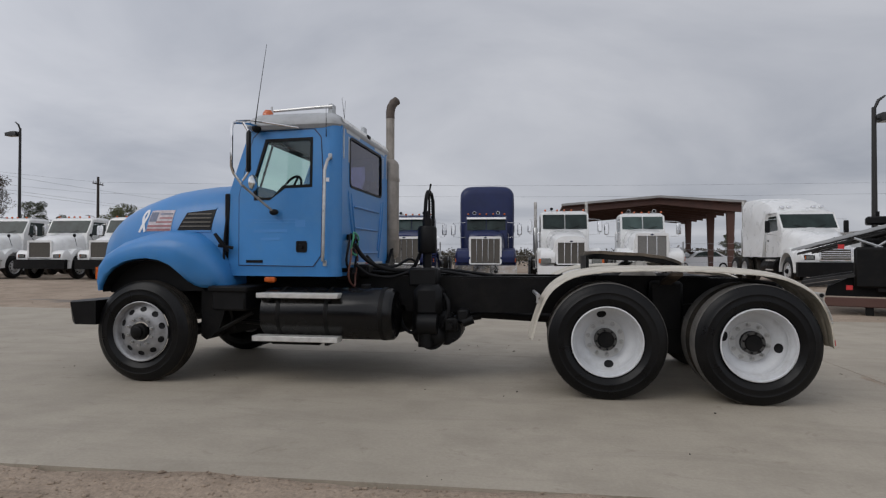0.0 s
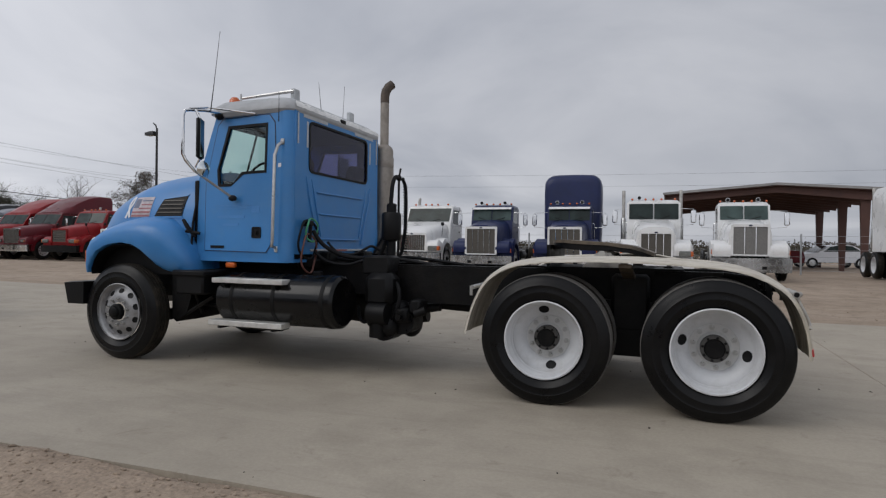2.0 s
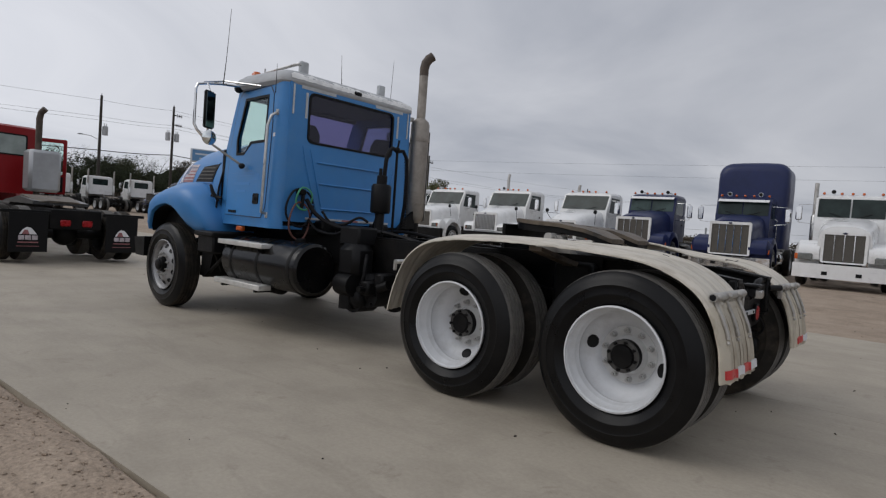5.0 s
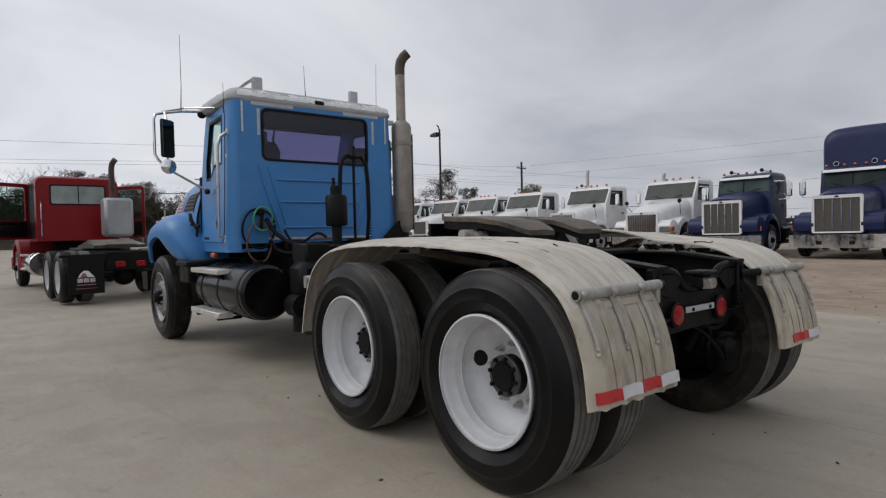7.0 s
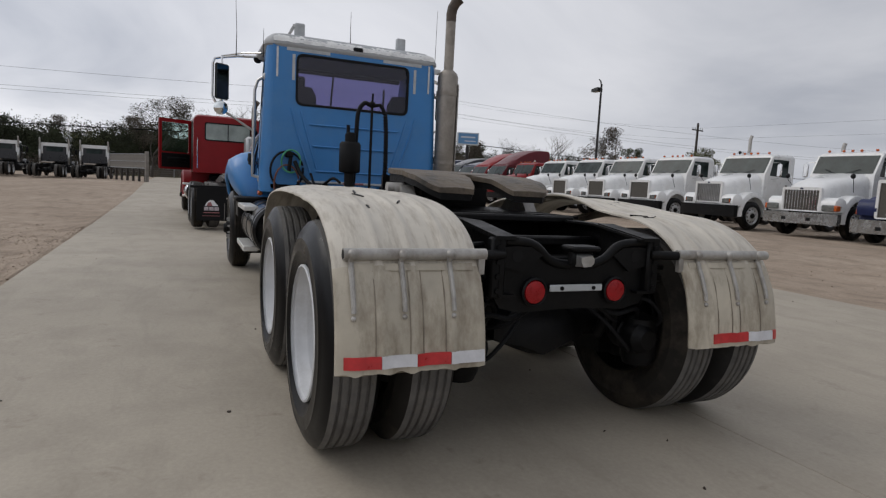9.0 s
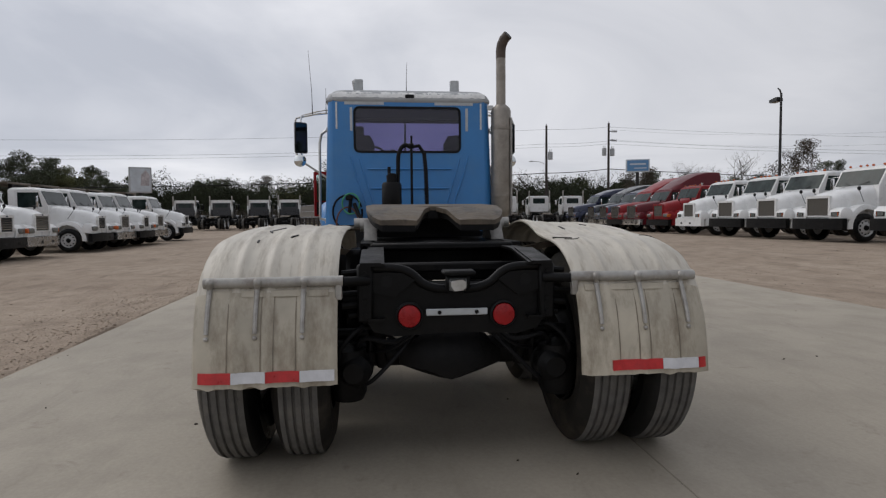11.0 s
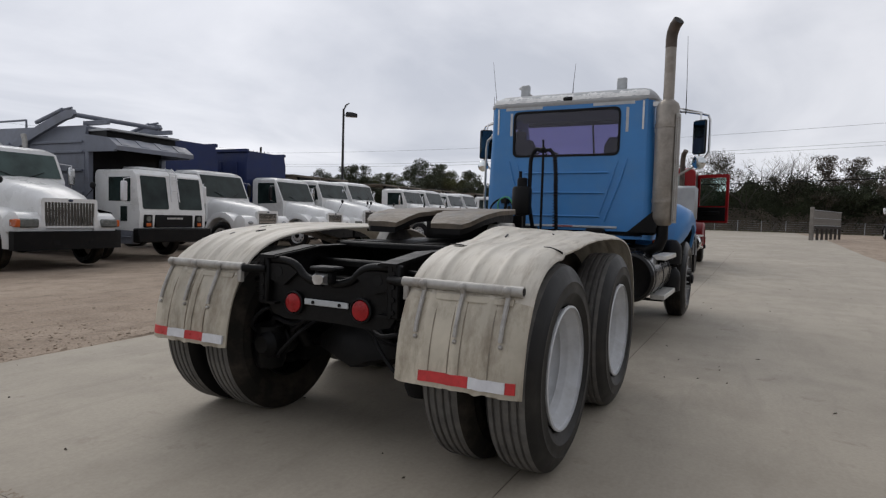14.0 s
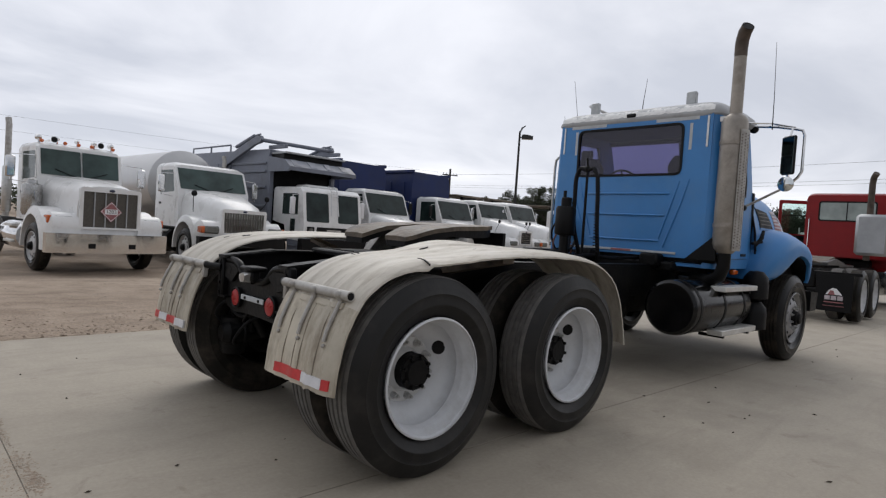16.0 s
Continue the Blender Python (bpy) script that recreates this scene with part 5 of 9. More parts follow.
    part("cab_frame_stay", Geo().tube([(-3.20, -0.95, 0.50), (-2.76, -1.02, 0.72)], 0.022, 7).tube([(-3.22, -0.80, 0.62), (-2.74, -0.80, 0.58)], 0.025, 7).tube([(-3.02, -1.0, 0.74), (-3.02, -0.9, 0.52)], 0.018, 7), BLACK, truck)
    part("air_tank", Geo().lathe([(0.0001, -2.78), (0.09, -2.77), (0.125, -2.72), (0.125, -2.2), (0.09, -2.15), (0.0001, -2.14)], 20, (0, -0.62, 0.46), "x"), BLACK, truck)
    for z in (0.55, 0.88):
        part("air_dryer", Geo().lathe([(0.0001, 0.20), (0.07, 0.19), (0.12, 0.13), (0.13, 0.06), (0.13, -0.10), (0.0001, -0.14)], 20, (-2.86, 1.08, z), "z"), PLASTIC, truck, "black canister")
    for s in (-1, 1):
        part("fender_stay", Geo().hull([(x, s * y, z) for x in (1.30, 1.40) for y, z in ((0.44, 0.98), (0.44, 1.02), (1.10, 1.12), (1.10, 1.15))]), RUST, truck)
    part("hydraulic_tank", Geo().box(-1.16, -0.86, -0.74, -0.46, 0.66, 1.0, 0.06).box(-1.22, -0.92, -0.66, -0.40, 0.98, 1.17, 0.02).cyl((-1.10, -0.70, 0.60), (-0.90, -0.70, 0.60), 0.11, 14).cyl((-1.03, -0.66, 0.36), (-1.03, -0.66, 0.70), 0.085, 12).ball((-0.93, -0.60, 0.47), 0.11, 12, 8), PLASTIC, truck, "black hydraulic tank")
    part("hydraulic_hose", Geo().hose([(-0.86, -0.60, 0.9), (-0.80, -0.66, 0.82), (-0.80, -0.67, 0.70), (-0.86, -0.66, 0.58), (-0.95, -0.6, 0.48)], 0.02, 7), HOSE, truck)
    part("hydraulic_hose", Geo().hose([(-1.10, -0.66, 0.56), (-1.18, -0.66, 0.50), (-1.27, -0.60, 0.54), (-1.34, -0.5, 0.64)], 0.018, 7), HOSE, truck)
    part("gear_housing", Geo().box(-1.20, -0.78, -0.62, -0.30, 0.42, 0.72, 0.05).cyl((-0.80, -0.60, 0.52), (-0.80, -0.35, 0.52), 0.13, 16).cyl((-0.98, -0.64, 0.46), (-0.98, -0.40, 0.46), 0.14, 16).box(-0.72, -0.60, -0.62, -0.40, 0.60, 0.74, 0.02), PLASTIC, truck, "black gear housing")
    for k in range(6):
        a = k * math.pi / 3
        part("housing_bolt", Geo().cyl((-0.80 + 0.10 * math.cos(a), -0.62, 0.52 + 0.10 * math.sin(a)), (-0.80 + 0.10 * math.cos(a), -0.595, 0.52 + 0.10 * math.sin(a)), 0.014, 6), BLACK, truck)
    part("hydraulic_hose", Geo().hose([(-1.80, -0.62, 1.20), (-1.66, -0.60, 1.10), (-1.45, -0.55, 1.07), (-1.25, -0.55, 1.12), (-1.10, -0.52, 1.16)], 0.016, 8), HOSE, truck)
    part("hydraulic_hose", Geo().hose([(-1.72, -0.50, 1.30), (-1.60, -0.48, 1.19), (-1.42, -0.44, 1.18), (-1.28, -0.36, 1.26), (-1.2, -0.30, 1.22)], 0.014, 8), HOSE, truck)
    part("valve_block", Geo().box(-0.84, -0.70, -0.70, -0.52, 0.52, 0.66, 0.02).cyl((-0.77, -0.70, 0.58), (-0.77, -0.76, 0.58), 0.03, 10).cyl((-0.66, -0.60, 0.60), (-0.55, -0.58, 0.64), 0.045, 10), BLACK, truck)
    part("pump_casing", Geo().ball((-1.14, -0.30, 0.47), 0.14, 12, 8, (0.8, 1, 1)).ball((-0.90, -0.12, 0.44), 0.16, 12, 8, (0.7, 1, 0.9)).cyl((-1.2, -0.2, 0.5), (-0.7, -0.15, 0.56), 0.09, 12).cyl((-0.75, -0.35, 0.62), (-0.5, -0.3, 0.66), 0.05, 10), BLACK, truck)
    # upright canister and hose mast behind the cab
    can = part("filter_canister", Geo().lathe([(0.0001, 1.63), (0.09, 1.625), (0.105, 1.60), (0.105, 1.34), (0.095, 1.325), (0.05, 1.32), (0.045, 1.08)], 24, (-1.10, -0.235, 0), "z"), PLASTIC, truck, "black upright canister")
    part("canister_top", Geo().cyl((-1.10, -0.235, 1.62), (-1.10, -0.235, 1.70), 0.055, 14).cyl((-1.10, -0.26, 1.69), (-1.10, -0.26, 1.79), 0.018, 8).box(-1.14, -1.06, -0.275, -0.19, 1.68, 1.72, 0.008), HOSE, can)
    mast = part("hose_mast", Geo().cyl((-1.12, -0.02, 1.05), (-1.12, -0.02, 2.0), 0.014, 8).ball((-1.12, -0.02, 2.02), 0.03, 10, 7).cyl((-1.12, -0.02, 2.02), (-1.10, -0.02, 2.12), 0.011, 7), BLACK, truck, "slim black hose mast")
    part("hose", Geo().hose([(-1.12, -0.02, 2.0), (-1.12, -0.10, 2.02), (-1.13, -0.155, 1.93), (-1.14, -0.165, 1.75), (-1.16, -0.17, 1.45), (-1.25, -0.16, 1.2), (-1.35, -0.2, 1.1)], 0.022, 8), HOSE, mast, "black rubber hose")
    spiral = Geo().tube([(-1.12, -0.02, 2.0), (-1.11, 0.06, 2.015), (-1.10, 0.115, 1.93), (-1.10, 0.13, 1.75), (-1.11, 0.14, 1.45), (-1.15, 0.14, 1.2), (-1.2, 0.12, 1.1)], 0.020, 8)
    for k in range(26):
        z = 1.18 + 0.03 * k
        spiral.torus((-1.105, lerp_table(z, [1.2, 1.75, 1.95], [0.14, 0.13, 0.11]), z), 0.022, 0.006, "z", 10, 5)
    part("wrapped_hose", spiral, HOSE, mast, "spiral-wrapped black hose")
    # air lines hung on the cab's corner
    def coil(name, mat, c, rx, rz, r, lab, tilt=0.0):
        pts = [(c[0] + 0.012 * math.sin(3 * a), c[1] + rx * math.cos(a), c[2] + rz * math.sin(a) - tilt * math.cos(a)) for a in np.linspace(0.3, 2 * math.pi + 0.2, 28)]
        part(name, Geo().tube(pts, r, 7), mat, truck, lab)
    coil("air_hose", HOSE, (-1.80, -0.74, 1.32), 0.17, 0.20, 0.012, "coiled black air hose")
    coil("air_hose", GREEN_HOSE, (-1.785, -0.70, 1.42), 0.10, 0.12, 0.010, "coiled green air hose")
    coil("air_hose", BROWN_HOSE, (-1.79, -0.74, 1.18), 0.13, 0.20, 0.010, "coiled red-brown air hose")
    part("hose_hook", Geo().box(-1.86, -1.77, -0.76, -0.68, 1.46, 1.52, 0.01).cyl((-1.80, -0.72, 1.3), (-1.80, -0.70, 1.48), 0.02, 8), BLACK, truck)
    part("flexible_pipe", Geo().hose([(-1.80, -0.66, 1.42), (-1.72, -0.60, 1.28), (-1.58, -0.52, 1.18), (-1.40, -0.46, 1.14), (-1.15, -0.40, 1.14), (-0.95, -0.34, 1.12)], 0.022, 10), HOSE, truck, "corrugated black pipe")
    part("frame_hose", Geo().hose([(-1.9, -0.3, 1.14), (-1.5, -0.33, 1.11), (-1.0, -0.3, 1.13), (-0.5, -0.25, 1.06)], 0.02, 7).hose([(-1.9, 0.2, 1.14), (-1.4, 0.15, 1.12), (-1.0, 0.1, 1.14), (-0.3, 0.2, 1.06)], 0.018, 7), HOSE, truck)
    part("cab_mount", Geo().box(-2.02, -1.80, -0.62, 0.62, 1.02, 1.12, 0.02).box(-1.86, -1.70, -0.50, -0.30, 1.06, 1.20, 0.02).box(-1.86, -1.70, 0.30, 0.50, 1.06, 1.20, 0.02), BLACK, truck)
    # exhaust on the far side
    ex = part("muffler", Geo().lathe([(0.06, 2.60), (0.105, 2.56), (0.12, 2.52), (0.12, 1.34), (0.105, 1.29), (0.07, 1.25)], 32, (-1.870, 1.105, 0), "z"), MUFFLER, truck, "heat-stained steel muffler")
    part("heat_shield", Geo().rings([[(-1.870 + r * math.sin(a), 1.105 + r * math.cos(a), z) for r in (0.136, 0.130) for a in (np.linspace(-1.220, 0.75, 9) if r > 0.133 else np.linspace(0.75, -1.220, 9))] for z in (1.28, 2.44)]), DULL_STEEL, ex, "perforated heat shield")
    # Small dark discs, in the pipe end's colour, stand for the shield's shaded holes.
    holes = Geo()
    for col in range(7):
        for k in range(38):
            a, z = -1.05 + 0.28 * col, 1.31 + 0.029 * k + 0.0145 * (col % 2)
            holes.cyl((-1.870 + 0.1355 * math.sin(a), 1.105 + 0.1355 * math.cos(a), z), (-1.870 + 0.1368 * math.sin(a), 1.105 + 0.1368 * math.cos(a), z), 0.0075, 6)
    tagged(part("perforation", holes, SOOT, ex), kind="stuff")
    part("stack_pipe", Geo().tube([(-1.870, 1.105, 2.54), (-1.870, 1.105, 3.16)], 0.057, 20), MUFFLER, ex)
    part("stack_tip", Geo().tube([(-1.870, 1.105, 3.15), (-1.870, 1.105, 3.24), (-1.860, 1.114, 3.31), (-1.835, 1.140, 3.37), (-1.800, 1.180, 3.412)], [0.058, 0.059, 0.06, 0.06, 0.058], 20, False), SOOT, ex, "sooty curved exhaust tip")
    part("stack_bore", Geo().tube([(-1.801, 1.178, 3.411), (-1.806, 1.173, 3.405)], 0.050, 20), PLASTIC, ex)
    for z in (2.30, 1.50):
        part("muffler_band", Geo().lathe([(0.122, z), (0.127, z), (0.127, z + 0.04), (0.122, z + 0.04)], 28, (-1.870, 1.105, 0), "z"), MUFFLER, ex)
    part("stack_bracket", Geo().box(-1.970, -1.910, 0.93, 1.02, 2.55, 2.60), STEEL, ex)
    part("exhaust_elbow", Geo().tube([(-1.870, 1.105, 1.28), (-1.870, 1.105, 1.12), (-1.880, 1.07, 1.02), (-1.910, 0.96, 0.97), (-2.020, 0.80, 0.97), (-2.2, 0.55, 0.95)], 0.062, 16), BLACK, ex)
    # Bracket box, with a black triangular plate at the cab's lower rear corner.
    part("exhaust_bracket", Geo().box(-1.990, -1.830, 0.84, 1.04, 1.14, 1.24, 0.03).hull([(x, y, z) for x in (-1.835, -1.80) for y, z in ((0.74, 1.165), (0.92, 1.25), (1.00, 1.34), (1.03, 1.42), (1.05, 1.17))]), BLACK, ex, "black exhaust bracket with a triangular plate")


FENDER_PATH = [(0.03, 0.54), (0.07, 0.69), (0.12, 0.83), (0.19, 0.96), (0.29, 1.06), (0.42, 1.13), (0.57, 1.168), (0.75, 1.188), (1.0, 1.197), (1.36, 1.197), (1.7, 1.189), (1.95, 1.175), (2.13, 1.151), (2.28, 1.107), (2.41, 1.037), (2.505, 0.944), (2.575, 0.81), (2.615, 0.66), (2.632, 0.51)]
FENDER_RIBS = (0.71, 0.865, 1.005)


def fender_back(z, y, s):
    """How far back the hanging rear of a fender stands at a height and a distance from the centre line."""
    rear = list(reversed(FENDER_PATH[-7:]))
    x = lerp_table(z, [q[1] for q in rear], [q[0] for q in rear])
    return x + sum(0.011 * math.exp(-((y - c) / 0.020) ** 2) for c in FENDER_RIBS) + 0.006 * noise.noise((x * 2.0 + s * 3, y * 3, z * 2)) - 0.030 * max(0.0, (y - 1.09) / 0.097) ** 2


def build_rear_fender(s):
    """A full tandem fender of thin plastic: crowned, ribbed along its length, running down into the flap behind the wheels."""
    rng = random.Random(7 if s < 0 else 9)
    dense = []
    curve = [(p.x, p.y) for p in spline([(x, z, 0) for x, z in FENDER_PATH], 4)]
    for (x0, z0), (x1, z1) in zip(curve, curve[1:]):
        n = max(1, int(math.hypot(x1 - x0, z1 - z0) / 0.04))
        dense += [(x0 + (x1 - x0) * k / n, z0 + (z1 - z0) * k / n) for k in range(n)]
    dense.append(curve[-1])
    ys = np.linspace(0.56, 1.187, 58)
    rows = []
    for k, (x, z) in enumerate(dense):
        a, b = Vector(dense[max(0, k - 1)]), Vector(dense[min(len(dense) - 1, k + 1)])
        d = (b - a).normalized()
        nx, nz = -d.y, d.x
        ro, ri = [], []
        for y in ys:
            lift = sum(0.011 * math.exp(-((y - c) / 0.020) ** 2) for c in FENDER_RIBS)
            drop = 0.030 * max(0.0, (y - 1.09) / 0.097) ** 2 + 0.012 * max(0.0, (0.60 - y) / 0.04) ** 2
            wob = 0.006 * noise.noise((x * 2.0 + s * 3, y * 3, z * 2)) + 0.002 * noise.noise((x * 4, y * 5 + s, 2))
            edge = max(0.0, (y - 1.13) / 0.057)
            wob += 0.004 * edge * noise.noise((x * 16, s * 4.0, z * 16))
            if s > 0:
                if 1.0 < x < 1.8 and y < 0.75:  # warped inner lip
                    wob += 0.035 * math.sin((x - 1.0) / 0.80 * math.pi) * (0.75 - y) / 0.16
                if z > 1.0:  # sagging rear half, torn from the front half at the outer edge
                    wob -= 0.028 * math.exp(-((x - 1.95) / 0.30) ** 2)
                    wob -= 0.022 * edge * (1 if x > 2.06 else 0) * max(0.0, 1 - (x - 2.06) / 0.25)
            h = lift - drop + wob
            end = 0.012 * noise.noise((y * 22, s, 1)) if k in (0, len(dense) - 1) else 0
            ro.append((x + nx * h, s * y, z + nz * h + end))
            ri.append((x + nx * (h - 0.009), s * y, z + nz * (h - 0.009) + end))
        rows.append(ro + list(reversed(ri)))
    cut = next(k for k, (x, z) in enumerate(dense) if x > 2.3 and z < 0.93)
    f = part("rear_fender", Geo().rings(rows[:cut + 1], True, True), FENDER, truck, "aged cream tandem fender with ribs and cracks", angle=60)
    part("flap", Geo().rings(rows[cut:], True, True), FLAP_STAIN, f, "stained cream mud flap", angle=60)
    # Thin brown strips paint the stained shading along the flap's ribs.
    for y in (0.742, 0.838, 0.893, 1.035):
        top = 0.90 - 0.02 * noise.noise((y * 30, s, 3))
        strip = []
        for z in np.linspace(0.535, top, 14):
            x, w = fender_back(z, y, s) + 0.0055, 0.0022 + 0.0014 * noise.noise((z * 20, y, s))
            strip.append([(x, s * (y - w), z), (x, s * (y + w), z), (x - 0.004, s * (y + w), z), (x - 0.004, s * (y - w), z)])
        part("rib_shade_line", Geo().rings(strip), RIB_LINE, f)
    segs = ((0.572, 0.722, WHITE_TAPE), (0.724, 0.868, RED_TAPE), (0.870, 1.014, WHITE_TAPE), (1.016, 1.158, RED_TAPE)) if s < 0 else ((0.70, 0.945, RED_TAPE), (0.947, 1.12, WHITE_TAPE), (1.122, 1.162, RED_TAPE))
    for a, b, mm in segs:
        across = np.linspace(a, b, 9)
        part("reflective_tape", Geo().rings([[(fender_back(z, y, s) + dx, s * y, z) for y, dx in [(q, 0.009) for q in across] + [(q, -0.002) for q in reversed(across)]] for z in (0.533, 0.580)]), mm, f)
    bx = 2.516
    bar = part("flap_bar", Geo().cyl((bx, s * 0.535, 0.962), (bx, s * 1.15, 0.960), 0.024, 18), DULL_STEEL, f, "scuffed steel flap hanger tube")
    part("tube_bore", Geo().cyl((bx, s * 1.1495, 0.960), (bx, s * 1.1515, 0.960), 0.018, 14), PLASTIC, bar)
    part("hanger_stub", Geo().cyl((2.46, s * 0.42, 0.955), (bx, s * 0.54, 0.957), 0.022, 12), BLACK, bar)
    part("end_lug", Geo().box(bx - 0.015, bx + 0.015, s * 0.54, s * 0.57, 0.875, 0.955, 0.004), DULL_STEEL, bar)
    part("batten", Geo().hull([(fender_back(z, 0.8, s) + dx, s * y, z) for z in (0.898, 0.925) for dx in (-0.004, 0.012) for y in (0.60, 1.11)]), FLAP_STAIN, bar)
    for y in (0.706, 0.912, 1.118) if s < 0 else (0.655, 0.862, 1.078):
        zs = (0.93, 0.86, 0.79, 0.745)
        path = [(bx + 0.027, s * y, 0.960)] + [(fender_back(z, y, s) + 0.014, s * (y + 0.004), z) for z in zs]
        part("hanger_rod", Geo().tube(path, [0.014, 0.012, 0.011, 0.010, 0.010], 8).ball((bx + 0.023, s * y, 0.963), 0.020, 10, 7).ball((fender_back(0.725, y, s) + 0.010, s * (y + 0.005), 0.725), 0.011, 8, 6), DULL_STEEL, bar)
    if s < 0:
        part("front_hanger", Geo().cyl((0.07, s * 0.50, 0.93), (0.12, s * 1.18, 0.93), 0.018, 12).box(0.10, 0.12, s * 1.16, s * 1.18, 0.86, 0.94), STEEL, f)
    # cracks and scuffs in the top skin
    marks = ((1.80, 0.93, 0.10, 0.2), (1.95, 0.95, 0.05, -0.3), (2.12, 0.80, 0.03, 0.5), (2.20, 0.97, 0.02, 0.0)) if s < 0 else ((2.12, 0.62, 0.05, 1.3), (2.16, 0.66, 0.04, 1.5), (1.72, 0.74, 0.04, 0.2), (1.50, 0.95, 0.03, 0.4), (2.06, 1.13, 0.05, 1.57))
    for k, (x, y, l, turn) in enumerate(marks):
        g, rows2 = Geo(), []
        for q in range(7):
            u = q / 6 - 0.5
            px, py = x + 2 * l * u * math.cos(turn), y + 2 * l * u * math.sin(turn) + 0.004 * noise.noise((u * 9, k, s))
            w = 0.004 + 0.008 * max(0.0, noise.noise((u * 7, k, 3 + s)) + 0.3) * (1 - (2 * u) ** 2)
            z = lerp_table(px, [q2[0] for q2 in FENDER_PATH[8:]], [q2[1] for q2 in FENDER_PATH[8:]]) + sum(0.011 * math.exp(-((py - c) / 0.020) ** 2) for c in FENDER_RIBS) - 0.030 * max(0.0, (py - 1.09) / 0.097) ** 2
            z += 0.006 * noise.noise((px * 2.0 + s * 3, py * 3, z * 2)) - (0.028 * math.exp(-((px - 1.95) / 0.30) ** 2) if s > 0 else 0) + 0.006
            rows2.append([(px - w * math.sin(turn), s * (py - w * math.cos(turn)), z), (px + w * math.sin(turn), s * (py + w * math.cos(turn)), z), (px, s * py, z - 0.012)])
        part("scuff", g.rings(rows2), PLASTIC, f)


def build_truck():
    build_cab()
    build_hood()
    build_chassis()
    for s in (-1, 1):
        build_rear_fender(s)
        for x, ph in zip(REAR_AXLES, (98, -12) if s < 0 else (31, 27)):
            w = make_wheel(truck, (x, s * 1.083, 0.526), s, "drive", ph, R=0.530, half=0.135, rubber=RUBBER_WORN if s > 0 else None)
            if s < 0:
                part("hub_flange", Geo().lathe([(0.074, -0.0235), (0.080, -0.0225), (0.098, -0.0235), (0.1025, -0.028), (0.1025, -0.038), (0.098, -0.044)], 32), HUB_STEEL, w, "dusty grey hub flange")
            make_wheel(truck, (x, s * 0.750, 0.526), -s, "inner", R=0.530, half=0.135)
        make_wheel(truck, (FRONT_AXLE, s * 1.065, 0.517), s, "steer", 15)
    part("front_axle", Geo().tube([(FRONT_AXLE, -1.0, 0.51), (FRONT_AXLE, -0.6, 0.42), (FRONT_AXLE, 0.6, 0.42), (FRONT_AXLE, 1.0, 0.51)], 0.07, 10), BLACK, truck)
    truck.matrix_basis = pose(0, 6.78, 0)


build_truck()

# ---------------------------------------------------------------- parked trucks: each faces -y, front bumper at y = 0, x across
LAMP_GREY = material("smoked_headlamp_lens", (0.26, 0.27, 0.27), 0.15, var=0.25, scale=12, coat=0.4)


def arch(r, x0, x1, cy, cz, top, thick, side):
    """A mudguard over a wheel, across x0..x1."""
    rings = []
    for q in range(13):
        a = math.pi * (1.02 - 1.04 * q / 12)
        y, z = cy + r * math.cos(a), cz + r * math.sin(a) * top
        yo, zo = cy + (r + thick) * math.cos(a), cz + (r + thick) * math.sin(a) * top
        rings.append([(x0, yo, zo), (x1 - side * 0.05, yo, zo), (x1, y + (yo - y) * 0.35, z + (zo - z) * 0.35), (x1, y, z), (x0, y, z)])
    return rings


def bg_wheel(parent, x, y, out, kind="far_steer", R=0.51):
    return make_wheel(parent, (x, y, R), out, kind, random.uniform(0, 90), R=R, half=0.135, axle="x")


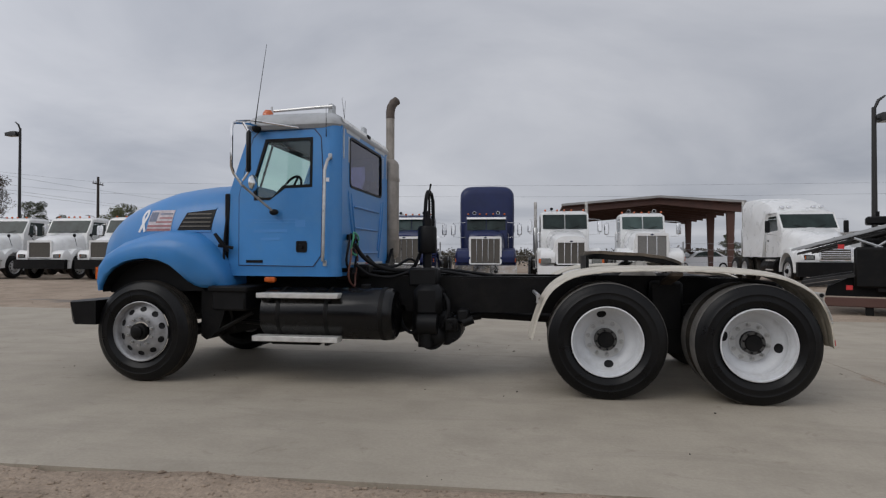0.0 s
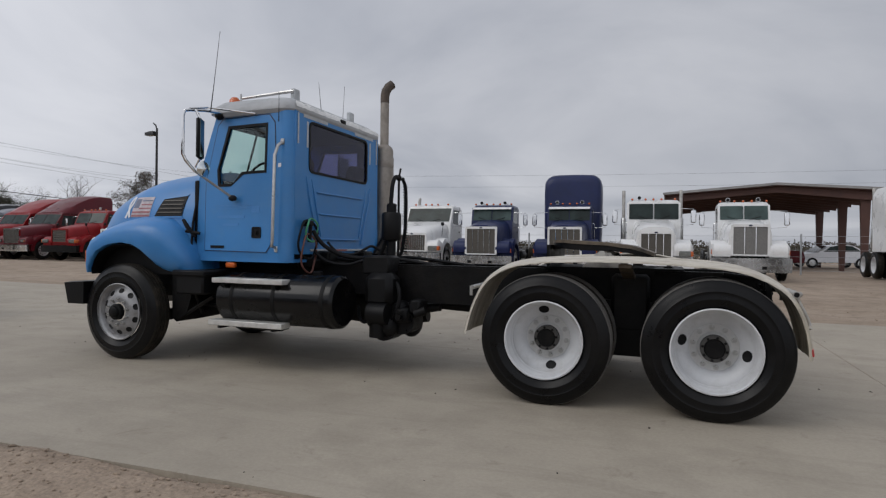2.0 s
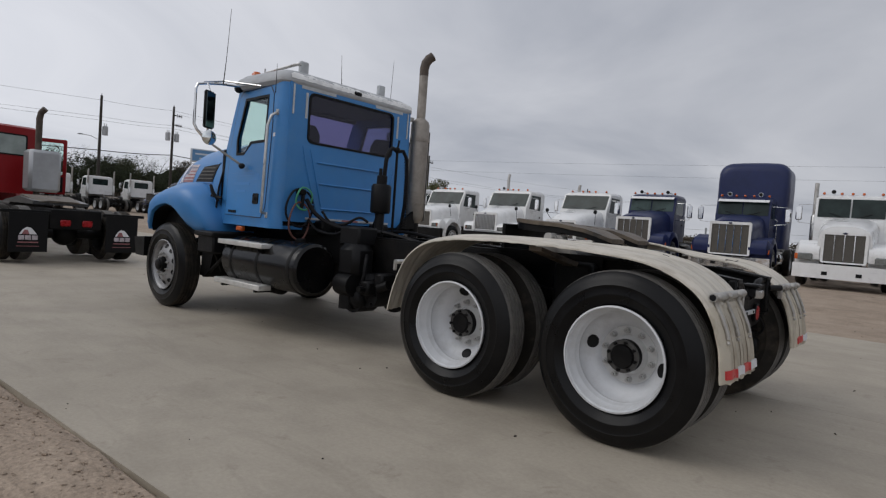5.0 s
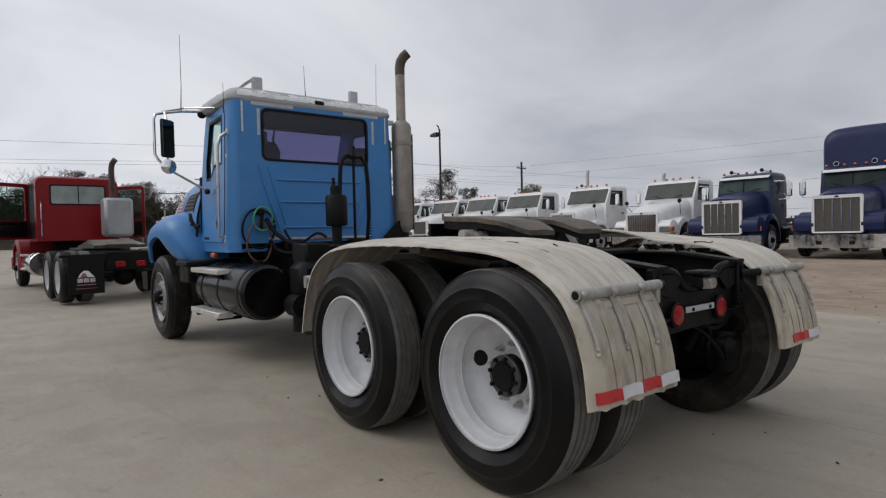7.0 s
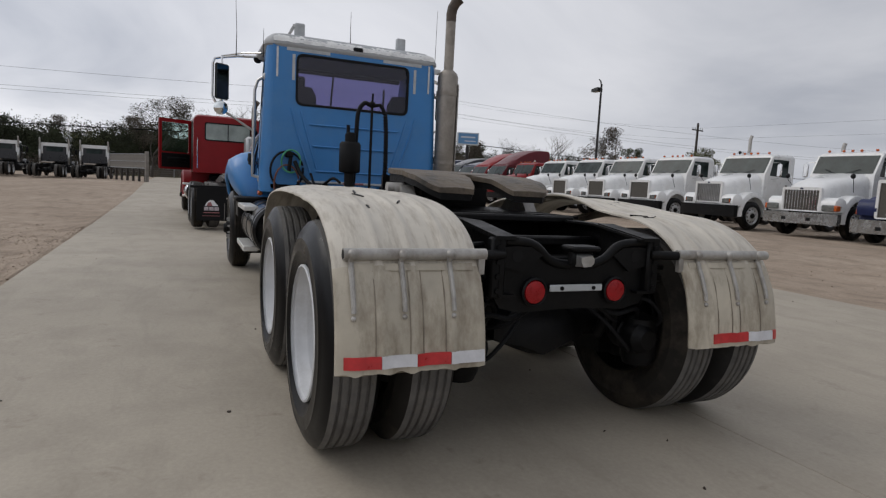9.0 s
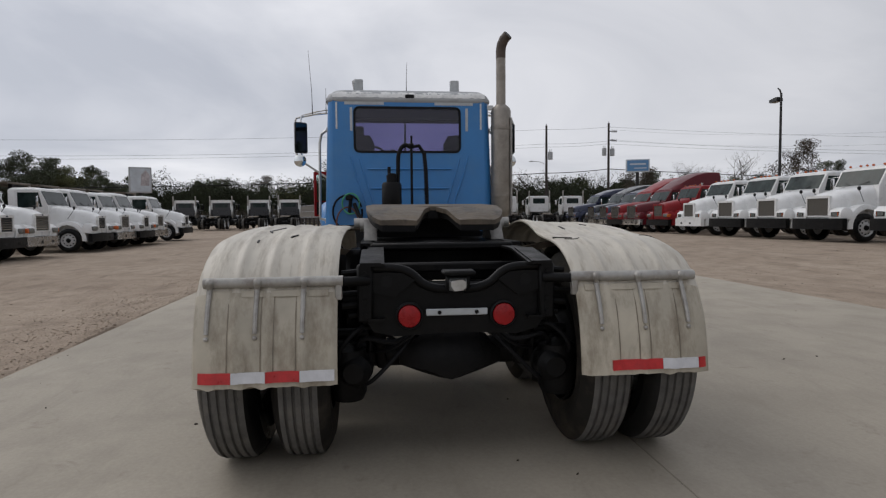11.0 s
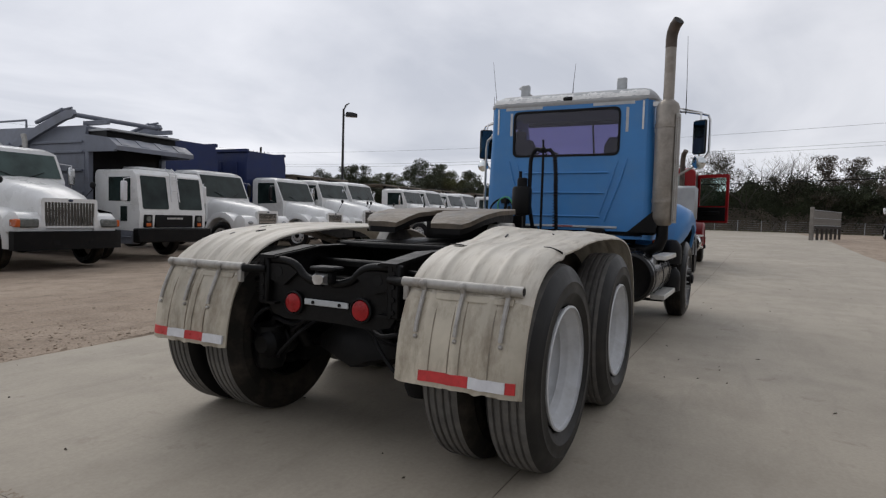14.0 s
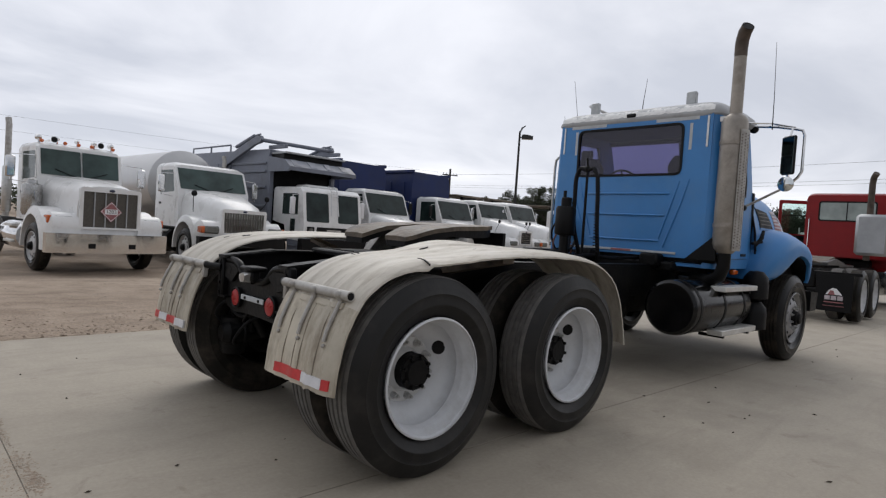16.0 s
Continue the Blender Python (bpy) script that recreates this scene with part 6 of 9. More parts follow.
def parked_truck(label, paint, *, nose=1.75, cowl=2.08, hood_w=(0.56, 0.86), hood_len=1.75, drop=0.10, grille=(0.5, 0.98, 1.62), bars=7, bar_mat=None, bar_dir="v", surround=None, grille_mat=None,
                 bumper=None, bumper_z=(0.45, 0.80), fender="round", lamps="square", signal=True, cab_len=1.55, cab_w=1.02, roof=2.92, screen_rake=0.30, split=True, markers=5, horns=0, stacks=(), stack_h=3.3,
                 sleeper=None, rear="tractor", length=7.6, axles=(5.6, 6.9), visor=False, glass_mat=None, group="", mirrors=True, hood_mirrors=True, fender_paint=None, doors_open=False, cab_floor=1.02, visor_paint=None, lamp_z=0.93, mirror_mat=None, roof_lamps=0):
    """A conventional truck. Its parts: bonnet, fenders, grille and bars, bumper, lamps, cab, panes, mirrors, stacks, tanks, frame and wheels."""
    t = thing("parked_truck", label, "truck", group)
    bump_m, pane, sur = bumper or CHROME, glass_mat or PANE, surround or paint
    y0, yc = 0.22, 0.22 + hood_len
    # bonnet
    rings = []
    for k in range(7):
        u = k / 6
        y = y0 + (yc - y0) * u
        w = hood_w[0] + (hood_w[1] - hood_w[0]) * u ** 0.9
        zt = nose + (cowl - nose) * u ** 0.85 - (drop if k == 0 else 0.0)
        ring = [(w + 0.03, 0.82), (w + 0.01, zt - 0.36), (w - 0.025, zt - 0.20), (w - 0.09, zt - 0.09), (w - 0.22, zt - 0.015), (w * 0.45, zt + 0.02), (0.0, zt + 0.035)]
        rings.append([(x, y, z) for x, z in ring] + [(-x, y, z) for x, z in reversed(ring[:-1])])
    hood = part("bonnet", Geo().rings(rings), paint, t, angle=50)
    fr = []
    for s in (-1, 1):
        if fender == "round":
            g = Geo().rings(arch(0.60, s * (hood_w[0] - 0.05), s * 1.19, 1.15, 0.52, 1.10, 0.16, s))
            g.hull([(s * x, y, z) for x in (hood_w[0] - 0.05, 1.08) for y, z in ((0.18, 0.80), (0.14, 0.95), (0.17, 1.14), (0.30, 1.25), (0.46, 1.26), (0.62, 0.82))] + [(s * 1.165, y, z) for y, z in ((0.30, 0.82), (0.27, 0.98), (0.34, 1.12), (0.50, 1.16), (0.62, 0.85))])
        else:
            g = Geo().rings(arch(0.62, s * (hood_w[0] - 0.05), s * 1.17, 1.05, 0.50, 1.12, 0.06, s))
        f = part("fender", g, fender_paint or paint, t, angle=50)
        if lamps == "square":
            l = part("headlamp", Geo().box(s * (hood_w[0] + 0.10), s * 1.10, 0.085, 0.30, lamp_z, lamp_z + 0.19, 0.03), CLEAR, t, "rectangular headlamp")
            if signal:
                part("turn_signal", Geo().box(s * 1.06, s * 1.165, 0.10, 0.36, lamp_z + 0.01, lamp_z + 0.18, 0.02), AMBER, t, "amber turn signal")
        elif lamps == "pod":
            l = part("headlamp", Geo().box(s * (hood_w[0] + 0.07), s * (hood_w[0] + 0.42), 0.22, 0.52, lamp_z, lamp_z + 0.18, 0.03), BUMPER, t, "steel headlamp pod")
            part("lens", Geo().box(s * (hood_w[0] + 0.09), s * (hood_w[0] + 0.40), 0.212, 0.222, lamp_z + 0.02, lamp_z + 0.16), CLEAR, l)
            part("turn_signal", Geo().box(s * (hood_w[0] + 0.42), s * (hood_w[0] + 0.54), 0.235, 0.45, lamp_z + 0.01, lamp_z + 0.17, 0.015), AMBER, t, "amber turn signal")
        elif lamps == "oval":
            part("headlamp", Geo().ball((s * 0.82, 0.235, 1.02), 0.15, 16, 9, (1.15, 0.85, 0.52)), LAMP_GREY, t, "smoked oval headlamp")
        else:
            bez = part("headlamp", Geo().hull([(s * x, y, z) for x, y, z in ((0.66, 0.135, 0.93), (0.66, 0.135, 1.08), (1.00, 0.15, 1.10), (1.00, 0.14, 0.92), (1.13, 0.29, 0.95), (1.13, 0.31, 1.08), (0.7, 0.26, 0.95), (0.7, 0.26, 1.06))]), PLASTIC, t, "swept headlamp in a dark bezel")
            part("lens", Geo().hull([(s * x, y, z) for x, y, z in ((0.70, 0.128, 0.95), (0.70, 0.128, 1.06), (0.93, 0.135, 1.075), (0.93, 0.13, 0.945), (0.8, 0.2, 1.0))]), CLEAR, bez, "clear lens")
            part("turn_signal", Geo().hull([(s * x, y, z) for x, y, z in ((0.95, 0.132, 0.95), (0.95, 0.136, 1.07), (1.05, 0.18, 1.07), (1.05, 0.175, 0.955), (1.0, 0.25, 1.0))]), AMBER, bez, "amber signal")
        bg_wheel(t, s * 1.04, 1.12, s)
        if hood_mirrors:
            part("hood_mirror", Geo().tube([(s * (hood_w[1] - 0.02), 1.25, 1.45), (s * (hood_w[1] + 0.12), 0.95, 1.80), (s * (hood_w[1] + 0.12), 0.92, 1.88)], 0.010, 5).ball((s * (hood_w[1] + 0.12), 0.91, 1.93), 0.08, 10, 7, (1, 0.5, 1)), PLASTIC, t)
    # grille
    gw, g0, g1 = grille
    gr = part("grille", Geo().box(-gw, gw, 0.185, 0.24, g0, g1), grille_mat or GRILLE, t, "dark grille")
    part("grille_surround", Geo().frame_panel(rounded(rect(-gw - 0.07, gw + 0.07, g0 - 0.04, g1 + 0.09), 0.07), rect(-gw, gw, g0, g1), lambda x, z, d: (x, 0.15 + d, z), 0.10), sur, gr)
    if bars:
        bm = bar_mat or CHROME
        if bar_dir == "v":
            me = mesh_of("grille_bar", Geo().box(-0.011, 0.011, 0.165, 0.19, g0, g1), bm)
            for k in range(bars):
                part("grille_bar", me, None, gr, m=pose(-gw + 2 * gw * (k + 1) / (bars + 1), 0, 0))
        else:
            me = mesh_of("grille_bar", Geo().box(-gw, gw, 0.165, 0.19, -0.011, 0.011), bm)
            for k in range(bars):
                part("grille_bar", me, None, gr, m=pose(0, 0, g0 + (g1 - g0) * (k + 1) / (bars + 1)))
        part("badge", Geo().ball((0, 0.145, g1 + 0.045), 0.06, 12, 6, (1.0, 0.3, 0.5)), DECAL_RED if surround is CHROME else DARK_NAVY, gr)
    # bumper with its notches
    bu = part("bumper", Geo().hull([(x, y, z) for z in bumper_z for x, y in ((-0.85, 0.0), (0.85, 0.0), (-1.20, 0.12), (1.20, 0.12), (-1.20, 0.30), (1.20, 0.30))]), bump_m, t)
    for s in (-1, 1):
        part("tow_slot", Geo().box(s * 0.33, s * 0.47, -0.006, 0.02, bumper_z[0] + 0.10, bumper_z[0] + 0.20), PLASTIC, bu)
    # cab
    zs0, zs1, yr = cowl - 0.04, roof - 0.14, yc + screen_rake
    ce = yc + cab_len
    prof = [(yc - 0.02, cab_floor), (ce, cab_floor), (ce, roof - 0.05), (ce - 0.10, roof), (yr + 0.25, roof), (yr, roof - 0.07), (yr - 0.02, zs1), (yc - 0.02, zs0)]
    cab_rings = []
    for x, shrink in ((-cab_w, 0.13), (-cab_w + 0.015, 0.08), (-cab_w + 0.05, 0.035), (-cab_w + 0.11, 0.01), (-cab_w + 0.2, 0.0), (cab_w - 0.2, 0.0), (cab_w - 0.11, 0.01), (cab_w - 0.05, 0.035), (cab_w - 0.015, 0.08), (cab_w, 0.13)):
        cab_rings.append([(x, y, z - (shrink if z > roof - 0.09 else 0)) for y, z in prof])
    cab = part("cab", Geo().rings(cab_rings), paint, t, angle=30)

    def screen(u, v, d):
        """Windscreen plane: u across, v from its foot (0) to its head (1)."""
        return u, yc - 0.02 + (yr - yc) * v - 0.012 - 0.03 * (1 - (u / cab_w) ** 2) + d, zs0 + (zs1 - zs0) * v
    panes = ((-cab_w + 0.07, -0.02), (0.02, cab_w - 0.07)) if split else ((-cab_w + 0.07, cab_w - 0.07),)
    for a, b in panes:
        grid = [(a + (b - a) * k / 6, 0.10) for k in range(7)] + [(b - (b - a) * k / 6, 0.97) for k in range(7)]
        part("windscreen", Geo().flat_panel(grid, screen, 0.012), pane, cab, "dark windscreen glass")
    for w in (-1, 1):
        part("wiper", Geo().tube([screen(w * 0.15, 0.08, -0.02), screen(w * 0.55, 0.30, -0.02)], 0.010, 5), PLASTIC, cab)
    if visor:
        part("sun_visor", Geo().hull([screen(u, v, d) for u in (-cab_w + 0.06, cab_w - 0.06) for v, d in ((1.02, -0.02), (1.05, -0.02), (0.90, -0.16), (0.88, -0.155))]), visor_paint or paint, cab)
    for s in (-1, 1):
        def side(y, z, d, s=s):
            return s * (cab_w + 0.006 - d), y, z
        if doors_open:
            hinge = yc + 0.22
            dr = part("cab_door", Geo().frame_panel(rounded(rect(0, 1.02, cab_floor + 0.06, roof - 0.12), 0.05), rounded(rect(0.08, 0.94, zs0 - 0.10, roof - 0.22), 0.05), lambda y, z, d: (s * (0.03 - d), y, z), 0.05).frame_panel(rounded(rect(0.02, 1.0, cab_floor + 0.08, zs0 - 0.10), 0.03), rect(0.45, 0.55, cab_floor + 0.28, cab_floor + 0.38), lambda y, z, d: (s * (0.025 - d), y, z), 0.04), paint, cab, "red cab door standing open", m=pose(s * (cab_w + 0.01), hinge, 0, 0, 0, -s * 62))
            part("door_card", Geo().box(-s * 0.03, -s * 0.055, 0.06, 0.96, cab_floor + 0.12, zs0 - 0.14, 0.01).box(-s * 0.055, -s * 0.10, 0.2, 0.8, 1.55, 1.66, 0.02), PLASTIC, dr)
            part("door_glass", Geo().box(-s * 0.004, s * 0.004, 0.08, 0.94, zs0 - 0.10, roof - 0.22), GLASS_GREEN, dr)
            part("doorway", Geo().box(s * (cab_w - 0.05), s * (cab_w + 0.004), hinge + 0.03, hinge + 1.05, cab_floor + 0.08, roof - 0.16), PLASTIC, cab)
            continue
        dy0, dy1 = yr - 0.02, min(ce - 0.10, yr + 0.98)
        door = part("cab_door", Geo().frame_panel(rounded([(yc + 0.14, 1.10), (dy1, 1.10), (dy1, roof - 0.12), (dy0 + 0.02, roof - 0.12), (yc + 0.14, zs0 - 0.02)], 0.05), [(dy0 - 0.08, zs0 - 0.02), (dy1 - 0.10, zs0 - 0.06), (dy1 - 0.10, roof - 0.22), (dy0 + 0.06, roof - 0.22)], side, 0.02), paint, cab)
        part("door_glass", Geo().flat_panel([(dy0 - 0.09, zs0 - 0.03), (dy1 - 0.09, zs0 - 0.07), (dy1 - 0.09, roof - 0.21), (dy0 + 0.05, roof - 0.21)], lambda y, z, d: side(y, z, d + 0.002), 0.006), pane, door)
        part("door_handle", Geo().box(s * (cab_w + 0.005), s * (cab_w + 0.03), dy1 - 0.20, dy1 - 0.08, 1.62, 1.68, 0.01), PLASTIC, door)
        if rear != "body":
            part("grab_rail", Geo().tube([(s * (cab_w + 0.0), dy1 + 0.05, 1.2), (s * (cab_w + 0.06), dy1 + 0.05, 1.24), (s * (cab_w + 0.06), dy1 + 0.05, 2.0), (s * cab_w, dy1 + 0.05, 2.05)], 0.014, 6), CHROME, cab)
        if mirrors:
            mi = part("mirror", Geo().box(s * 1.28, s * 1.46, yr - 0.12, yr - 0.04, roof - 0.86, roof - 0.40, 0.03), mirror_mat or (CHROME if sur is not paint or paint is WHITE else PLASTIC), t, "tall side mirror")
            part("mirror_bracket", Geo().tube([(s * (cab_w - 0.02), yr, roof - 0.33), (s * 1.37, yr - 0.08, roof - 0.36), (s * 1.37, yr - 0.08, roof - 0.92), (s * (cab_w - 0.02), yr, roof - 0.96)], 0.012, 6), CHROME, mi)
    # rear pane
    pane_low = roof - 0.72 if doors_open else zs0 + 0.05
    rear_pane = part("rear_pane", Geo().flat_panel(rounded(rect(-0.62, 0.62, pane_low, roof - 0.24), 0.06), lambda x, z, d: (x, ce + 0.006 - d, z), 0.02), pane if not doors_open else PANE_SKY, cab)
    if doors_open:
        part("pane_divider", Geo().box(-0.012, 0.012, ce + 0.004, ce + 0.014, pane_low, roof - 0.24), PLASTIC, rear_pane)
        part("pane_rubber", Geo().frame_panel(rounded(rect(-0.645, 0.645, pane_low - 0.025, roof - 0.215), 0.07), rounded(rect(-0.61, 0.61, pane_low + 0.01, roof - 0.25), 0.05), lambda x, z, d: (x, ce + 0.014 - d, z), 0.02), PLASTIC, rear_pane)
        part("grab_handle", Geo().tube([(cab_w - 0.10, ce, cab_floor + 0.1), (cab_w - 0.10, ce + 0.06, cab_floor + 0.14), (cab_w - 0.10, ce + 0.06, cab_floor + 0.95), (cab_w - 0.10, ce, cab_floor + 1.0)], 0.014, 6), CHROME, cab)
    for k in range(markers):
        x = (-0.75, -0.28, 0.0, 0.28, 0.75)[k]
        part("roof_marker", Geo().ball((x, yr + 0.12, roof + 0.02), 0.052, 10, 6, (0.85, 1.2, 0.85)), AMBER, t, "amber roof marker lamp")
    for k in range(horns):
        x = (-0.5, 0.48)[k]
        part("air_horn", Geo().tube([(x, yr + 0.75, roof + 0.07), (x, yr + 0.35, roof + 0.07), (x, yr + 0.12, roof + 0.075)], [0.02, 0.028, 0.075], 12), CHROME, t, "chrome roof horn")
        part("horn_mouth", Geo().cyl((x, yr + 0.121, roof + 0.075), (x, yr + 0.112, roof + 0.075), 0.064, 12), PLASTIC, t)
    for x in (-0.70, -0.45, 0.42, 0.70)[:roof_lamps]:
        part("roof_lamp", Geo().box(x - 0.075, x + 0.075, yr + 0.30, yr + 0.42, roof + 0.10, roof + 0.19, 0.02).cyl((x, yr + 0.36, roof - 0.05), (x, yr + 0.36, roof + 0.11), 0.02, 6), CHROME, t, "small chrome roof lamp")
    se = ce
    if sleeper:
        kind, sl, sh = sleeper
        if kind == "box":
            body = [(1.16, 1.02), (1.18, 1.8), (1.19, sh - 0.75)]
            body += [(0.72 + 0.46 * math.cos(q * math.pi / 14), sh - 0.46 + 0.44 * math.sin(q * math.pi / 14)) for q in range(8)] + [(0.36, sh - 0.004)]
            body = body + [(0.0, sh)] + [(-x, z) for x, z in reversed(body)]
            part("sleeper", Geo().rings([[(x * k, y, z if z < 2 else roof + (z - roof) * h) for x, z in body] for y, k, h in ((se + 0.02, 0.84, 0.72), (se + 0.05, 0.91, 0.84), (se + 0.11, 0.955, 0.92), (se + 0.22, 0.985, 0.975), (se + 0.4, 1, 1), (se + sl - 0.15, 1, 1), (se + sl, 0.97, 0.97))]), paint, t, angle=60)
        else:  # raked aerodynamic roof that runs from the screen to the back
            ribs = []
            for u in np.linspace(0, 1, 9):
                y = yr + 0.05 + (se + sl - yr - 0.05) * u
                top = roof - 0.02 + (sh - roof) * math.sin(min(1.0, u * 1.25) * math.pi / 2)
                w = cab_w + 0.02 + 0.12 * min(1, u * 1.5)
                bot = roof - 0.10 if y < se + 0.02 else 1.02
                ribs.append([(-w, y, bot), (-w, y, max(bot + 0.02, top - 0.30)), (-w + 0.12, y, top - 0.07), (-w * 0.55, y, top), (w * 0.55, y, top), (w - 0.12, y, top - 0.07), (w, y, max(bot + 0.02, top - 0.30)), (w, y, bot)])
            part("sleeper", Geo().rings(ribs), paint, t, angle=45)
        for s in (-1, 1) if kind == "box" else ():
            part("sleeper_window", Geo().box(s * 1.135, s * 1.21, se + sl * 0.35, se + sl * 0.65, 2.1, 2.4, 0.01), pane, t)
        se += sl
    for s in stacks:
        part("exhaust_pipe", Geo().tube([(s * 1.06, se + 0.14, 1.05), (s * 1.06, se + 0.14, stack_h - 0.15), (s * 1.06, se + 0.20, stack_h)], 0.065, 14, True), DULL_STEEL, t, "dull steel exhaust pipe")
        part("muffler", Geo().lathe([(0.066, 2.25), (0.10, 2.2), (0.10, 1.2), (0.066, 1.15)], 16, (s * 1.06, se + 0.14, 0), "z"), STEEL, t)
    # frame, tanks, rear wheels
    for s in (-1, 1):
        part("frame_rail", Geo().box(s * 0.39, s * 0.46, 0.30, length, 0.72, 1.0), BLACK, t)
        part("fuel_tank", Geo().lathe([(0.0001, yc + 0.35), (0.28, yc + 0.35), (0.31, yc + 0.40), (0.31, yc + 1.65), (0.28, yc + 1.70), (0.0001, yc + 1.70)], 24, (s * 0.86, 0, 0.66), "y"), CHROME if bump_m is CHROME else BLACK, t)
        for zz in (0.50, 0.86):
            part("cab_step", Geo().box(s * 1.02, s * 1.20, yc + 0.45, yc + 1.05, zz, zz + 0.055, 0.01), ALU, t)
        for a in axles:
            bg_wheel(t, s * 1.06, a, s, "far_drive")
            bg_wheel(t, s * 0.74, a, -s, "inner")
    for a in axles:
        part("drive_axle", Geo().cyl((-0.8, a, 0.51), (0.8, a, 0.51), 0.09, 12).ball((0, a, 0.52), 0.24, 12, 8), BLACK, t)
    part("front_axle", Geo().cyl((-0.95, 1.12, 0.50), (0.95, 1.12, 0.50), 0.07, 10).box(-0.4, 0.4, 0.35, yc + 0.5, 0.55, 1.2, 0.05), BLACK, t)
    if rear == "tractor":
        part("fifth_wheel", Geo().hull([(x, sum(axles) / 2 + y, z) for x, y, z in ((-0.45, -0.4, 1.18), (0.45, -0.4, 1.18), (-0.4, 0.5, 1.10), (0.4, 0.5, 1.10), (-0.45, -0.4, 1.24), (0.45, -0.4, 1.24), (-0.25, 0.5, 1.14), (0.25, 0.5, 1.14))]), RUST, t)
    return t


def refuse_body(t, y0, y1, top, paint, label):
    """A box body with ribs on a truck's frame."""
    b = part("refuse_body", Geo().rings([[(x, y, z) for x, z in ((-1.2 * k, 1.05), (1.2 * k, 1.05), (1.22 * k, top - 0.5), (1.1 * k, top), (-1.1 * k, top), (-1.22 * k, top - 0.5))] for y, k in ((y0, 0.97), (y0 + 0.06, 1), (y1 - 0.5, 1), (y1, 0.85))]), paint, t, label, angle=30)
    for y in np.arange(y0 + 0.5, y1 - 0.4, 0.85):
        part("body_rib", Geo().box(-1.27, 1.27, y - 0.05, y + 0.05, 1.1, top - 0.45, 0.01).box(-1.12, 1.12, y - 0.05, y + 0.05, top - 0.02, top + 0.03), paint, b)
    part("top_rail", Geo().box(-1.2, -1.05, y0, y1 - 0.4, top - 0.05, top + 0.08, 0.02).box(1.05, 1.2, y0, y1 - 0.4, top - 0.05, top + 0.08, 0.02), paint, b)
    return b


def cabover_refuse_truck():
    t = thing("refuse_truck", "white low cab-over refuse truck with a grey front-loader body", "truck", "trucks along the south side")
    prof = [(0.08, 0.80), (0.035, 1.28), (0.05, 1.34), (0.20, 2.30), (0.32, 2.42), (1.75, 2.42), (1.80, 2.34), (1.80, 1.36), (1.12, 1.26), (1.00, 0.82)]
    cab = part("cab", Geo().rings([[(x, y, z - d) for (y, z), d in zip(prof, (0, 0, 0, k, k, k, k, 0, 0, 0))] for x, k in ((-1.08, 0.04), (-1.03, 0), (1.03, 0), (1.08, 0.04))]), WHITE, t, "white low cab", angle=30)

    def scr(u, v, d):
        return u, 0.055 + 0.155 * v - 0.014 + d, 1.36 + 0.93 * v
    for a, b in ((-0.97, -0.17), (0.17, 0.97)):
        part("windscreen", Geo().flat_panel(rounded(rect(a, b, 0.03, 0.97), 0.05), scr, 0.012), PANE, cab, "dark windscreen glass")
    part("front_ladder", Geo().tube([(-0.13, 0.0, 1.6), (-0.10, 0.12, 2.36), (-0.10, 0.3, 2.50)], 0.018, 6).tube([(0.13, 0.0, 1.6), (0.10, 0.12, 2.36), (0.10, 0.3, 2.50)], 0.018, 6).tube([(-0.12, 0.03, 1.9), (0.12, 0.03, 1.9)], 0.015, 6).tube([(-0.12, 0.06, 2.2), (0.12, 0.06, 2.2)], 0.015, 6).tube([(-0.12, 0.09, 2.34), (0.12, 0.09, 2.34)], 0.015, 6), DECAL_WHITE, cab)
    part("grille", Geo().box(-0.62, 0.62, 0.02, 0.10, 0.90, 1.24, 0.02), PLASTIC, cab, "black grille panel")
    part("grille_lettering", Geo().box(-0.26, 0.26, 0.012, 0.02, 1.12, 1.17), STEEL, cab)
    part("roof_hatch", Geo().box(-0.6, 0.6, 0.7, 1.4, 2.42, 2.53, 0.05), WHITE, cab)
    for s in (-1, 1):
        hl = part("headlamp", Geo().box(s * 0.70, s * 0.96, 0.015, 0.08, 0.90, 1.24, 0.02), PLASTIC, cab, "headlamp in a black square bezel")
        part("lens", Geo().cyl((s * 0.83, 0.018, 1.13), (s * 0.83, 0.005, 1.13), 0.075, 16), CLEAR, hl)
        part("turn_signal", Geo().box(s * 0.76, s * 0.90, 0.005, 0.02, 0.93, 1.02, 0.005), AMBER, hl)
        part("side_window", Geo().box(s * 1.07, s * 1.09, 0.40, 1.25, 1.58, 2.22, 0.008), PANE, cab)
        part("peep_window", Geo().box(s * 1.07, s * 1.092, 0.52, 0.78, 1.05, 1.45, 0.008), PANE, cab)
        part("mirror", Geo().box(s * 1.22, s * 1.38, 0.30, 0.41, 1.58, 2.10, 0.03).tube([(s * 1.07, 0.40, 2.2), (s * 1.30, 0.36, 2.16), (s * 1.30, 0.36, 1.52), (s * 1.07, 0.40, 1.5)], 0.014, 6), DECAL_WHITE, t)
        part("step_box", Geo().box(s * 0.8, s * 1.07, 0.35, 0.95, 0.45, 0.84, 0.02).box(s * 0.9, s * 1.10, 0.40, 0.90, 0.62, 0.66, 0.01), GREY_BODY, t)
        bg_wheel(t, s * 1.05, 1.65, s)
        for a in (5.2, 6.5):
            bg_wheel(t, s * 1.05, a, s, "far_drive")
            bg_wheel(t, s * 0.73, a, -s, "inner")
        part("frame_rail", Geo().box(s * 0.38, s * 0.46, 0.3, 8.2, 0.7, 1.0), BLACK, t)
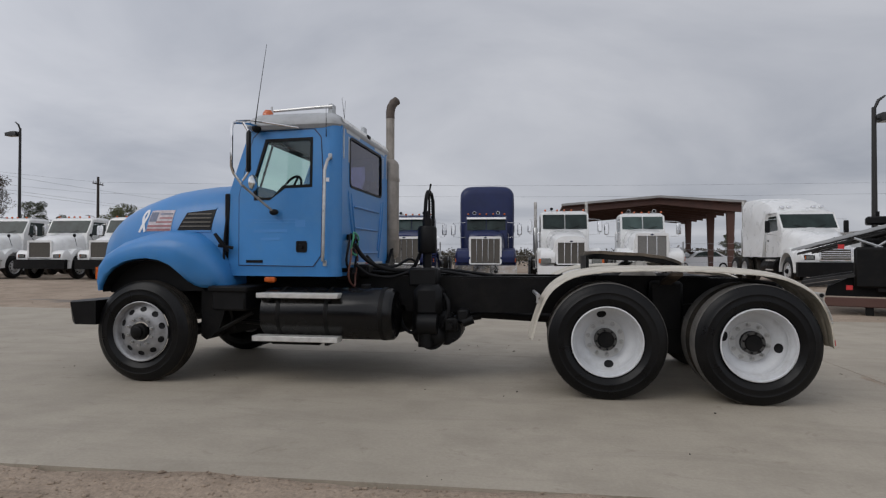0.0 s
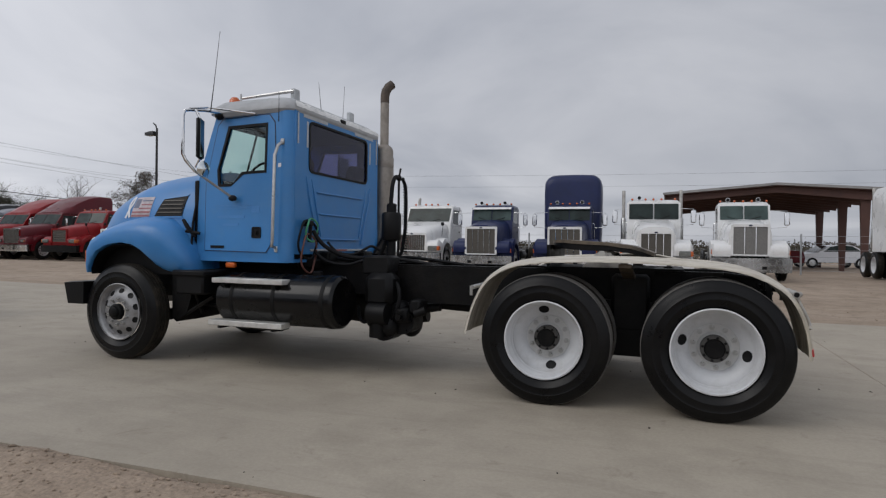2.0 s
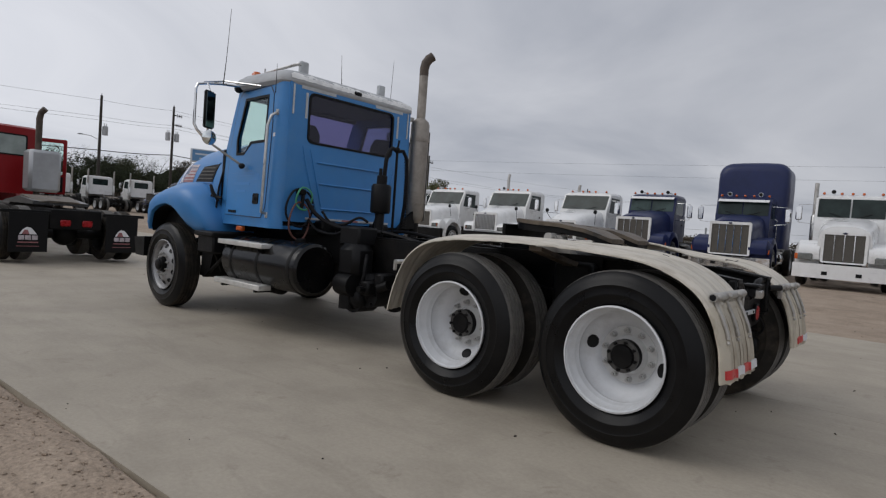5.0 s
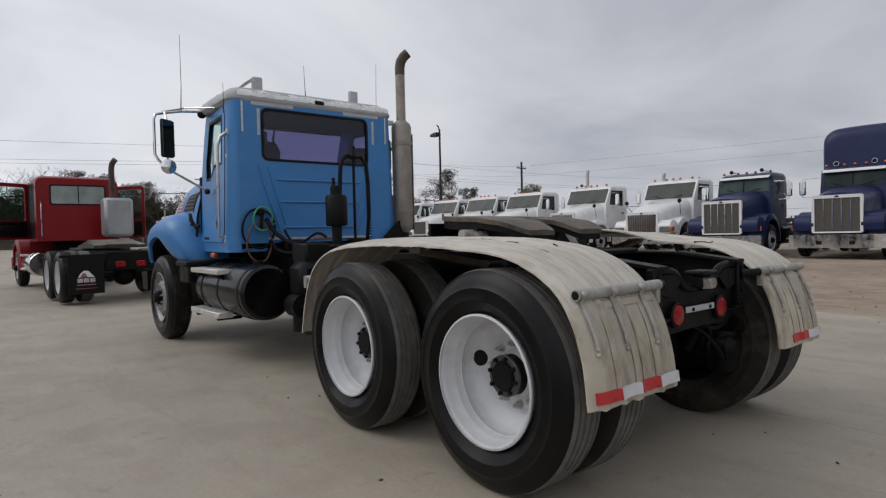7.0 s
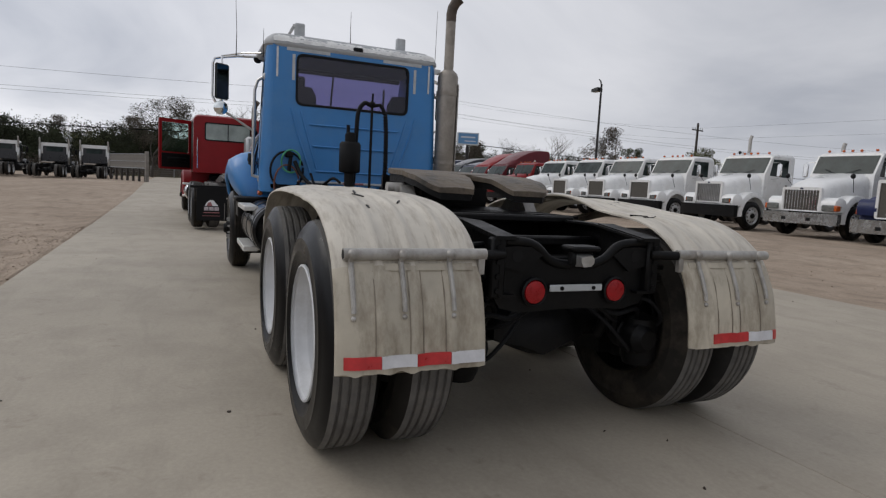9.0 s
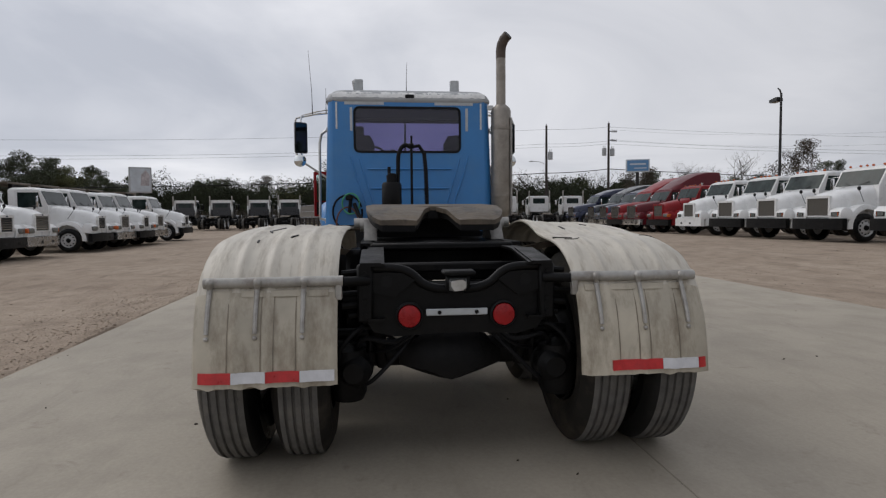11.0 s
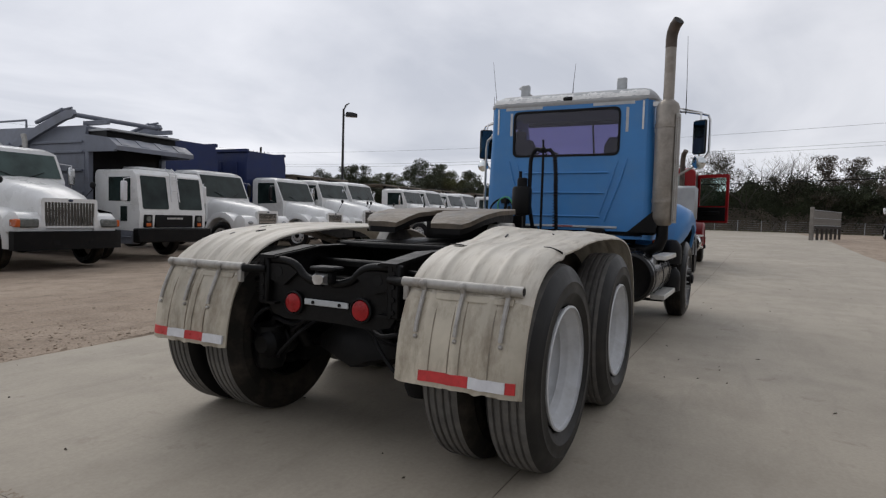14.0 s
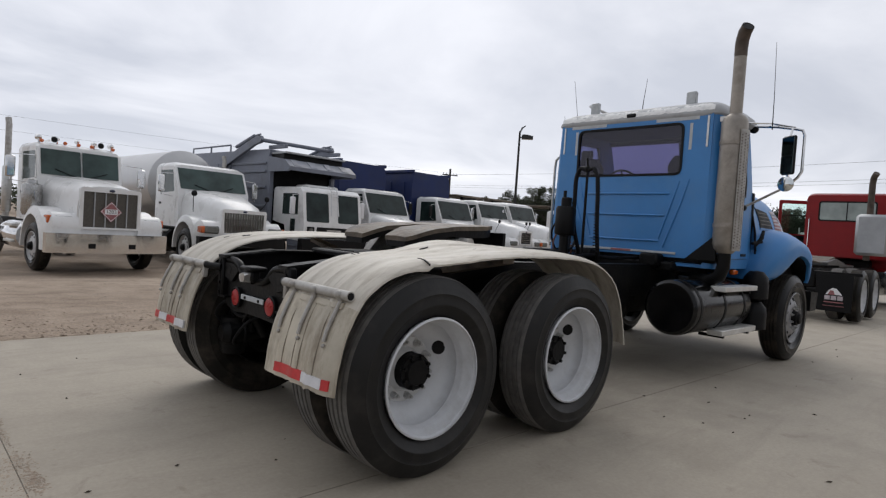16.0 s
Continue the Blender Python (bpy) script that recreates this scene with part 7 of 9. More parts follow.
    part("bumper", Geo().box(-1.2, 1.2, -0.08, 0.16, 0.50, 0.88, 0.03), BLACK, t)
    b = part("refuse_body", Geo().rings([[(x, y, z) for x, z in ((-1.22, 1.05), (1.22, 1.05), (1.24, top - 0.4), (1.17, top), (-1.17, top), (-1.24, top - 0.4))] for y, top in ((2.02, 3.56), (2.10, 3.60), (8.1, 3.66), (8.4, 3.1))]), GREY_BODY, t, "grey ribbed refuse body", angle=30)
    for z in (1.75, 2.35, 2.85, 3.12):
        part("body_rib", Geo().box(-1.285, 1.285, 2.06, 4.3, z, z + 0.07, 0.01), GREY_BODY, b)
    for y in np.arange(4.5, 8.0, 0.9):
        part("body_rib", Geo().box(-1.29, 1.29, y - 0.06, y + 0.06, 1.1, 3.2, 0.01), GREY_BODY, b)
    part("hopper_hood", Geo().prism([(0.70, 2.90), (0.70, 3.02), (1.05, 3.24), (2.0, 3.36), (2.0, 3.26), (1.10, 3.12), (0.80, 2.94)], "x", -1.24, 1.24), GREY_BODY, b, "grey sloping hopper hood")
    for x in (-0.95, -0.35, 0.25, 0.85):
        part("hood_rib", Geo().hull([(x + d, y, z + e) for d in (-0.12, 0.12) for y, z in ((0.74, 3.035), (1.03, 3.225)) for e in (0, 0.025)]), GREY_BODY, b)
    for s in (-1, 1):
        part("hopper_wall", Geo().prism([(0.80, 2.88), (0.80, 3.05), (1.10, 3.20), (2.04, 3.34), (2.04, 2.88)], "x", s * 1.17, s * 1.235), GREY_BODY, b)
        part("hopper_post", Geo().box(s * 1.08, s * 1.24, 1.86, 2.01, 1.1, 2.9, 0.02), GREY_BODY, b)
    part("hopper_wall", Geo().box(-1.16, 1.16, 1.98, 2.02, 1.05, 3.30), BLACK, b)
    part("hopper_cover", Geo().box(-1.12, 1.12, 1.15, 2.3, 3.44, 3.50, 0.01), GREY_METAL, b, "pale sliding hopper cover")
    # Black box stands for the shaded gap beneath the cover.
    part("cover_gap_black", Geo().box(-1.10, 1.10, 1.30, 2.02, 3.26, 3.438), BLACK, b)
    for s in (-1, 1):
        arm = part("lift_arm", Geo().prism([(5.05, 2.92), (5.10, 3.10), (3.70, 3.66), (2.55, 4.00), (2.28, 4.00), (2.20, 3.88), (2.30, 3.78), (2.60, 3.74), (3.60, 3.42)], "x", s * 1.30, s * 1.40), GREY_BODY, b, "grey loader arm")
        part("arm_cylinder", Geo().cyl((s * 1.35, 3.9, 3.72), (s * 1.35, 2.75, 4.02), 0.055, 12).cyl((s * 1.35, 2.75, 4.02), (s * 1.35, 2.35, 4.05), 0.03, 10), GREY_BODY, arm)
        part("arm_pivot", Geo().cyl((s * 1.24, 5.0, 3.02), (s * 1.43, 5.0, 3.02), 0.10, 14), GREY_BODY, arm)
        part("fork", Geo().box(s * 0.95, s * 1.05, 1.35, 2.35, 3.62, 3.74, 0.01), GREY_BODY, arm)
        part("hand_rail", Geo().tube([(s * 1.1, 4.8, 3.62), (s * 1.1, 4.8, 3.86), (s * 1.1, 7.8, 3.86), (s * 1.1, 7.8, 3.62)], 0.03, 6).tube([(s * 1.1, 6.3, 3.62), (s * 1.1, 6.3, 3.86)], 0.03, 6), GREY_BODY, b)
    part("fork_bar", Geo().cyl((-1.32, 2.36, 3.88), (1.32, 2.36, 3.88), 0.065, 12), GREY_BODY, b)
    return t


def place(t, x, y, heading=0.0, south=False):
    """heading: degrees off square; south: faces +y instead of -y."""
    t.matrix_basis = pose(x, y, rise(x, y), 0, 0, heading + (180 if south else 0))
    return t


N_ROW, S_ROW = "trucks along the north side", "trucks along the south side"
INTER_S = dict(nose=1.66, cowl=2.06, hood_w=(0.60, 0.92), bumper=BLACK, lamps="round", screen_rake=0.34, split=False, roof=2.90, visor=False, markers=5, hood_mirrors=True)
INTER = dict(nose=1.68, cowl=2.05, hood_w=(0.60, 0.92), hood_len=1.55, bumper=BLACK, bumper_z=(0.46, 0.86), lamps="round", screen_rake=0.34, split=False, roof=2.81, visor=False, markers=5, hood_mirrors=True)
PETE = dict(nose=1.84, cowl=2.09, hood_w=(0.62, 0.74), hood_len=1.75, cab_len=1.35, drop=0.02, grille=(0.55, 0.76, 1.70), bars=4, fender="round", lamps="square", lamp_z=0.80, screen_rake=0.14, roof=2.76, horns=2, stacks=(-1, 1), stack_h=3.3, cab_w=0.86, hood_mirrors=False)
FRONT_N = 22.45
GRILLE_PALE = material("steel_grille_screen", (0.20, 0.195, 0.185), 0.5, 0.5, var=0.2, scale=30)

# north side, from the far end towards the shed
dark = [
    (-44.1, "dark navy sleeper tractor with chrome grille surround", DARK_NAVY, dict(sleeper=("raked", 1.5, 3.25))),
    (-39.2, "black sleeper tractor with chrome grille surround", NIGHT, dict(sleeper=("raked", 1.5, 3.35))),
    (-36.7, "navy day-cab tractor with chrome bumper", DARK_NAVY, dict(sleeper=("raked", 1.4, 3.1))),
    (-34.5, "red sleeper tractor with raised roof", RED, dict(sleeper=("raked", 2.0, 3.7), bumper=BLACK)),
    (-31.8, "maroon sleeper tractor with raised roof", MAROON, dict(sleeper=("raked", 2.2, 3.85))),
]
for x, lab, paint, kw in dark:
    d = dict(nose=1.66, cowl=1.98, hood_w=(0.56, 0.92), grille=(0.5, 0.92, 1.60), surround=CHROME, bars=9, bar_dir="v", lamps="round", screen_rake=0.42, roof=2.72, markers=0, split=True, group=N_ROW, hood_mirrors=False)
    d.update(kw)
    place(parked_truck(lab, paint, **d), x, FRONT_N, 4)
place(parked_truck("red day-cab truck with square fenders and black bumper", RED, nose=1.66, cowl=2.02, hood_w=(0.60, 0.86), grille=(0.46, 0.98, 1.60), bars=4, bar_dir="h", bumper=BLACK, lamps="square", roof=2.76, stacks=(-1,), stack_h=3.0, group=N_ROW), -28.1, FRONT_N, 4)

w_white_bumper = parked_truck("white day-cab truck with dark grille and white bumper", WHITE, **{**INTER, "bumper": WHITE, "grille": (0.42, 0.96, 1.58), "bars": 0, "group": N_ROW})
place(w_white_bumper, -24.6, FRONT_N, 3)
w_plain = parked_truck("white day-cab truck with dark grille and black bumper", WHITE, **{**INTER, "grille": (0.50, 0.96, 1.60), "bars": 0, "group": N_ROW})
place(w_plain, -21.25, FRONT_N, 3)
copy_thing(w_plain, pose(-18.25, FRONT_N, 0.25, 0, 0, 3))
copy_thing(w_plain, pose(-15.3, FRONT_N, 0.25, 0, 0, 3))
place(parked_truck("white day-cab truck with chrome-barred grille and tall stack", WHITE, **{**INTER, "grille": (0.52, 0.96, 1.60), "bars": 13, "grille_mat": GRILLE_PALE, "stacks": (-1,), "stack_h": 3.65, "horns": 1, "group": N_ROW}), -11.62, FRONT_N, 2)
place(parked_truck("white day-cab truck with split chrome grille and grey bumper", WHITE, **{**INTER, "nose": 1.62, "hood_len": 1.8, "grille": (0.56, 0.84, 1.46), "bars": 11, "bumper": BUMPER, "bumper_z": (0.42, 0.76), "lamps": "square", "lamp_z": 0.84, "stacks": (-1,), "stack_h": 3.2, "group": N_ROW}), -7.99, FRONT_N, 2)
place(parked_truck("navy long-nose tractor with white grille surround and steel bumper", NAVY, **{**PETE, "surround": WHITE, "visor": True, "visor_paint": WHITE, "bumper": BUMPER, "lamps": "pod", "stacks": (), "glass_mat": PANE_PALE, "group": N_ROW, "bumper_z": (0.30, 0.68)}), -5.06, FRONT_N - 0.12, 3)
place(parked_truck("navy sleeper tractor with white grille surround and chrome bumper", NAVY, **{**PETE, "surround": WHITE, "visor": True, "visor_paint": WHITE, "lamps": "pod", "sleeper": ("box", 1.7, 4.12), "bumper_z": (0.30, 0.68), "stacks": (-1,), "stack_h": 3.8, "group": N_ROW}), -1.93, FRONT_N + 0.15, 4)
place(parked_truck("white long-nose tractor with slatted grille and white bumper", WHITE, **{**PETE, "nose": 1.76, "hood_len": 2.0, "grille": (0.475, 0.77, 1.53), "bumper": WHITE, "bumper_z": (0.28, 0.68), "horns": 1, "bars": 3, "cab_w": 0.93, "roof": 2.85, "lamp_z": 0.77, "group": N_ROW}), 1.25, FRONT_N - 0.6, 4)
place(parked_truck("white long-nose tractor with wide grille and heavy steel bumper", WHITE, **{**PETE, "nose": 1.89, "hood_len": 1.95, "grille": (0.50, 0.88, 1.78), "bumper": BUMPER, "bumper_z": (0.30, 0.76), "lamps": "pod", "lamp_z": 0.86, "bars": 2, "grille_mat": GRILLE_PALE, "glass_mat": PANE_PALE, "cab_w": 0.84, "stacks": (), "group": N_ROW}), 4.12, FRONT_N - 0.15, 0)
place(parked_truck("white high-roof sleeper tractor with black bumper", WHITE, nose=1.52, cowl=2.09, hood_w=(0.55, 1.0), hood_len=1.85, grille=(0.46, 0.92, 1.28), bars=4, bar_dir="h", surround=CHROME, bumper=BLACK, bumper_z=(0.34, 0.84), lamps="round", roof=2.80, sleeper=("raked", 2.3, 3.50), screen_rake=0.42, split=False, markers=0, roof_lamps=4, mirror_mat=PLASTIC, cab_w=1.0, stacks=(-1,), stack_h=3.45, group=N_ROW, hood_mirrors=False), 10.05, 22.0, 0)

# south side, from the tanker to the far end
hz = parked_truck("white long-nose tank truck with red hazard diamond on its grille", WHITE, **{**PETE, "grille": (0.54, 0.98, 1.72), "bumper": CHROME, "bar_mat": GREY_METAL, "bumper_z": (0.44, 0.84), "hood_len": 1.7, "hood_w": (0.62, 0.78), "lamp_z": 1.02, "lamps": "pod", "stacks": (-1,), "stack_h": 3.35, "horns": 2, "group": S_ROW, "glass_mat": PANE_PALE, "rear": "body", "roof": 2.80, "cowl": 2.04, "nose": 1.84, "cab_w": 0.88})
place(hz, 0.52, -3.75, 7, True)
sign = part("hazard_diamond", Geo().prism([(0, 1.10), (0.22, 1.32), (0, 1.54), (-0.22, 1.32)], "y", 0.150, 0.156), DECAL_RED, hz, "red diamond hazard placard")
part("placard_border", Geo().frame_panel([(0, 1.115), (0.205, 1.32), (0, 1.525), (-0.205, 1.32)], [(0, 1.13), (0.19, 1.32), (0, 1.51), (-0.19, 1.32)], lambda x, z, d: (x, 0.149 + d, z), 0.003), DECAL_WHITE, sign)
part("placard_number_panel", Geo().box(-0.13, 0.13, 0.146, 0.150, 1.265, 1.375), DECAL_WHITE, sign)
num = bpy.data.curves.new("placard_number", "FONT")
num.body, num.size, num.align_x, num.align_y = "1203", 0.105, "CENTER", "CENTER"
num.materials.append(PLASTIC)
txt = new("placard_number", num)
txt.parent = sign
txt.matrix_basis = pose(0, 0.1445, 1.32, 90, 0, 0)
for x, r in ((-0.78, 0.07), (-0.42, 0.055), (0.0, 0.05), (0.36, 0.055), (0.74, 0.07)):
    part("roof_lamp", Geo().lathe([(0.0001, 2.20), (r * 0.7, 2.22), (r, 2.33), (r * 0.92, 2.335), (0.0001, 2.32)], 16, (x, 0, 2.90), "y").cyl((x, 2.27, 2.78), (x, 2.27, 2.86), 0.02, 6), CHROME, hz, "small round roof lamp")
part("air_cleaner", Geo().lathe([(0.0001, 1.92), (0.09, 1.90), (0.10, 1.84), (0.185, 1.80), (0.195, 1.74), (0.195, 1.22), (0.16, 1.14), (0.0001, 1.14)], 22, (-1.02, 1.72, 0), "z"), BUMPER, hz, "polished steel air cleaner")


def tank_body(t, y0, y1, r, z, mat):
    part("tank_body", Geo().lathe([(0.0001, y0), (r * 0.8, y0 + 0.05), (r, y0 + 0.22), (r, y1 - 0.22), (r * 0.8, y1 - 0.05), (0.0001, y1)], 36, (0, 0, z), "y"), mat, t, "dull grey tank")
i2 = parked_truck("white day-cab tank truck with barred chrome grille", WHITE, **{**INTER_S, "nose": 1.64, "cowl": 2.04, "roof": 2.80, "grille": (0.56, 0.96, 1.48), "bars": 15, "bumper_z": (0.45, 0.85), "lamps": "square", "stacks": (1,), "stack_h": 3.25, "group": S_ROW, "glass_mat": PANE_PALE, "rear": "body", "markers": 0, "signal": True})
place(i2, -2.85, -4.6, 3, True)
tank_body(i2, 3.9, 9.2, 1.05, 2.25, TANK_GREY)
place(cabover_refuse_truck(), -6.04, -5.4, 3, True)
FR = dict(nose=1.44, cowl=1.82, hood_w=(0.50, 0.94), grille=(0.44, 0.98, 1.34), bars=6, bar_dir="h", bumper=BLACK, lamps="oval", screen_rake=0.40, split=False, roof=2.78, markers=0, hood_mirrors=False, rear="body", signal=False, length=8.0, axles=(5.6,), mirror_mat=PLASTIC)
fr_a = parked_truck("white rounded-nose refuse truck with blue body", WHITE, **{**FR, "group": S_ROW})
refuse_body(fr_a, 3.7, 8.4, 3.85, BODY_BLUE, "dark blue ribbed refuse body")
place(fr_a, -10.15, -5.85, 3, True)
copy_thing(fr_a, pose(-14.0, -6.0, rise(-14.0, -6.0), 0, 0, 183))
fr_c = parked_truck("white square-nose truck with dark grille", WHITE, nose=1.62, cowl=2.05, hood_w=(0.56, 0.88), grille=(0.36, 1.02, 1.50), bars=5, bar_dir="h", bumper=BLACK, lamps="square", signal=False, split=False, roof=2.84, markers=0, stacks=(1,), stack_h=3.1, rear="body", length=8.0, axles=(5.6, 6.9), group=S_ROW, grille_mat=PLASTIC)
def roll_off(t):
    """A dark hoist frame on a roll-off truck."""
    h = part("hoist_frame", Geo().box(-0.5, -0.36, 3.6, 8.6, 1.25, 1.5).box(0.36, 0.5, 3.6, 8.6, 1.25, 1.5).box(-0.5, 0.5, 3.6, 3.75, 1.25, 3.05).box(-0.5, 0.5, 8.4, 8.6, 1.25, 1.5), BLACK, t, "black hoist frame")
    part("cross_tray", Geo().box(-1.0, 1.0, 3.55, 5.2, 3.0, 3.1, 0.02), RUST, h)
roll_off(fr_c)
place(fr_c, -16.5, -6.1, 3, True)
fr_d = parked_truck("white day-cab truck with barred grille and orange signals", WHITE, **{**INTER_S, "nose": 1.68, "grille": (0.48, 1.02, 1.56), "bars": 6, "bar_dir": "h", "bumper": BUMPER, "lamps": "square", "rear": "body", "group": S_ROW, "markers": 0, "stacks": (1,), "stack_h": 3.1})
roll_off(fr_d)
place(fr_d, -18.65, -6.1, 3, True)
for x, src in ((-23.5, fr_c), (-26.0, fr_d), (-28.7, fr_c), (-30.8, fr_d), (-35.5, fr_c)):
    copy_thing(src, pose(x, -6.1, rise(x, -6.1), 0, 0, 183))

# the red tractor ahead on the lane, doors open
red = parked_truck("red day-cab tractor with both doors standing open", RED, nose=1.70, cowl=1.96, hood_w=(0.6, 0.90), bumper=CHROME, lamps="round", roof=2.92, cab_w=0.94, cab_floor=1.24, markers=0, stacks=(), doors_open=True, hood_mirrors=False, mirrors=False, length=8.32, hood_len=1.55, axles=(6.47, 7.77), cab_len=1.6)
part("exhaust_pipe", Geo().tube([(-0.62, 4.2, 1.2), (-0.62, 4.2, 3.08), (-0.64, 4.23, 3.22), (-0.70, 4.30, 3.32)], 0.07, 14), SOOT, red, "dark exhaust pipe")
part("fairing_box", Geo().box(-1.06, -0.38, 3.95, 4.45, 1.32, 2.32, 0.07), GREY_METAL, red, "grey heat-shield housing")
part("deck_plate", Geo().box(-0.40, 0.40, 4.3, 5.9, 1.0, 1.06, 0.01).hull([(x, y, z) for x in (-0.5, 0.5) for y, z in ((5.9, 1.10), (6.8, 1.20), (7.6, 1.12), (5.9, 1.06), (7.6, 1.06))]), HUB_STEEL, red)
for s in (-1, 1):
    fl = part("mud_flap", Geo().box(s * 0.50, s * 1.11, 8.420, 8.435, 0.20, 0.92, 0.004), PLASTIC, red, "black mud flap with a small printed mark")
    c = s * 0.81
    part("flap_mark", Geo().prism([(c - 0.14, 0.52), (c + 0.14, 0.52), (c + 0.09, 0.60), (c + 0.03, 0.65), (c - 0.04, 0.64)], "y", 8.436, 8.439), DECAL_WHITE, fl)
    part("flap_mark", Geo().prism([(c - 0.02, 0.52), (c + 0.10, 0.52), (c + 0.06, 0.60), (c + 0.01, 0.60)], "y", 8.438, 8.441), DECAL_RED, fl)
    for k in range(3):
        part("lettering_bar", Geo().box(c - 0.15 + 0.105 * k, c - 0.06 + 0.105 * k, 8.436, 8.439, 0.42, 0.50), DECAL_PINK, fl)
    part("flap_stripe", Geo().box(c - 0.16, c + 0.16, 8.436, 8.439, 0.365, 0.385), DECAL_RED, fl)
    part("flap_stripe", Geo().box(c - 0.18, c + 0.18, 8.436, 8.439, 0.30, 0.31), DECAL_RED, fl)
    part("tail_lamp", Geo().box(s * 0.10, s * 0.28, 8.340, 8.380, 0.68, 0.80, 0.02), RED_LENS, red)
    part("flap_hanger", Geo().box(s * 0.45, s * 1.24, 8.360, 8.420, 0.90, 0.96, 0.01), BLACK, red)
part("tail_beam", Geo().box(-0.46, 0.46, 8.170, 8.340, 0.62, 1.0, 0.02), BLACK, red)
red.matrix_basis = pose(-17.57, 5.98, 0.03, 0, 0, -87.6)

# trucks at the far end of the yard, seen from behind, and bare chassis
far_white = parked_truck("small white day-cab tractor seen from behind", WHITE, **{**INTER, "fender_paint": BLACK, "nose": 1.86, "cowl": 2.2, "roof": 2.98, "cab_floor": 1.38, "stacks": (-1, 1), "stack_h": 3.5, "markers": 3, "group": "trucks at the far end"})
place(far_white, -57.5, 19.2, -90)
copy_thing(far_white, pose(-57.6, 22.6, 0.42, 0, 0, -90))
copy_thing(far_white, pose(-57.8, 26.2, 0.42, 0, 0, -90))
far_dark = parked_truck("dark chassis truck with a white cab roof", NIGHT, **{**INTER, "nose": 1.80, "cowl": 2.1, "roof": 2.80, "cab_floor": 1.30, "group": "trucks at the far end", "stacks": (-1, 1), "stack_h": 3.2, "markers": 0})
part("roof_cap", Geo().rings([[(x * k, y, z) for x, y in ((-1.0, 2.2), (1.0, 2.2), (1.0, 3.34), (-1.0, 3.34))] for z, k in ((2.55, 1.025), (2.76, 1.02), (2.84, 0.94))]), WHITE, far_dark, "white painted roof")
for s in (-1, 1):
    part("cab_pillar", Geo().box(s * 0.86, s * 1.03, 3.32, 3.36, 1.9, 2.6, 0.01), WHITE, far_dark, "white corner post")
place(far_dark, -59.0, -2.6, -90)
for x, y in ((-59.2, -5.6), (-59.0, -9.2), (-59.4, -12.8)):
    copy_thing(far_dark, pose(x, y, rise(x, y), 0, 0, -90))


# ---------------------------------------------------------------- shed, car, trailer
def build_shed():
    s = thing("open_shed", "open-sided shed with rust-red steel frame and low gabled roof", "shed", kind="structure")
    x0, xr, x1, y0, y1 = 1.35, 6.6, 10.95, 34.0, 47.0
    z0, zr, z1 = 4.16, 4.56, 4.22
    part("roof", Geo().rings([[(x0, y, z0), (xr, y, zr), (x1, y, z1), (x1, y, z1 - 0.10), (xr, y, zr - 0.10), (x0, y, z0 - 0.10)] for y in (y0, y1)]), SHED_STEEL, s, "low gabled rust-red roof", angle=20)
    part("fascia", Geo().rings([[(x0 - 0.05, y, z0 + 0.06), (xr, y, zr + 0.06), (x1 + 0.05, y, z1 + 0.06), (x1 + 0.05, y, z1 - 0.06), (xr, y, zr - 0.06), (x0 - 0.05, y, z0 - 0.06)] for y in (y0 - 0.06, y0)]), SHED_EDGE, s)
    for k in range(9):
        y = y0 + 0.3 + (y1 - y0 - 0.6) * k / 8
        part("rafter", Geo().rings([[(x0 + 0.1, yy, z0 - 0.10), (xr, yy, zr - 0.10), (x1 - 0.1, yy, z1 - 0.10), (x1 - 0.1, yy, z1 - 0.55), (xr, yy, zr - 0.40), (x0 + 0.1, yy, z0 - 0.45)] for yy in (y - 0.06, y + 0.06)]), SHED_STEEL, s, angle=20)
    for x, y in ((1.7, 34.5), (1.7, 46.5), (10.35, 34.5), (10.1, 37.4), (10.5, 44.5)):
        zt = lerp_table(x, [x0, xr, x1], [z0, zr, z1]) - 0.3
        part("post", Geo().hull([(x + dx, y + dy, z) for dx, dy, z in ((-0.10, -0.1, 0), (0.10, -0.1, 0), (-0.10, 0.1, 0), (0.10, 0.1, 0), (-0.22, -0.1, zt), (0.22, -0.1, zt), (-0.22, 0.1, zt), (0.22, 0.1, zt))]), SHED_STEEL, s)


build_shed()


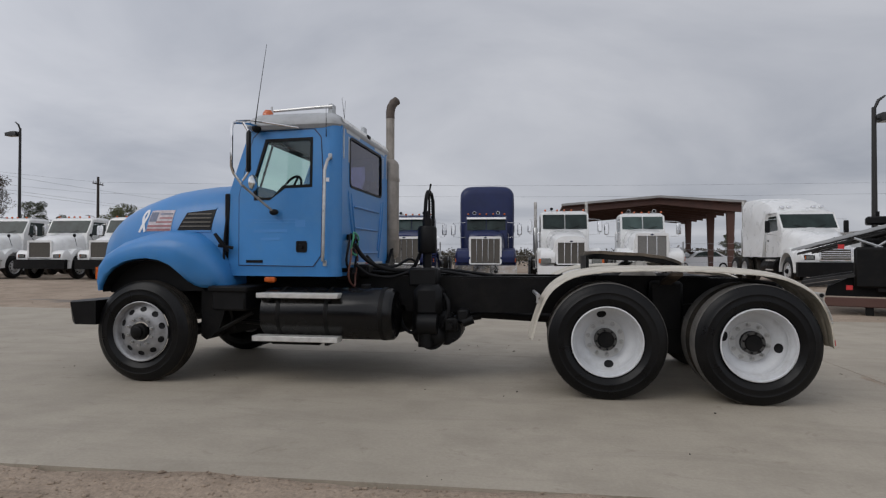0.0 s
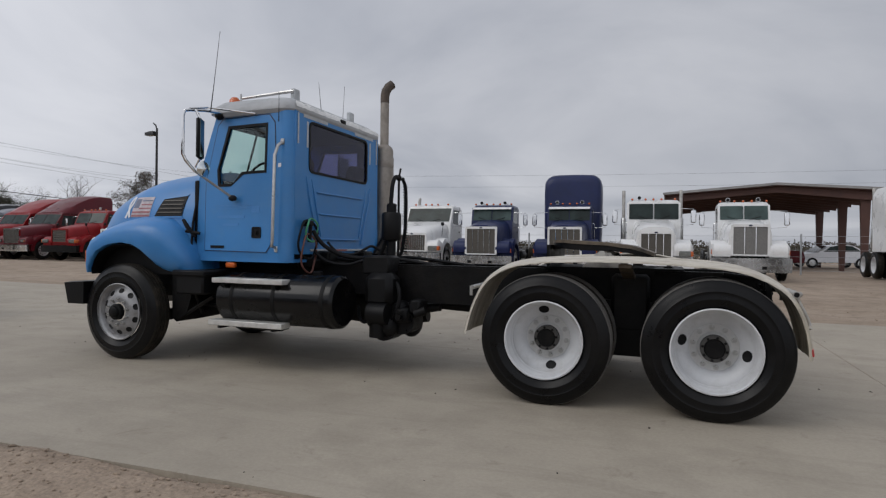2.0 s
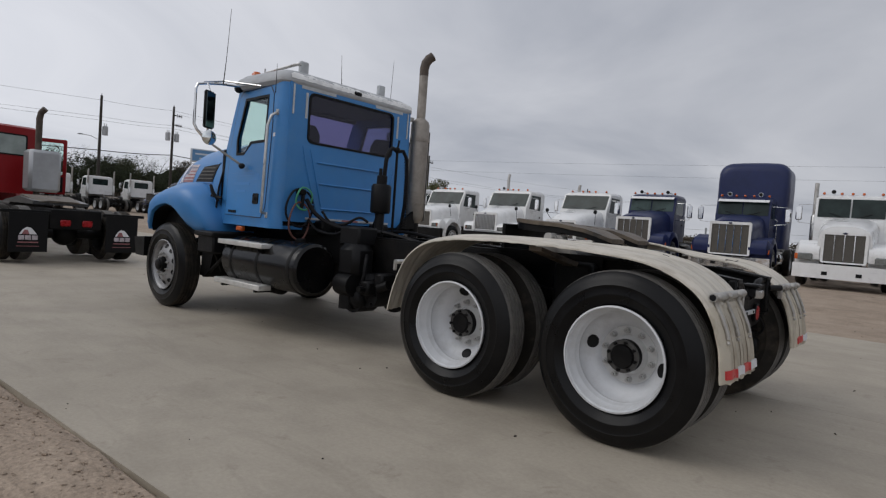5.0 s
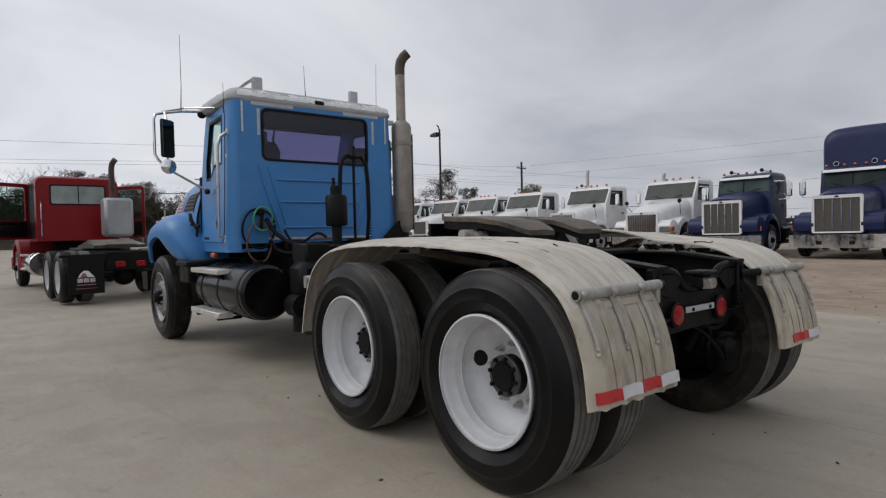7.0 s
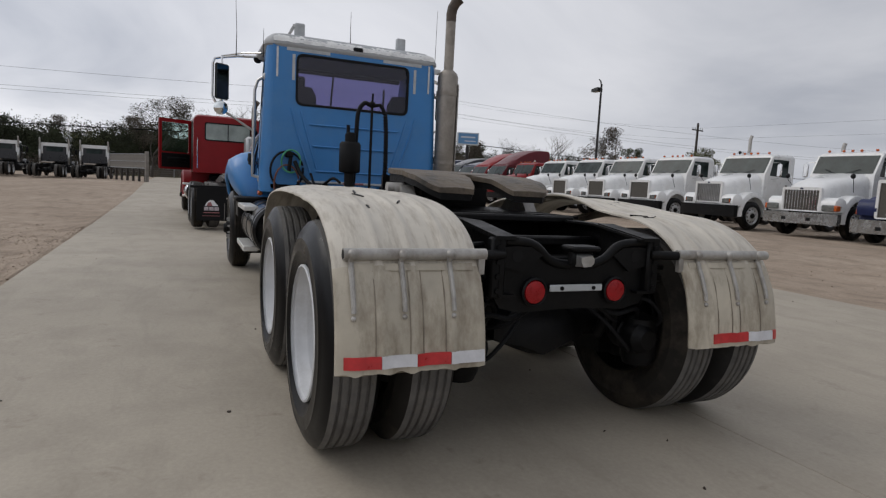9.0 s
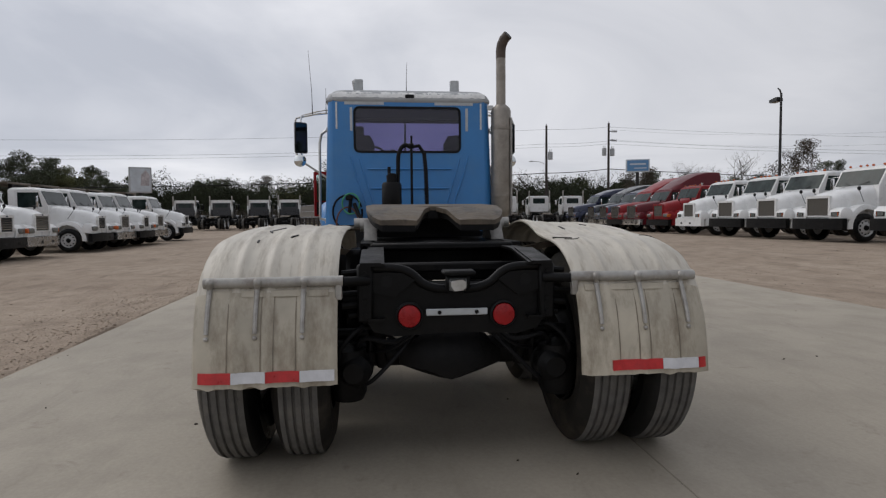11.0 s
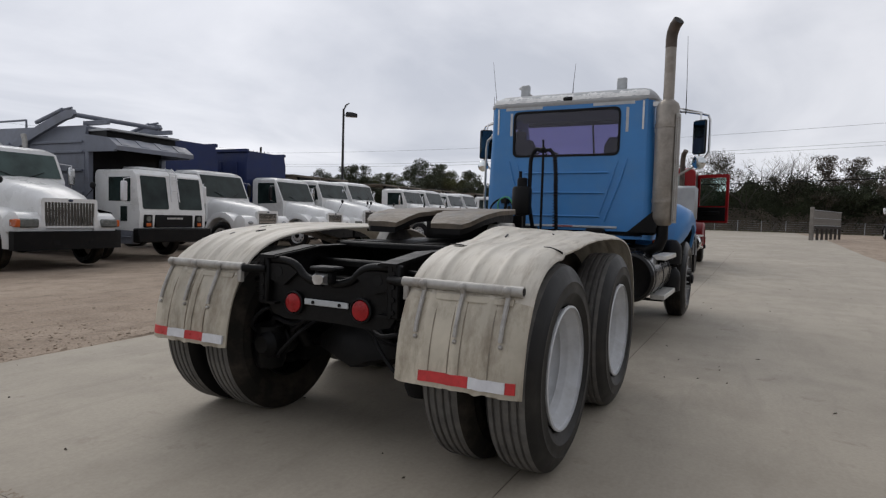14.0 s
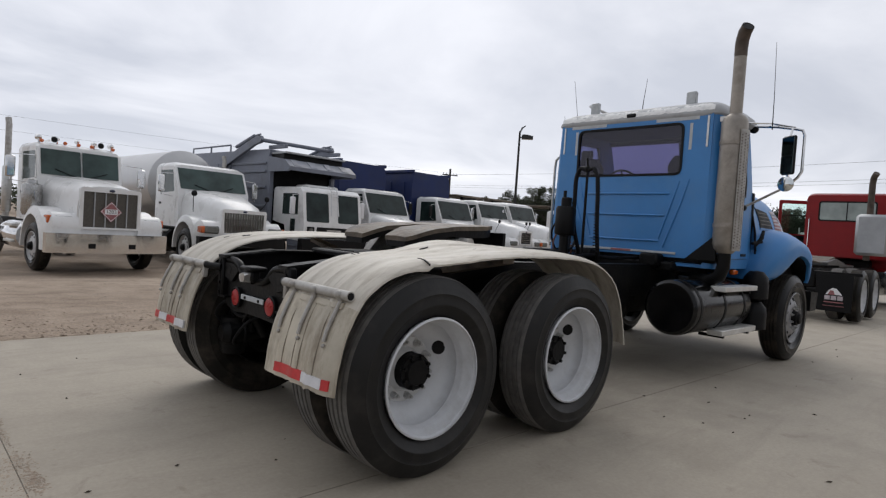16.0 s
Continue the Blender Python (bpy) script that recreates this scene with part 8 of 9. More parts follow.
def build_car(label, paint, m):
    c = thing("sedan_car", label, "car")
    side = [(0.0, 0.35), (0.05, 0.62), (0.25, 0.78), (1.15, 0.92), (1.75, 1.30), (2.3, 1.44), (3.1, 1.40), (3.75, 1.05), (4.35, 0.98), (4.45, 0.60), (4.4, 0.33)]
    part("body", Geo().rings([[(x * k, y, z if z < 1.0 else 1.0 + (z - 1.0) * (1 if abs(x) < 0.8 else 0.92)) for y, z in side] for x, k in ((-0.88, 1), (-0.80, 1), (0.80, 1), (0.88, 1))]), paint, c, angle=30)
    for s in (-1, 1):
        part("side_window", Geo().flat_panel([(1.45, 0.98), (3.55, 1.02), (3.05, 1.33), (2.3, 1.37), (1.85, 1.28)], lambda y, z, d: (s * (0.885 - d), y, z), 0.02), PANE, c)
        for y in (0.85, 3.55):
            w = part("wheel", Geo().lathe([(0.19, -0.10), (0.30, -0.10), (0.315, -0.06), (0.315, 0.06), (0.30, 0.10), (0.19, 0.10)], 24, (s * 0.80, y, 0.315), "x"), RUBBER, c)
            part("rim", Geo().lathe([(0.0001, s * 0.085), (0.10, s * 0.095), (0.20, s * 0.08)], 20, (s * 0.80, y, 0.315), "x"), STEEL, w)
    part("windscreen", Geo().flat_panel([(-0.70, 0.0), (0.70, 0.0), (0.62, 1.0), (-0.62, 1.0)], lambda x, v, d: (x, 1.18 + 0.62 * v - d - 0.01, 0.95 + 0.39 * v + 0.015), 0.01), PANE, c)
    for s in (-1, 1):
        part("headlamp", Geo().ball((s * 0.68, 0.10, 0.66), 0.13, 10, 7, (1.1, 0.8, 0.6)), CLEAR, c)
    c.matrix_basis = m


build_car("white compact sedan parked under the shed", CAR_WHITE, pose(8.6, 42.5, 0.25, 0, 0, -76))
build_car("dark maroon sedan parked behind the white one", MAROON, pose(4.4, 40.5, 0.25, 0, 0, -90))


def build_ramp_trailer():
    t = thing("ramp_trailer", "black equipment trailer with long raised steel loading ramps", "trailer")
    part("deck", Geo().box(1.5, 8.0, -1.1, 1.2, 0.50, 0.95, 0.03).box(1.1, 2.2, -1.15, -0.7, 0.60, 1.5, 0.05).box(1.3, 2.0, -0.6, 1.1, 0.9, 1.7, 0.04), BLACK, t)
    for y, lift, x0 in ((-0.95, 0.0, -0.10), (-0.35, -0.03, 0.15), (0.55, -0.10, -0.05), (1.05, -0.16, 0.25)):
        r = part("ramp", Geo().hull([(x, y + dy, z + lift) for dy in (-0.035, 0.035) for x, z in ((x0, 1.44 + 0.30 * x0), (x0, 1.50 + 0.30 * x0), (5.4, 3.11), (5.4, 3.02))]).hull([(x, y + 0.30 + dy, z + lift) for dy in (-0.035, 0.035) for x, z in ((x0 + 0.1, 1.46 + 0.30 * x0), (x0 + 0.1, 1.52 + 0.30 * x0), (5.4, 3.09), (5.4, 3.01))]), GREY_METAL if lift == 0.0 else POLE_STEEL, t, "raised steel ramp")
        for k in range(14):
            x = x0 + 0.15 + 0.36 * k
            part("rung", Geo().box(x - 0.05, x + 0.05, y, y + 0.30, 1.45 + 0.307 * x + lift, 1.49 + 0.307 * x + lift), BLACK, r)
    for y, z in ((-1.0, 0.0), (-0.45, -0.10), (0.3, 0.02)):
        part("lower_ramp", Geo().hull([(x, y + dy, zz + z) for dy in (-0.11, 0.11) for x, zz in ((0.1 - 0.5 * z, 0.66), (0.1 - 0.5 * z, 0.73), (4.2, 1.50), (4.2, 1.40))]), POLE_STEEL, t, "lower steel ramp")
    part("cross_brace", Geo().tube([(1.1, -1.0, 1.70), (1.9, -1.0, 1.36)], 0.03, 6).tube([(2.1, -1.0, 1.9), (1.2, -1.0, 1.3)], 0.025, 6), GREY_METAL, t)
    part("under_frame", Geo().hull([(x, y, z) for y in (-0.85, 0.9) for x, z in ((0.55, 0.40), (0.60, 0.60), (1.7, 1.05), (2.6, 1.7), (2.6, 0.40))]), BLACK, t)
    for k in range(5):  # stowed bars between the ramps
        y = -0.85 + 0.42 * k
        part("stowed_bar", Geo().tube([(0.35 + 0.1 * k, y, 1.43 + 0.02 * k), (4.8, y, 2.72 + 0.05 * (k % 2))], 0.028, 6), (POLE_STEEL, GREY_METAL)[k % 2], t)
    for x in (3.2, 4.3):
        for y in (-1.0, 1.0):
            part("wheel", Geo().lathe([(0.2, -0.12), (0.40, -0.12), (0.42, -0.08), (0.42, 0.08), (0.40, 0.12), (0.2, 0.12)], 28, (x, y, 0.42), "y"), RUBBER, t)
    part("headboard", Geo().box(1.80, 2.3, -0.9, 0.9, 0.8, 3.05, 0.03), BLACK, t)
    part("winch_box", Geo().box(1.34, 1.78, -0.5, 0.1, 2.02, 2.20, 0.03).box(1.52, 1.60, -0.3, -0.2, 2.2, 2.32), PLASTIC, t)
    for x in (0.8, 0.95):
        part("reflector", Geo().box(x, x + 0.12, -1.17, -1.16, 0.56 + 0.9 * (x < 0.9), 0.66 + 0.9 * (x < 0.9)), RED_TAPE, t)
    part("bed_beam", Geo().box(0.55, 8.0, -1.12, -0.95, 0.18, 0.38, 0.02), SHED_STEEL, t, "rusty brown steel bed beam")
    part("landing_leg", Geo().box(1.3, 1.45, -1.05, -0.9, 0.0, 0.22, 0.01).box(5.5, 5.65, -1.05, -0.9, 0.0, 0.22, 0.01), BLACK, t)
    t.matrix_basis = pose(6.4, 15.9, 0, 0, 0, -24)


build_ramp_trailer()


# ---------------------------------------------------------------- poles, wires, signs
def yard_lamp(x, y, h, turn):
    l = thing("yard_lamp", "tall dark steel yard lamp with a single box head", "street lamp", "yard lamps")
    part("pole", Geo().tube([(0, 0, 0), (0, 0, h)], [0.11, 0.075], 10), POLE_STEEL, l)
    hd = part("lamp_head", Geo().hull([(sx, y2, z) for sx in (-0.95, -0.15) for y2 in (-0.24, 0.24) for z in (h - 0.52, h - 0.32)] + [(-0.55, 0.18, h - 0.22), (-0.55, -0.18, h - 0.22), (-0.2, 0.18, h - 0.22), (-0.2, -0.18, h - 0.22)]), POLE_STEEL, l, "box lamp head")
    part("lens", Geo().box(-0.90, -0.22, -0.19, 0.19, h - 0.535, h - 0.52), CLEAR, hd)
    part("arm", Geo().cyl((-0.2, 0, h - 0.42), (0.06, 0, h - 0.42), 0.04, 8), POLE_STEEL, l)
    part("top_bracket", Geo().tube([(0, 0, h - 0.1), (-0.15, 0, h + 0.25), (-0.38, 0, h + 0.42)], [0.05, 0.06, 0.035], 7), POLE_STEEL, l)
    l.matrix_basis = pose(x, y, 0, 0, 0, turn)


yard_lamp(-34.0, 34.4, 9.75, 0)
yard_lamp(-28.7, -17.25, 8.6, -50)
yard_lamp(12.18, 24.0, 6.75, 180)


def utility_pole(x, y, h, cans=0, turn=0, street=False, arm=True):
    p = thing("utility_pole", "weathered wooden utility pole carrying wires" if cans else "weathered wooden utility pole with cross-arm and wires", "utility pole", "utility poles")
    part("pole", Geo().tube([(0, 0, 0), (0, 0, h)], [0.19, 0.13], 10), WOOD, p)
    if arm:
        part("crossarm", Geo().box(-0.06, 0.06, -1.1, 1.1, h - 0.9, h - 0.78), WOOD, p)
        for yy in (-1.0, -0.5, 0.5, 1.0):
            part("insulator", Geo().cyl((0, yy, h - 0.78), (0, yy, h - 0.55), 0.045, 8), GREY_METAL, p)
    else:
        part("insulator", Geo().cyl((0, 0, h), (0, 0, h + 0.22), 0.05, 8), GREY_METAL, p)
    if cans == 2:  # stub arms with cut-outs on one side
        for z in (h - 1.1, h - 2.3):
            part("stub_arm", Geo().box(-0.05, 0.05, 0.0, 1.25, z, z + 0.09), WOOD, p)
            for yy in (0.55, 0.85, 1.15):
                part("insulator", Geo().cyl((0, yy, z - 0.16), (0, yy, z + 0.24), 0.05, 8), GREY_METAL, p)
    for k in range(cans):
        yy = (0.48, -0.78)[k] if cans == 2 else 0.48
        can = part("transformer", Geo().lathe([(0.0001, 0.58), (0.22, 0.55), (0.30, 0.48), (0.30, -0.45), (0.0001, -0.5)], 16, (0.15, yy, h - 3.9), "z"), GREY_METAL, p, "grey transformer can")
        part("bushing", Geo().cyl((0.15, yy - 0.1, h - 3.35), (0.15, yy - 0.14, h - 3.05), 0.04, 7).cyl((0.15, yy + 0.1, h - 3.35), (0.15, yy + 0.14, h - 3.05), 0.04, 7), GREY_METAL, can)
    if street:
        part("street_arm", Geo().tube([(0, 0, h - 5.0), (0, -1.0, h - 4.65), (0, -2.0, h - 4.62)], 0.035, 6).hull([(x2, y2, z) for x2 in (-0.12, 0.12) for y2, z in ((-1.9, h - 4.68), (-2.5, h - 4.70), (-2.4, h - 4.58), (-1.95, h - 4.56))]), GREY_METAL, p)
    p.matrix_basis = pose(x, y, 0, 0, 0, turn)


POLES = [(-70.0, 27.85, 13.0, 1, True, False), (-72.4, 37.1, 13.75, 2, False, False), (-62.0, 130.0, 12.2, 0, False, True), (-69.0, -80.0, 12.0, 0, False, True), (-50.5, 61.5, 10.4, 0, True, True), (-51.5, -48.0, 9.5, 0, False, True)]
for x, y, h, n, st, ar in POLES:
    utility_pole(x, y, h, n, 72 if ar and not st else 12, st, ar)


def wire(a, b, sag, r=0.007):
    w = Geo().tube([(a[0] + (b[0] - a[0]) * u, a[1] + (b[1] - a[1]) * u, a[2] + (b[2] - a[2]) * u - sag * 4 * u * (1 - u)) for u in np.linspace(0, 1, 16)], r, 4)
    tagged(part("overhead_wire", w, HOSE), "thin black overhead wire slung between poles", "wire", "overhead wires")


line = [(-69.0, -80.0, 12.0), (-70.0, 27.85, 13.0), (-72.4, 37.1, 13.75), (-62.0, 130.0, 12.2)]
for a, b in zip(line, line[1:]):
    d = math.hypot(a[0] - b[0], a[1] - b[1])
    for dz, dx in ((-0.5, 0.0), (-2.4, 0.4), (-2.7, -0.4), (-6.1, 0.0)):
        wire((a[0] + dx, a[1], a[2] + dz), (b[0] + dx, b[1], b[2] + dz), min(1.2, d * 0.012), 0.0125 if dz > -6 else 0.045)
for a, b in (((-72.4, 37.1, 12.9), (-50.5, 61.5, 9.8)), ((-50.5, 61.5, 9.8), (60.0, 80.0, 10.4)), ((-69.0, -80.0, 11.4), (-51.5, -48.0, 8.9)), ((-51.5, -48.0, 8.9), (40.0, -60.0, 9.6))):
    wire(a, b, 0.6)
    wire((a[0], a[1], a[2] - 1.3), (b[0], b[1], b[2] - 1.3), 0.6)


def billboard(name_label, x, y, w, h, z, turn, face, edge):
    b = thing("billboard", name_label, "sign", "roadside signs")
    part("panel", Geo().box(-0.35, 0.35, -w / 2, w / 2, z - h / 2, z + h / 2, 0.05), edge, b)
    part("face", Geo().box(0.352, 0.36, -w / 2 + 0.15, w / 2 - 0.15, z - h / 2 + 0.15, z + h / 2 - 0.15), face, b)
    part("post", Geo().cyl((0, 0, 0), (0, 0, z - h / 2), 0.22, 12), POLE_STEEL, b)
    b.matrix_basis = pose(x, y, 0, 0, 0, turn)
    return b


SIGN_FADE = material("faded_sign_print", (0.42, 0.38, 0.39), 0.6, var=0.35, scale=4)
bb = billboard("blue and white roadside sign on a single post", -71.0, 40.55, 3.0, 1.7, 7.95, -18, SIGN_BLUE, SIGN_PALE)
part("lettering_bar", Geo().box(0.362, 0.368, -1.0, 1.0, 8.05, 8.25), SIGN_PALE, bb)
part("lettering_bar", Geo().box(0.362, 0.368, -0.5, 1.1, 7.55, 7.68), SIGN_PALE, bb)
bs = billboard("pale faded roadside sign with a dark printed shape", -67.9, -21.45, 2.4, 3.0, 5.95, 25, SIGN_PALE, GREY_METAL)
part("printed_shape", Geo().hull([(0.362, y, z) for y, z in ((0.0, 5.3), (0.9, 5.3), (1.0, 6.5), (0.6, 7.1), (0.1, 6.6))] + [(0.366, 0.5, 6.1)]), SIGN_FADE, bs)


def fence_panel():
    f = thing("gate_panel", "weathered grey slatted gate panel on short dark posts", "fence", "gateway panels")
    part("top_rail", Geo().box(-0.03, 0.03, 0, 7.6, 2.04, 2.09).box(-0.03, 0.03, 0, 7.6, 0.98, 1.04).box(-0.03, 0.03, 0, 7.6, 1.50, 1.54), GREY_METAL, f)
    slat = mesh_of("slat", Geo().box(-0.012, 0.012, 0.0, 0.066, 1.0, 2.06), GATE_WOOD)
    for k in range(72):
        part("slat", slat, None, f, m=pose(0.0, 0.05 + 0.105 * k, 0.03 * noise.noise((k * 0.7, 1, 1))))
    for k in range(7):
        part("post", Geo().box(-0.07, 0.07, 0.05 + 1.2 * k, 0.22 + 1.2 * k, 0, 0.95), WOOD, f)
    part("low_rail", Geo().box(0.03, 0.09, 0.0, 7.6, 0.80, 0.95), WOOD, f)
    part("end_post", Geo().box(-0.11, 0.11, -0.25, 0.0, 0, 2.25, 0.02), GATE_WOOD, f)
    f.matrix_basis = pose(-44.8, 2.1, 0.40, 0, 0, 114)
    copy_thing(f, pose(-42.5, 11.95, 0.40, 0, 0, 72))


GATE_WOOD = material("weathered_grey_wood", (0.20, 0.185, 0.165), 0.85, var=0.3, scale=3, bump=0.2, bscale=30)
fence_panel()


def chain_fence(x0, y0, x1, y1, n, h=1.9):
    f = thing("chain_link_fence", "grey wire-mesh fence on thin steel posts", "fence")
    for k in range(n + 1):
        u = k / n
        part("post", Geo().cyl((x0 + (x1 - x0) * u, y0 + (y1 - y0) * u, 0), (x0 + (x1 - x0) * u, y0 + (y1 - y0) * u, h + 0.1), 0.04, 6), GREY_METAL, f)
    for z in np.linspace(0.1, h, 7):
        part("fence_wire", Geo().tube([(x0, y0, z), (x1, y1, z)], 0.006, 4), GREY_METAL, f)


chain_fence(-90, -60, -90, 60, 40)
chain_fence(-20, 30.5, 40, 30.5, 20)


# ---------------------------------------------------------------- trees and brush
def leaf_cloud(g, c, r, n, size, rng, squash=0.75):
    for _ in range(n):
        while True:
            p = Vector((rng.uniform(-1, 1), rng.uniform(-1, 1), rng.uniform(-1, 1)))
            if 0.25 < p.length < 1:
                break
        q = Vector((c[0] + p.x * r, c[1] + p.y * r, c[2] + p.z * r * squash))
        a, b = Vector((rng.uniform(-1, 1), rng.uniform(-1, 1), rng.uniform(-1, 1))).normalized(), Vector((rng.uniform(-1, 1), rng.uniform(-1, 1), rng.uniform(-1, 1))).normalized()
        s = size * rng.uniform(0.6, 1.4)
        g.add([q - a * s, q + b * s * 0.6, q + a * s, q - b * s * 0.6], [(0, 1, 2, 3)])


def grow_tree(h, crown, seed, leaf_mat, leaves, size, bare=False, levels=3):
    """A tapered trunk with limbs that fork, and clumps of leaves at their ends."""
    rng = random.Random(seed)
    wood, ends = Geo(), []

    def limb(p, d, l, r, lev):
        pts, rr = [p], [r]
        for k in range(3):
            d = (d + Vector((rng.uniform(-1, 1), rng.uniform(-1, 1), rng.uniform(-0.4, 0.6))) * 0.22).normalized()
            p = p + d * l / 3
            pts.append(p), rr.append(r * (1 - 0.2 * (k + 1)))
        wood.tube(pts, rr, 6 if lev < 2 else 4)
        if lev >= levels:
            ends.append(p)
            return
        for k in range(rng.choice((2, 3, 3)) if lev else rng.choice((4, 5))):
            a = rng.uniform(0, 2 * math.pi)
            out = Vector((math.cos(a), math.sin(a), rng.uniform(0.25, 0.9))).normalized()
            start = pts[-1] if k % 2 == 0 or lev else pts[2]
            limb(start, (d * 0.5 + out).normalized(), crown * rng.uniform(0.5, 0.85) * 0.62 ** lev, r * 0.45, lev + 1)
        if lev:
            ends.append(p)
    limb(Vector((0, 0, 0)), Vector((0, 0, 1)), h * 0.38, 0.018 * h + 0.06, 0)
    crown_g = Geo()
    if not bare:
        for e in ends:
            leaf_cloud(crown_g, e, crown * rng.uniform(0.12, 0.23), max(4, leaves // len(ends)), size, rng)
    return wood, crown_g


def tree(x, y, variant, height, turn):
    wood, crown_g, mat, lab, top = TREE_MESHES[variant]
    t = thing("tree", lab, "tree", "trees round the yard")
    part("trunk", wood, None, t)
    if crown_g:
        part("crown", crown_g, None, t)
    t.matrix_basis = pose(x, y, 0, 0, 0, turn) @ Matrix.Scale(height / top, 4)


TREE_MESHES = []
for k, (h, cr, mat, n, sz, bare, lab) in enumerate((
        (9.0, 4.2, LEAF, 9500, 0.095, False, "dark evergreen tree with a ragged crown"),
        (8.0, 4.6, LEAF_B, 9500, 0.095, False, "olive-green tree with spreading crown"),
        (9.0, 4.0, LEAF_C, 5200, 0.08, False, "thin brown winter tree with sparse leaves"),
        (8.0, 3.4, LEAF_C, 0, 0.1, True, "bare leafless tree with fine twigs"),
        (10.0, 3.6, LEAF, 8500, 0.095, False, "tall pine with open clumps"),
        (9.0, 5.6, LEAF_D, 9000, 0.085, False, "large spreading tree with layered crown"))):
    wd, cg = grow_tree(h, cr, 11 + k, mat, n, sz, bare, 5 if bare else 3)
    TREE_MESHES.append((mesh_of("trunk", wd, BARK), None if bare else mesh_of("crown", cg, mat), mat, lab, max(p[2] for p in wd.v + cg.v)))

rng = random.Random(21)
# far wood along the west side: heights in metres
for k in range(44):
    y = -32 + 112 * k / 43 + rng.uniform(-1.2, 1.2)
    tree(-100 + rng.uniform(-7, 6), y, rng.choice((0, 1, 2, 2, 2, 3, 3, 3, 3)), rng.uniform(6.2, 10.5), rng.uniform(0, 360))
# dark evergreens in the south-west, single trees elsewhere
for x, y, v, h in ((-88, -51, 0, 9.2), (-91, -47.5, 4, 10.6), (-90, -44.5, 4, 11.8), (-88, -41, 0, 10.6), (-90, -38, 1, 9.6), (-87, -35.5, 0, 9.6), (-92, -33, 0, 8.4), (-90, -56, 1, 9.6), (-90, -60, 0, 10.8), (-92, -65, 0, 11.4), (-90, -70, 4, 10.6), (-88, -75, 0, 9.0),
                   (-84, 0.4, 5, 11.2), (-98, 8.2, 3, 10.0), (-98.5, 10.0, 3, 11.6), (-99, 12.6, 3, 12.4), (-98, 14.8, 3, 12.0), (-97, 18.4, 2, 12.0), (-98, 21.2, 2, 11.8), (-80, 24, 2, 9), (-78, 44, 2, 8.5), (-76, 50, 3, 9), (-62, 50, 3, 8.9), (-54, 50, 2, 9.4), (-45.8, 50, 0, 6.5), (-39.6, 50, 1, 6.2), (-66.5, 50, 3, 7.8), (26, 90, 0, 4.5), (36, 95, 1, 5)):
    tree(x, y, v, h, rng.uniform(0, 360))


def brush(name, label, x0, x1, y0, y1, h, n, size, mat, seed):
    r = random.Random(seed)
    g = Geo()
    for _ in range(n):
        x, y = r.uniform(x0, x1), r.uniform(y0, y1)
        top = h * max(0.4, 0.62 + 0.34 * noise.noise((x * 0.13, y * 0.16, seed)) + 0.2 * noise.noise((x * 0.5, y * 0.5, seed)))
        z = max(0.05, top) * r.random() ** 0.6
        leaf_cloud(g, (x, y, z), 0.5, 3, size, r)
    if h > 3 and x1 - x0 < 20:  # dense inner mass behind the leaves
        def crest(y):
            x = (x0 + x1) / 2
            return 0.92 * h * max(0.4, 0.62 + 0.34 * noise.noise((x * 0.13, y * 0.16, seed)) + 0.2 * noise.noise((x * 0.5, y * 0.5, seed)))
        rows = []
        for y in np.arange(y0, y1, 0.6):
            c, m = crest(y), (x0 + x1) / 2
            rows.append([(m + 2.6 + 0.4 * noise.noise((y, 1, 1)), y, 0), (m + 1.8 + 0.7 * noise.noise((y * 0.7, 2, 1)), y, c * 0.55), (m + 0.5 * noise.noise((y, 3, 1)), y, c), (m - 1.5, y, c * 0.5), (m - 2.5, y, 0)])
        g.rings(rows)
    tagged(part(name, g, mat), label, "brush", kind="stuff")


brush("brush", "dense dark brush and undergrowth along the wood's edge", -104, -93, -80, 80, 11.5, 60000, 0.14, SCRUB, 3)
brush("brush", "brown winter undergrowth along the wood's edge", -99, -93, -80, 80, 5.0, 12000, 0.14, LEAF_C, 5)
brush("brush", "dark hedge of brush beyond the parked trucks", -90, 0, -78, -68, 4.0, 9000, 0.18, LEAF, 8)
brush("brush", "low distant scrub beyond the yard", -80, 60, 98, 104, 3.0, 5000, 0.25, LEAF_C, 9)
brush("brush", "low mixed scrub and far hedges behind the parked trucks", -58, 70, 60, 66, 2.6, 8000, 0.12, LEAF_D, 17)
brush("grass_verge", "dry grass verge before the wood", -93, -88, -70, 70, 0.5, 6000, 0.09, GRASS, 12)


def low_building(label, x, y, w, d, h, mat):
    b = thing("low_building", label, "building")
    part("wall", Geo().box(-w / 2, w / 2, -d / 2, d / 2, 0, h), mat, b)
    part("roof", Geo().rings([[(-w / 2 - 0.3, yy, h), (0, yy, h + 0.8), (w / 2 + 0.3, yy, h), (w / 2 + 0.3, yy, h - 0.15), (0, yy, h + 0.6), (-w / 2 - 0.3, yy, h - 0.15)] for yy in (-d / 2 - 0.3, d / 2 + 0.3)]), SHED_EDGE, b)
    b.matrix_basis = pose(x, y, 0)


low_building("low grey metal building far behind the shed", 26.0, 58.0, 12, 8, 2.6, TAPE)


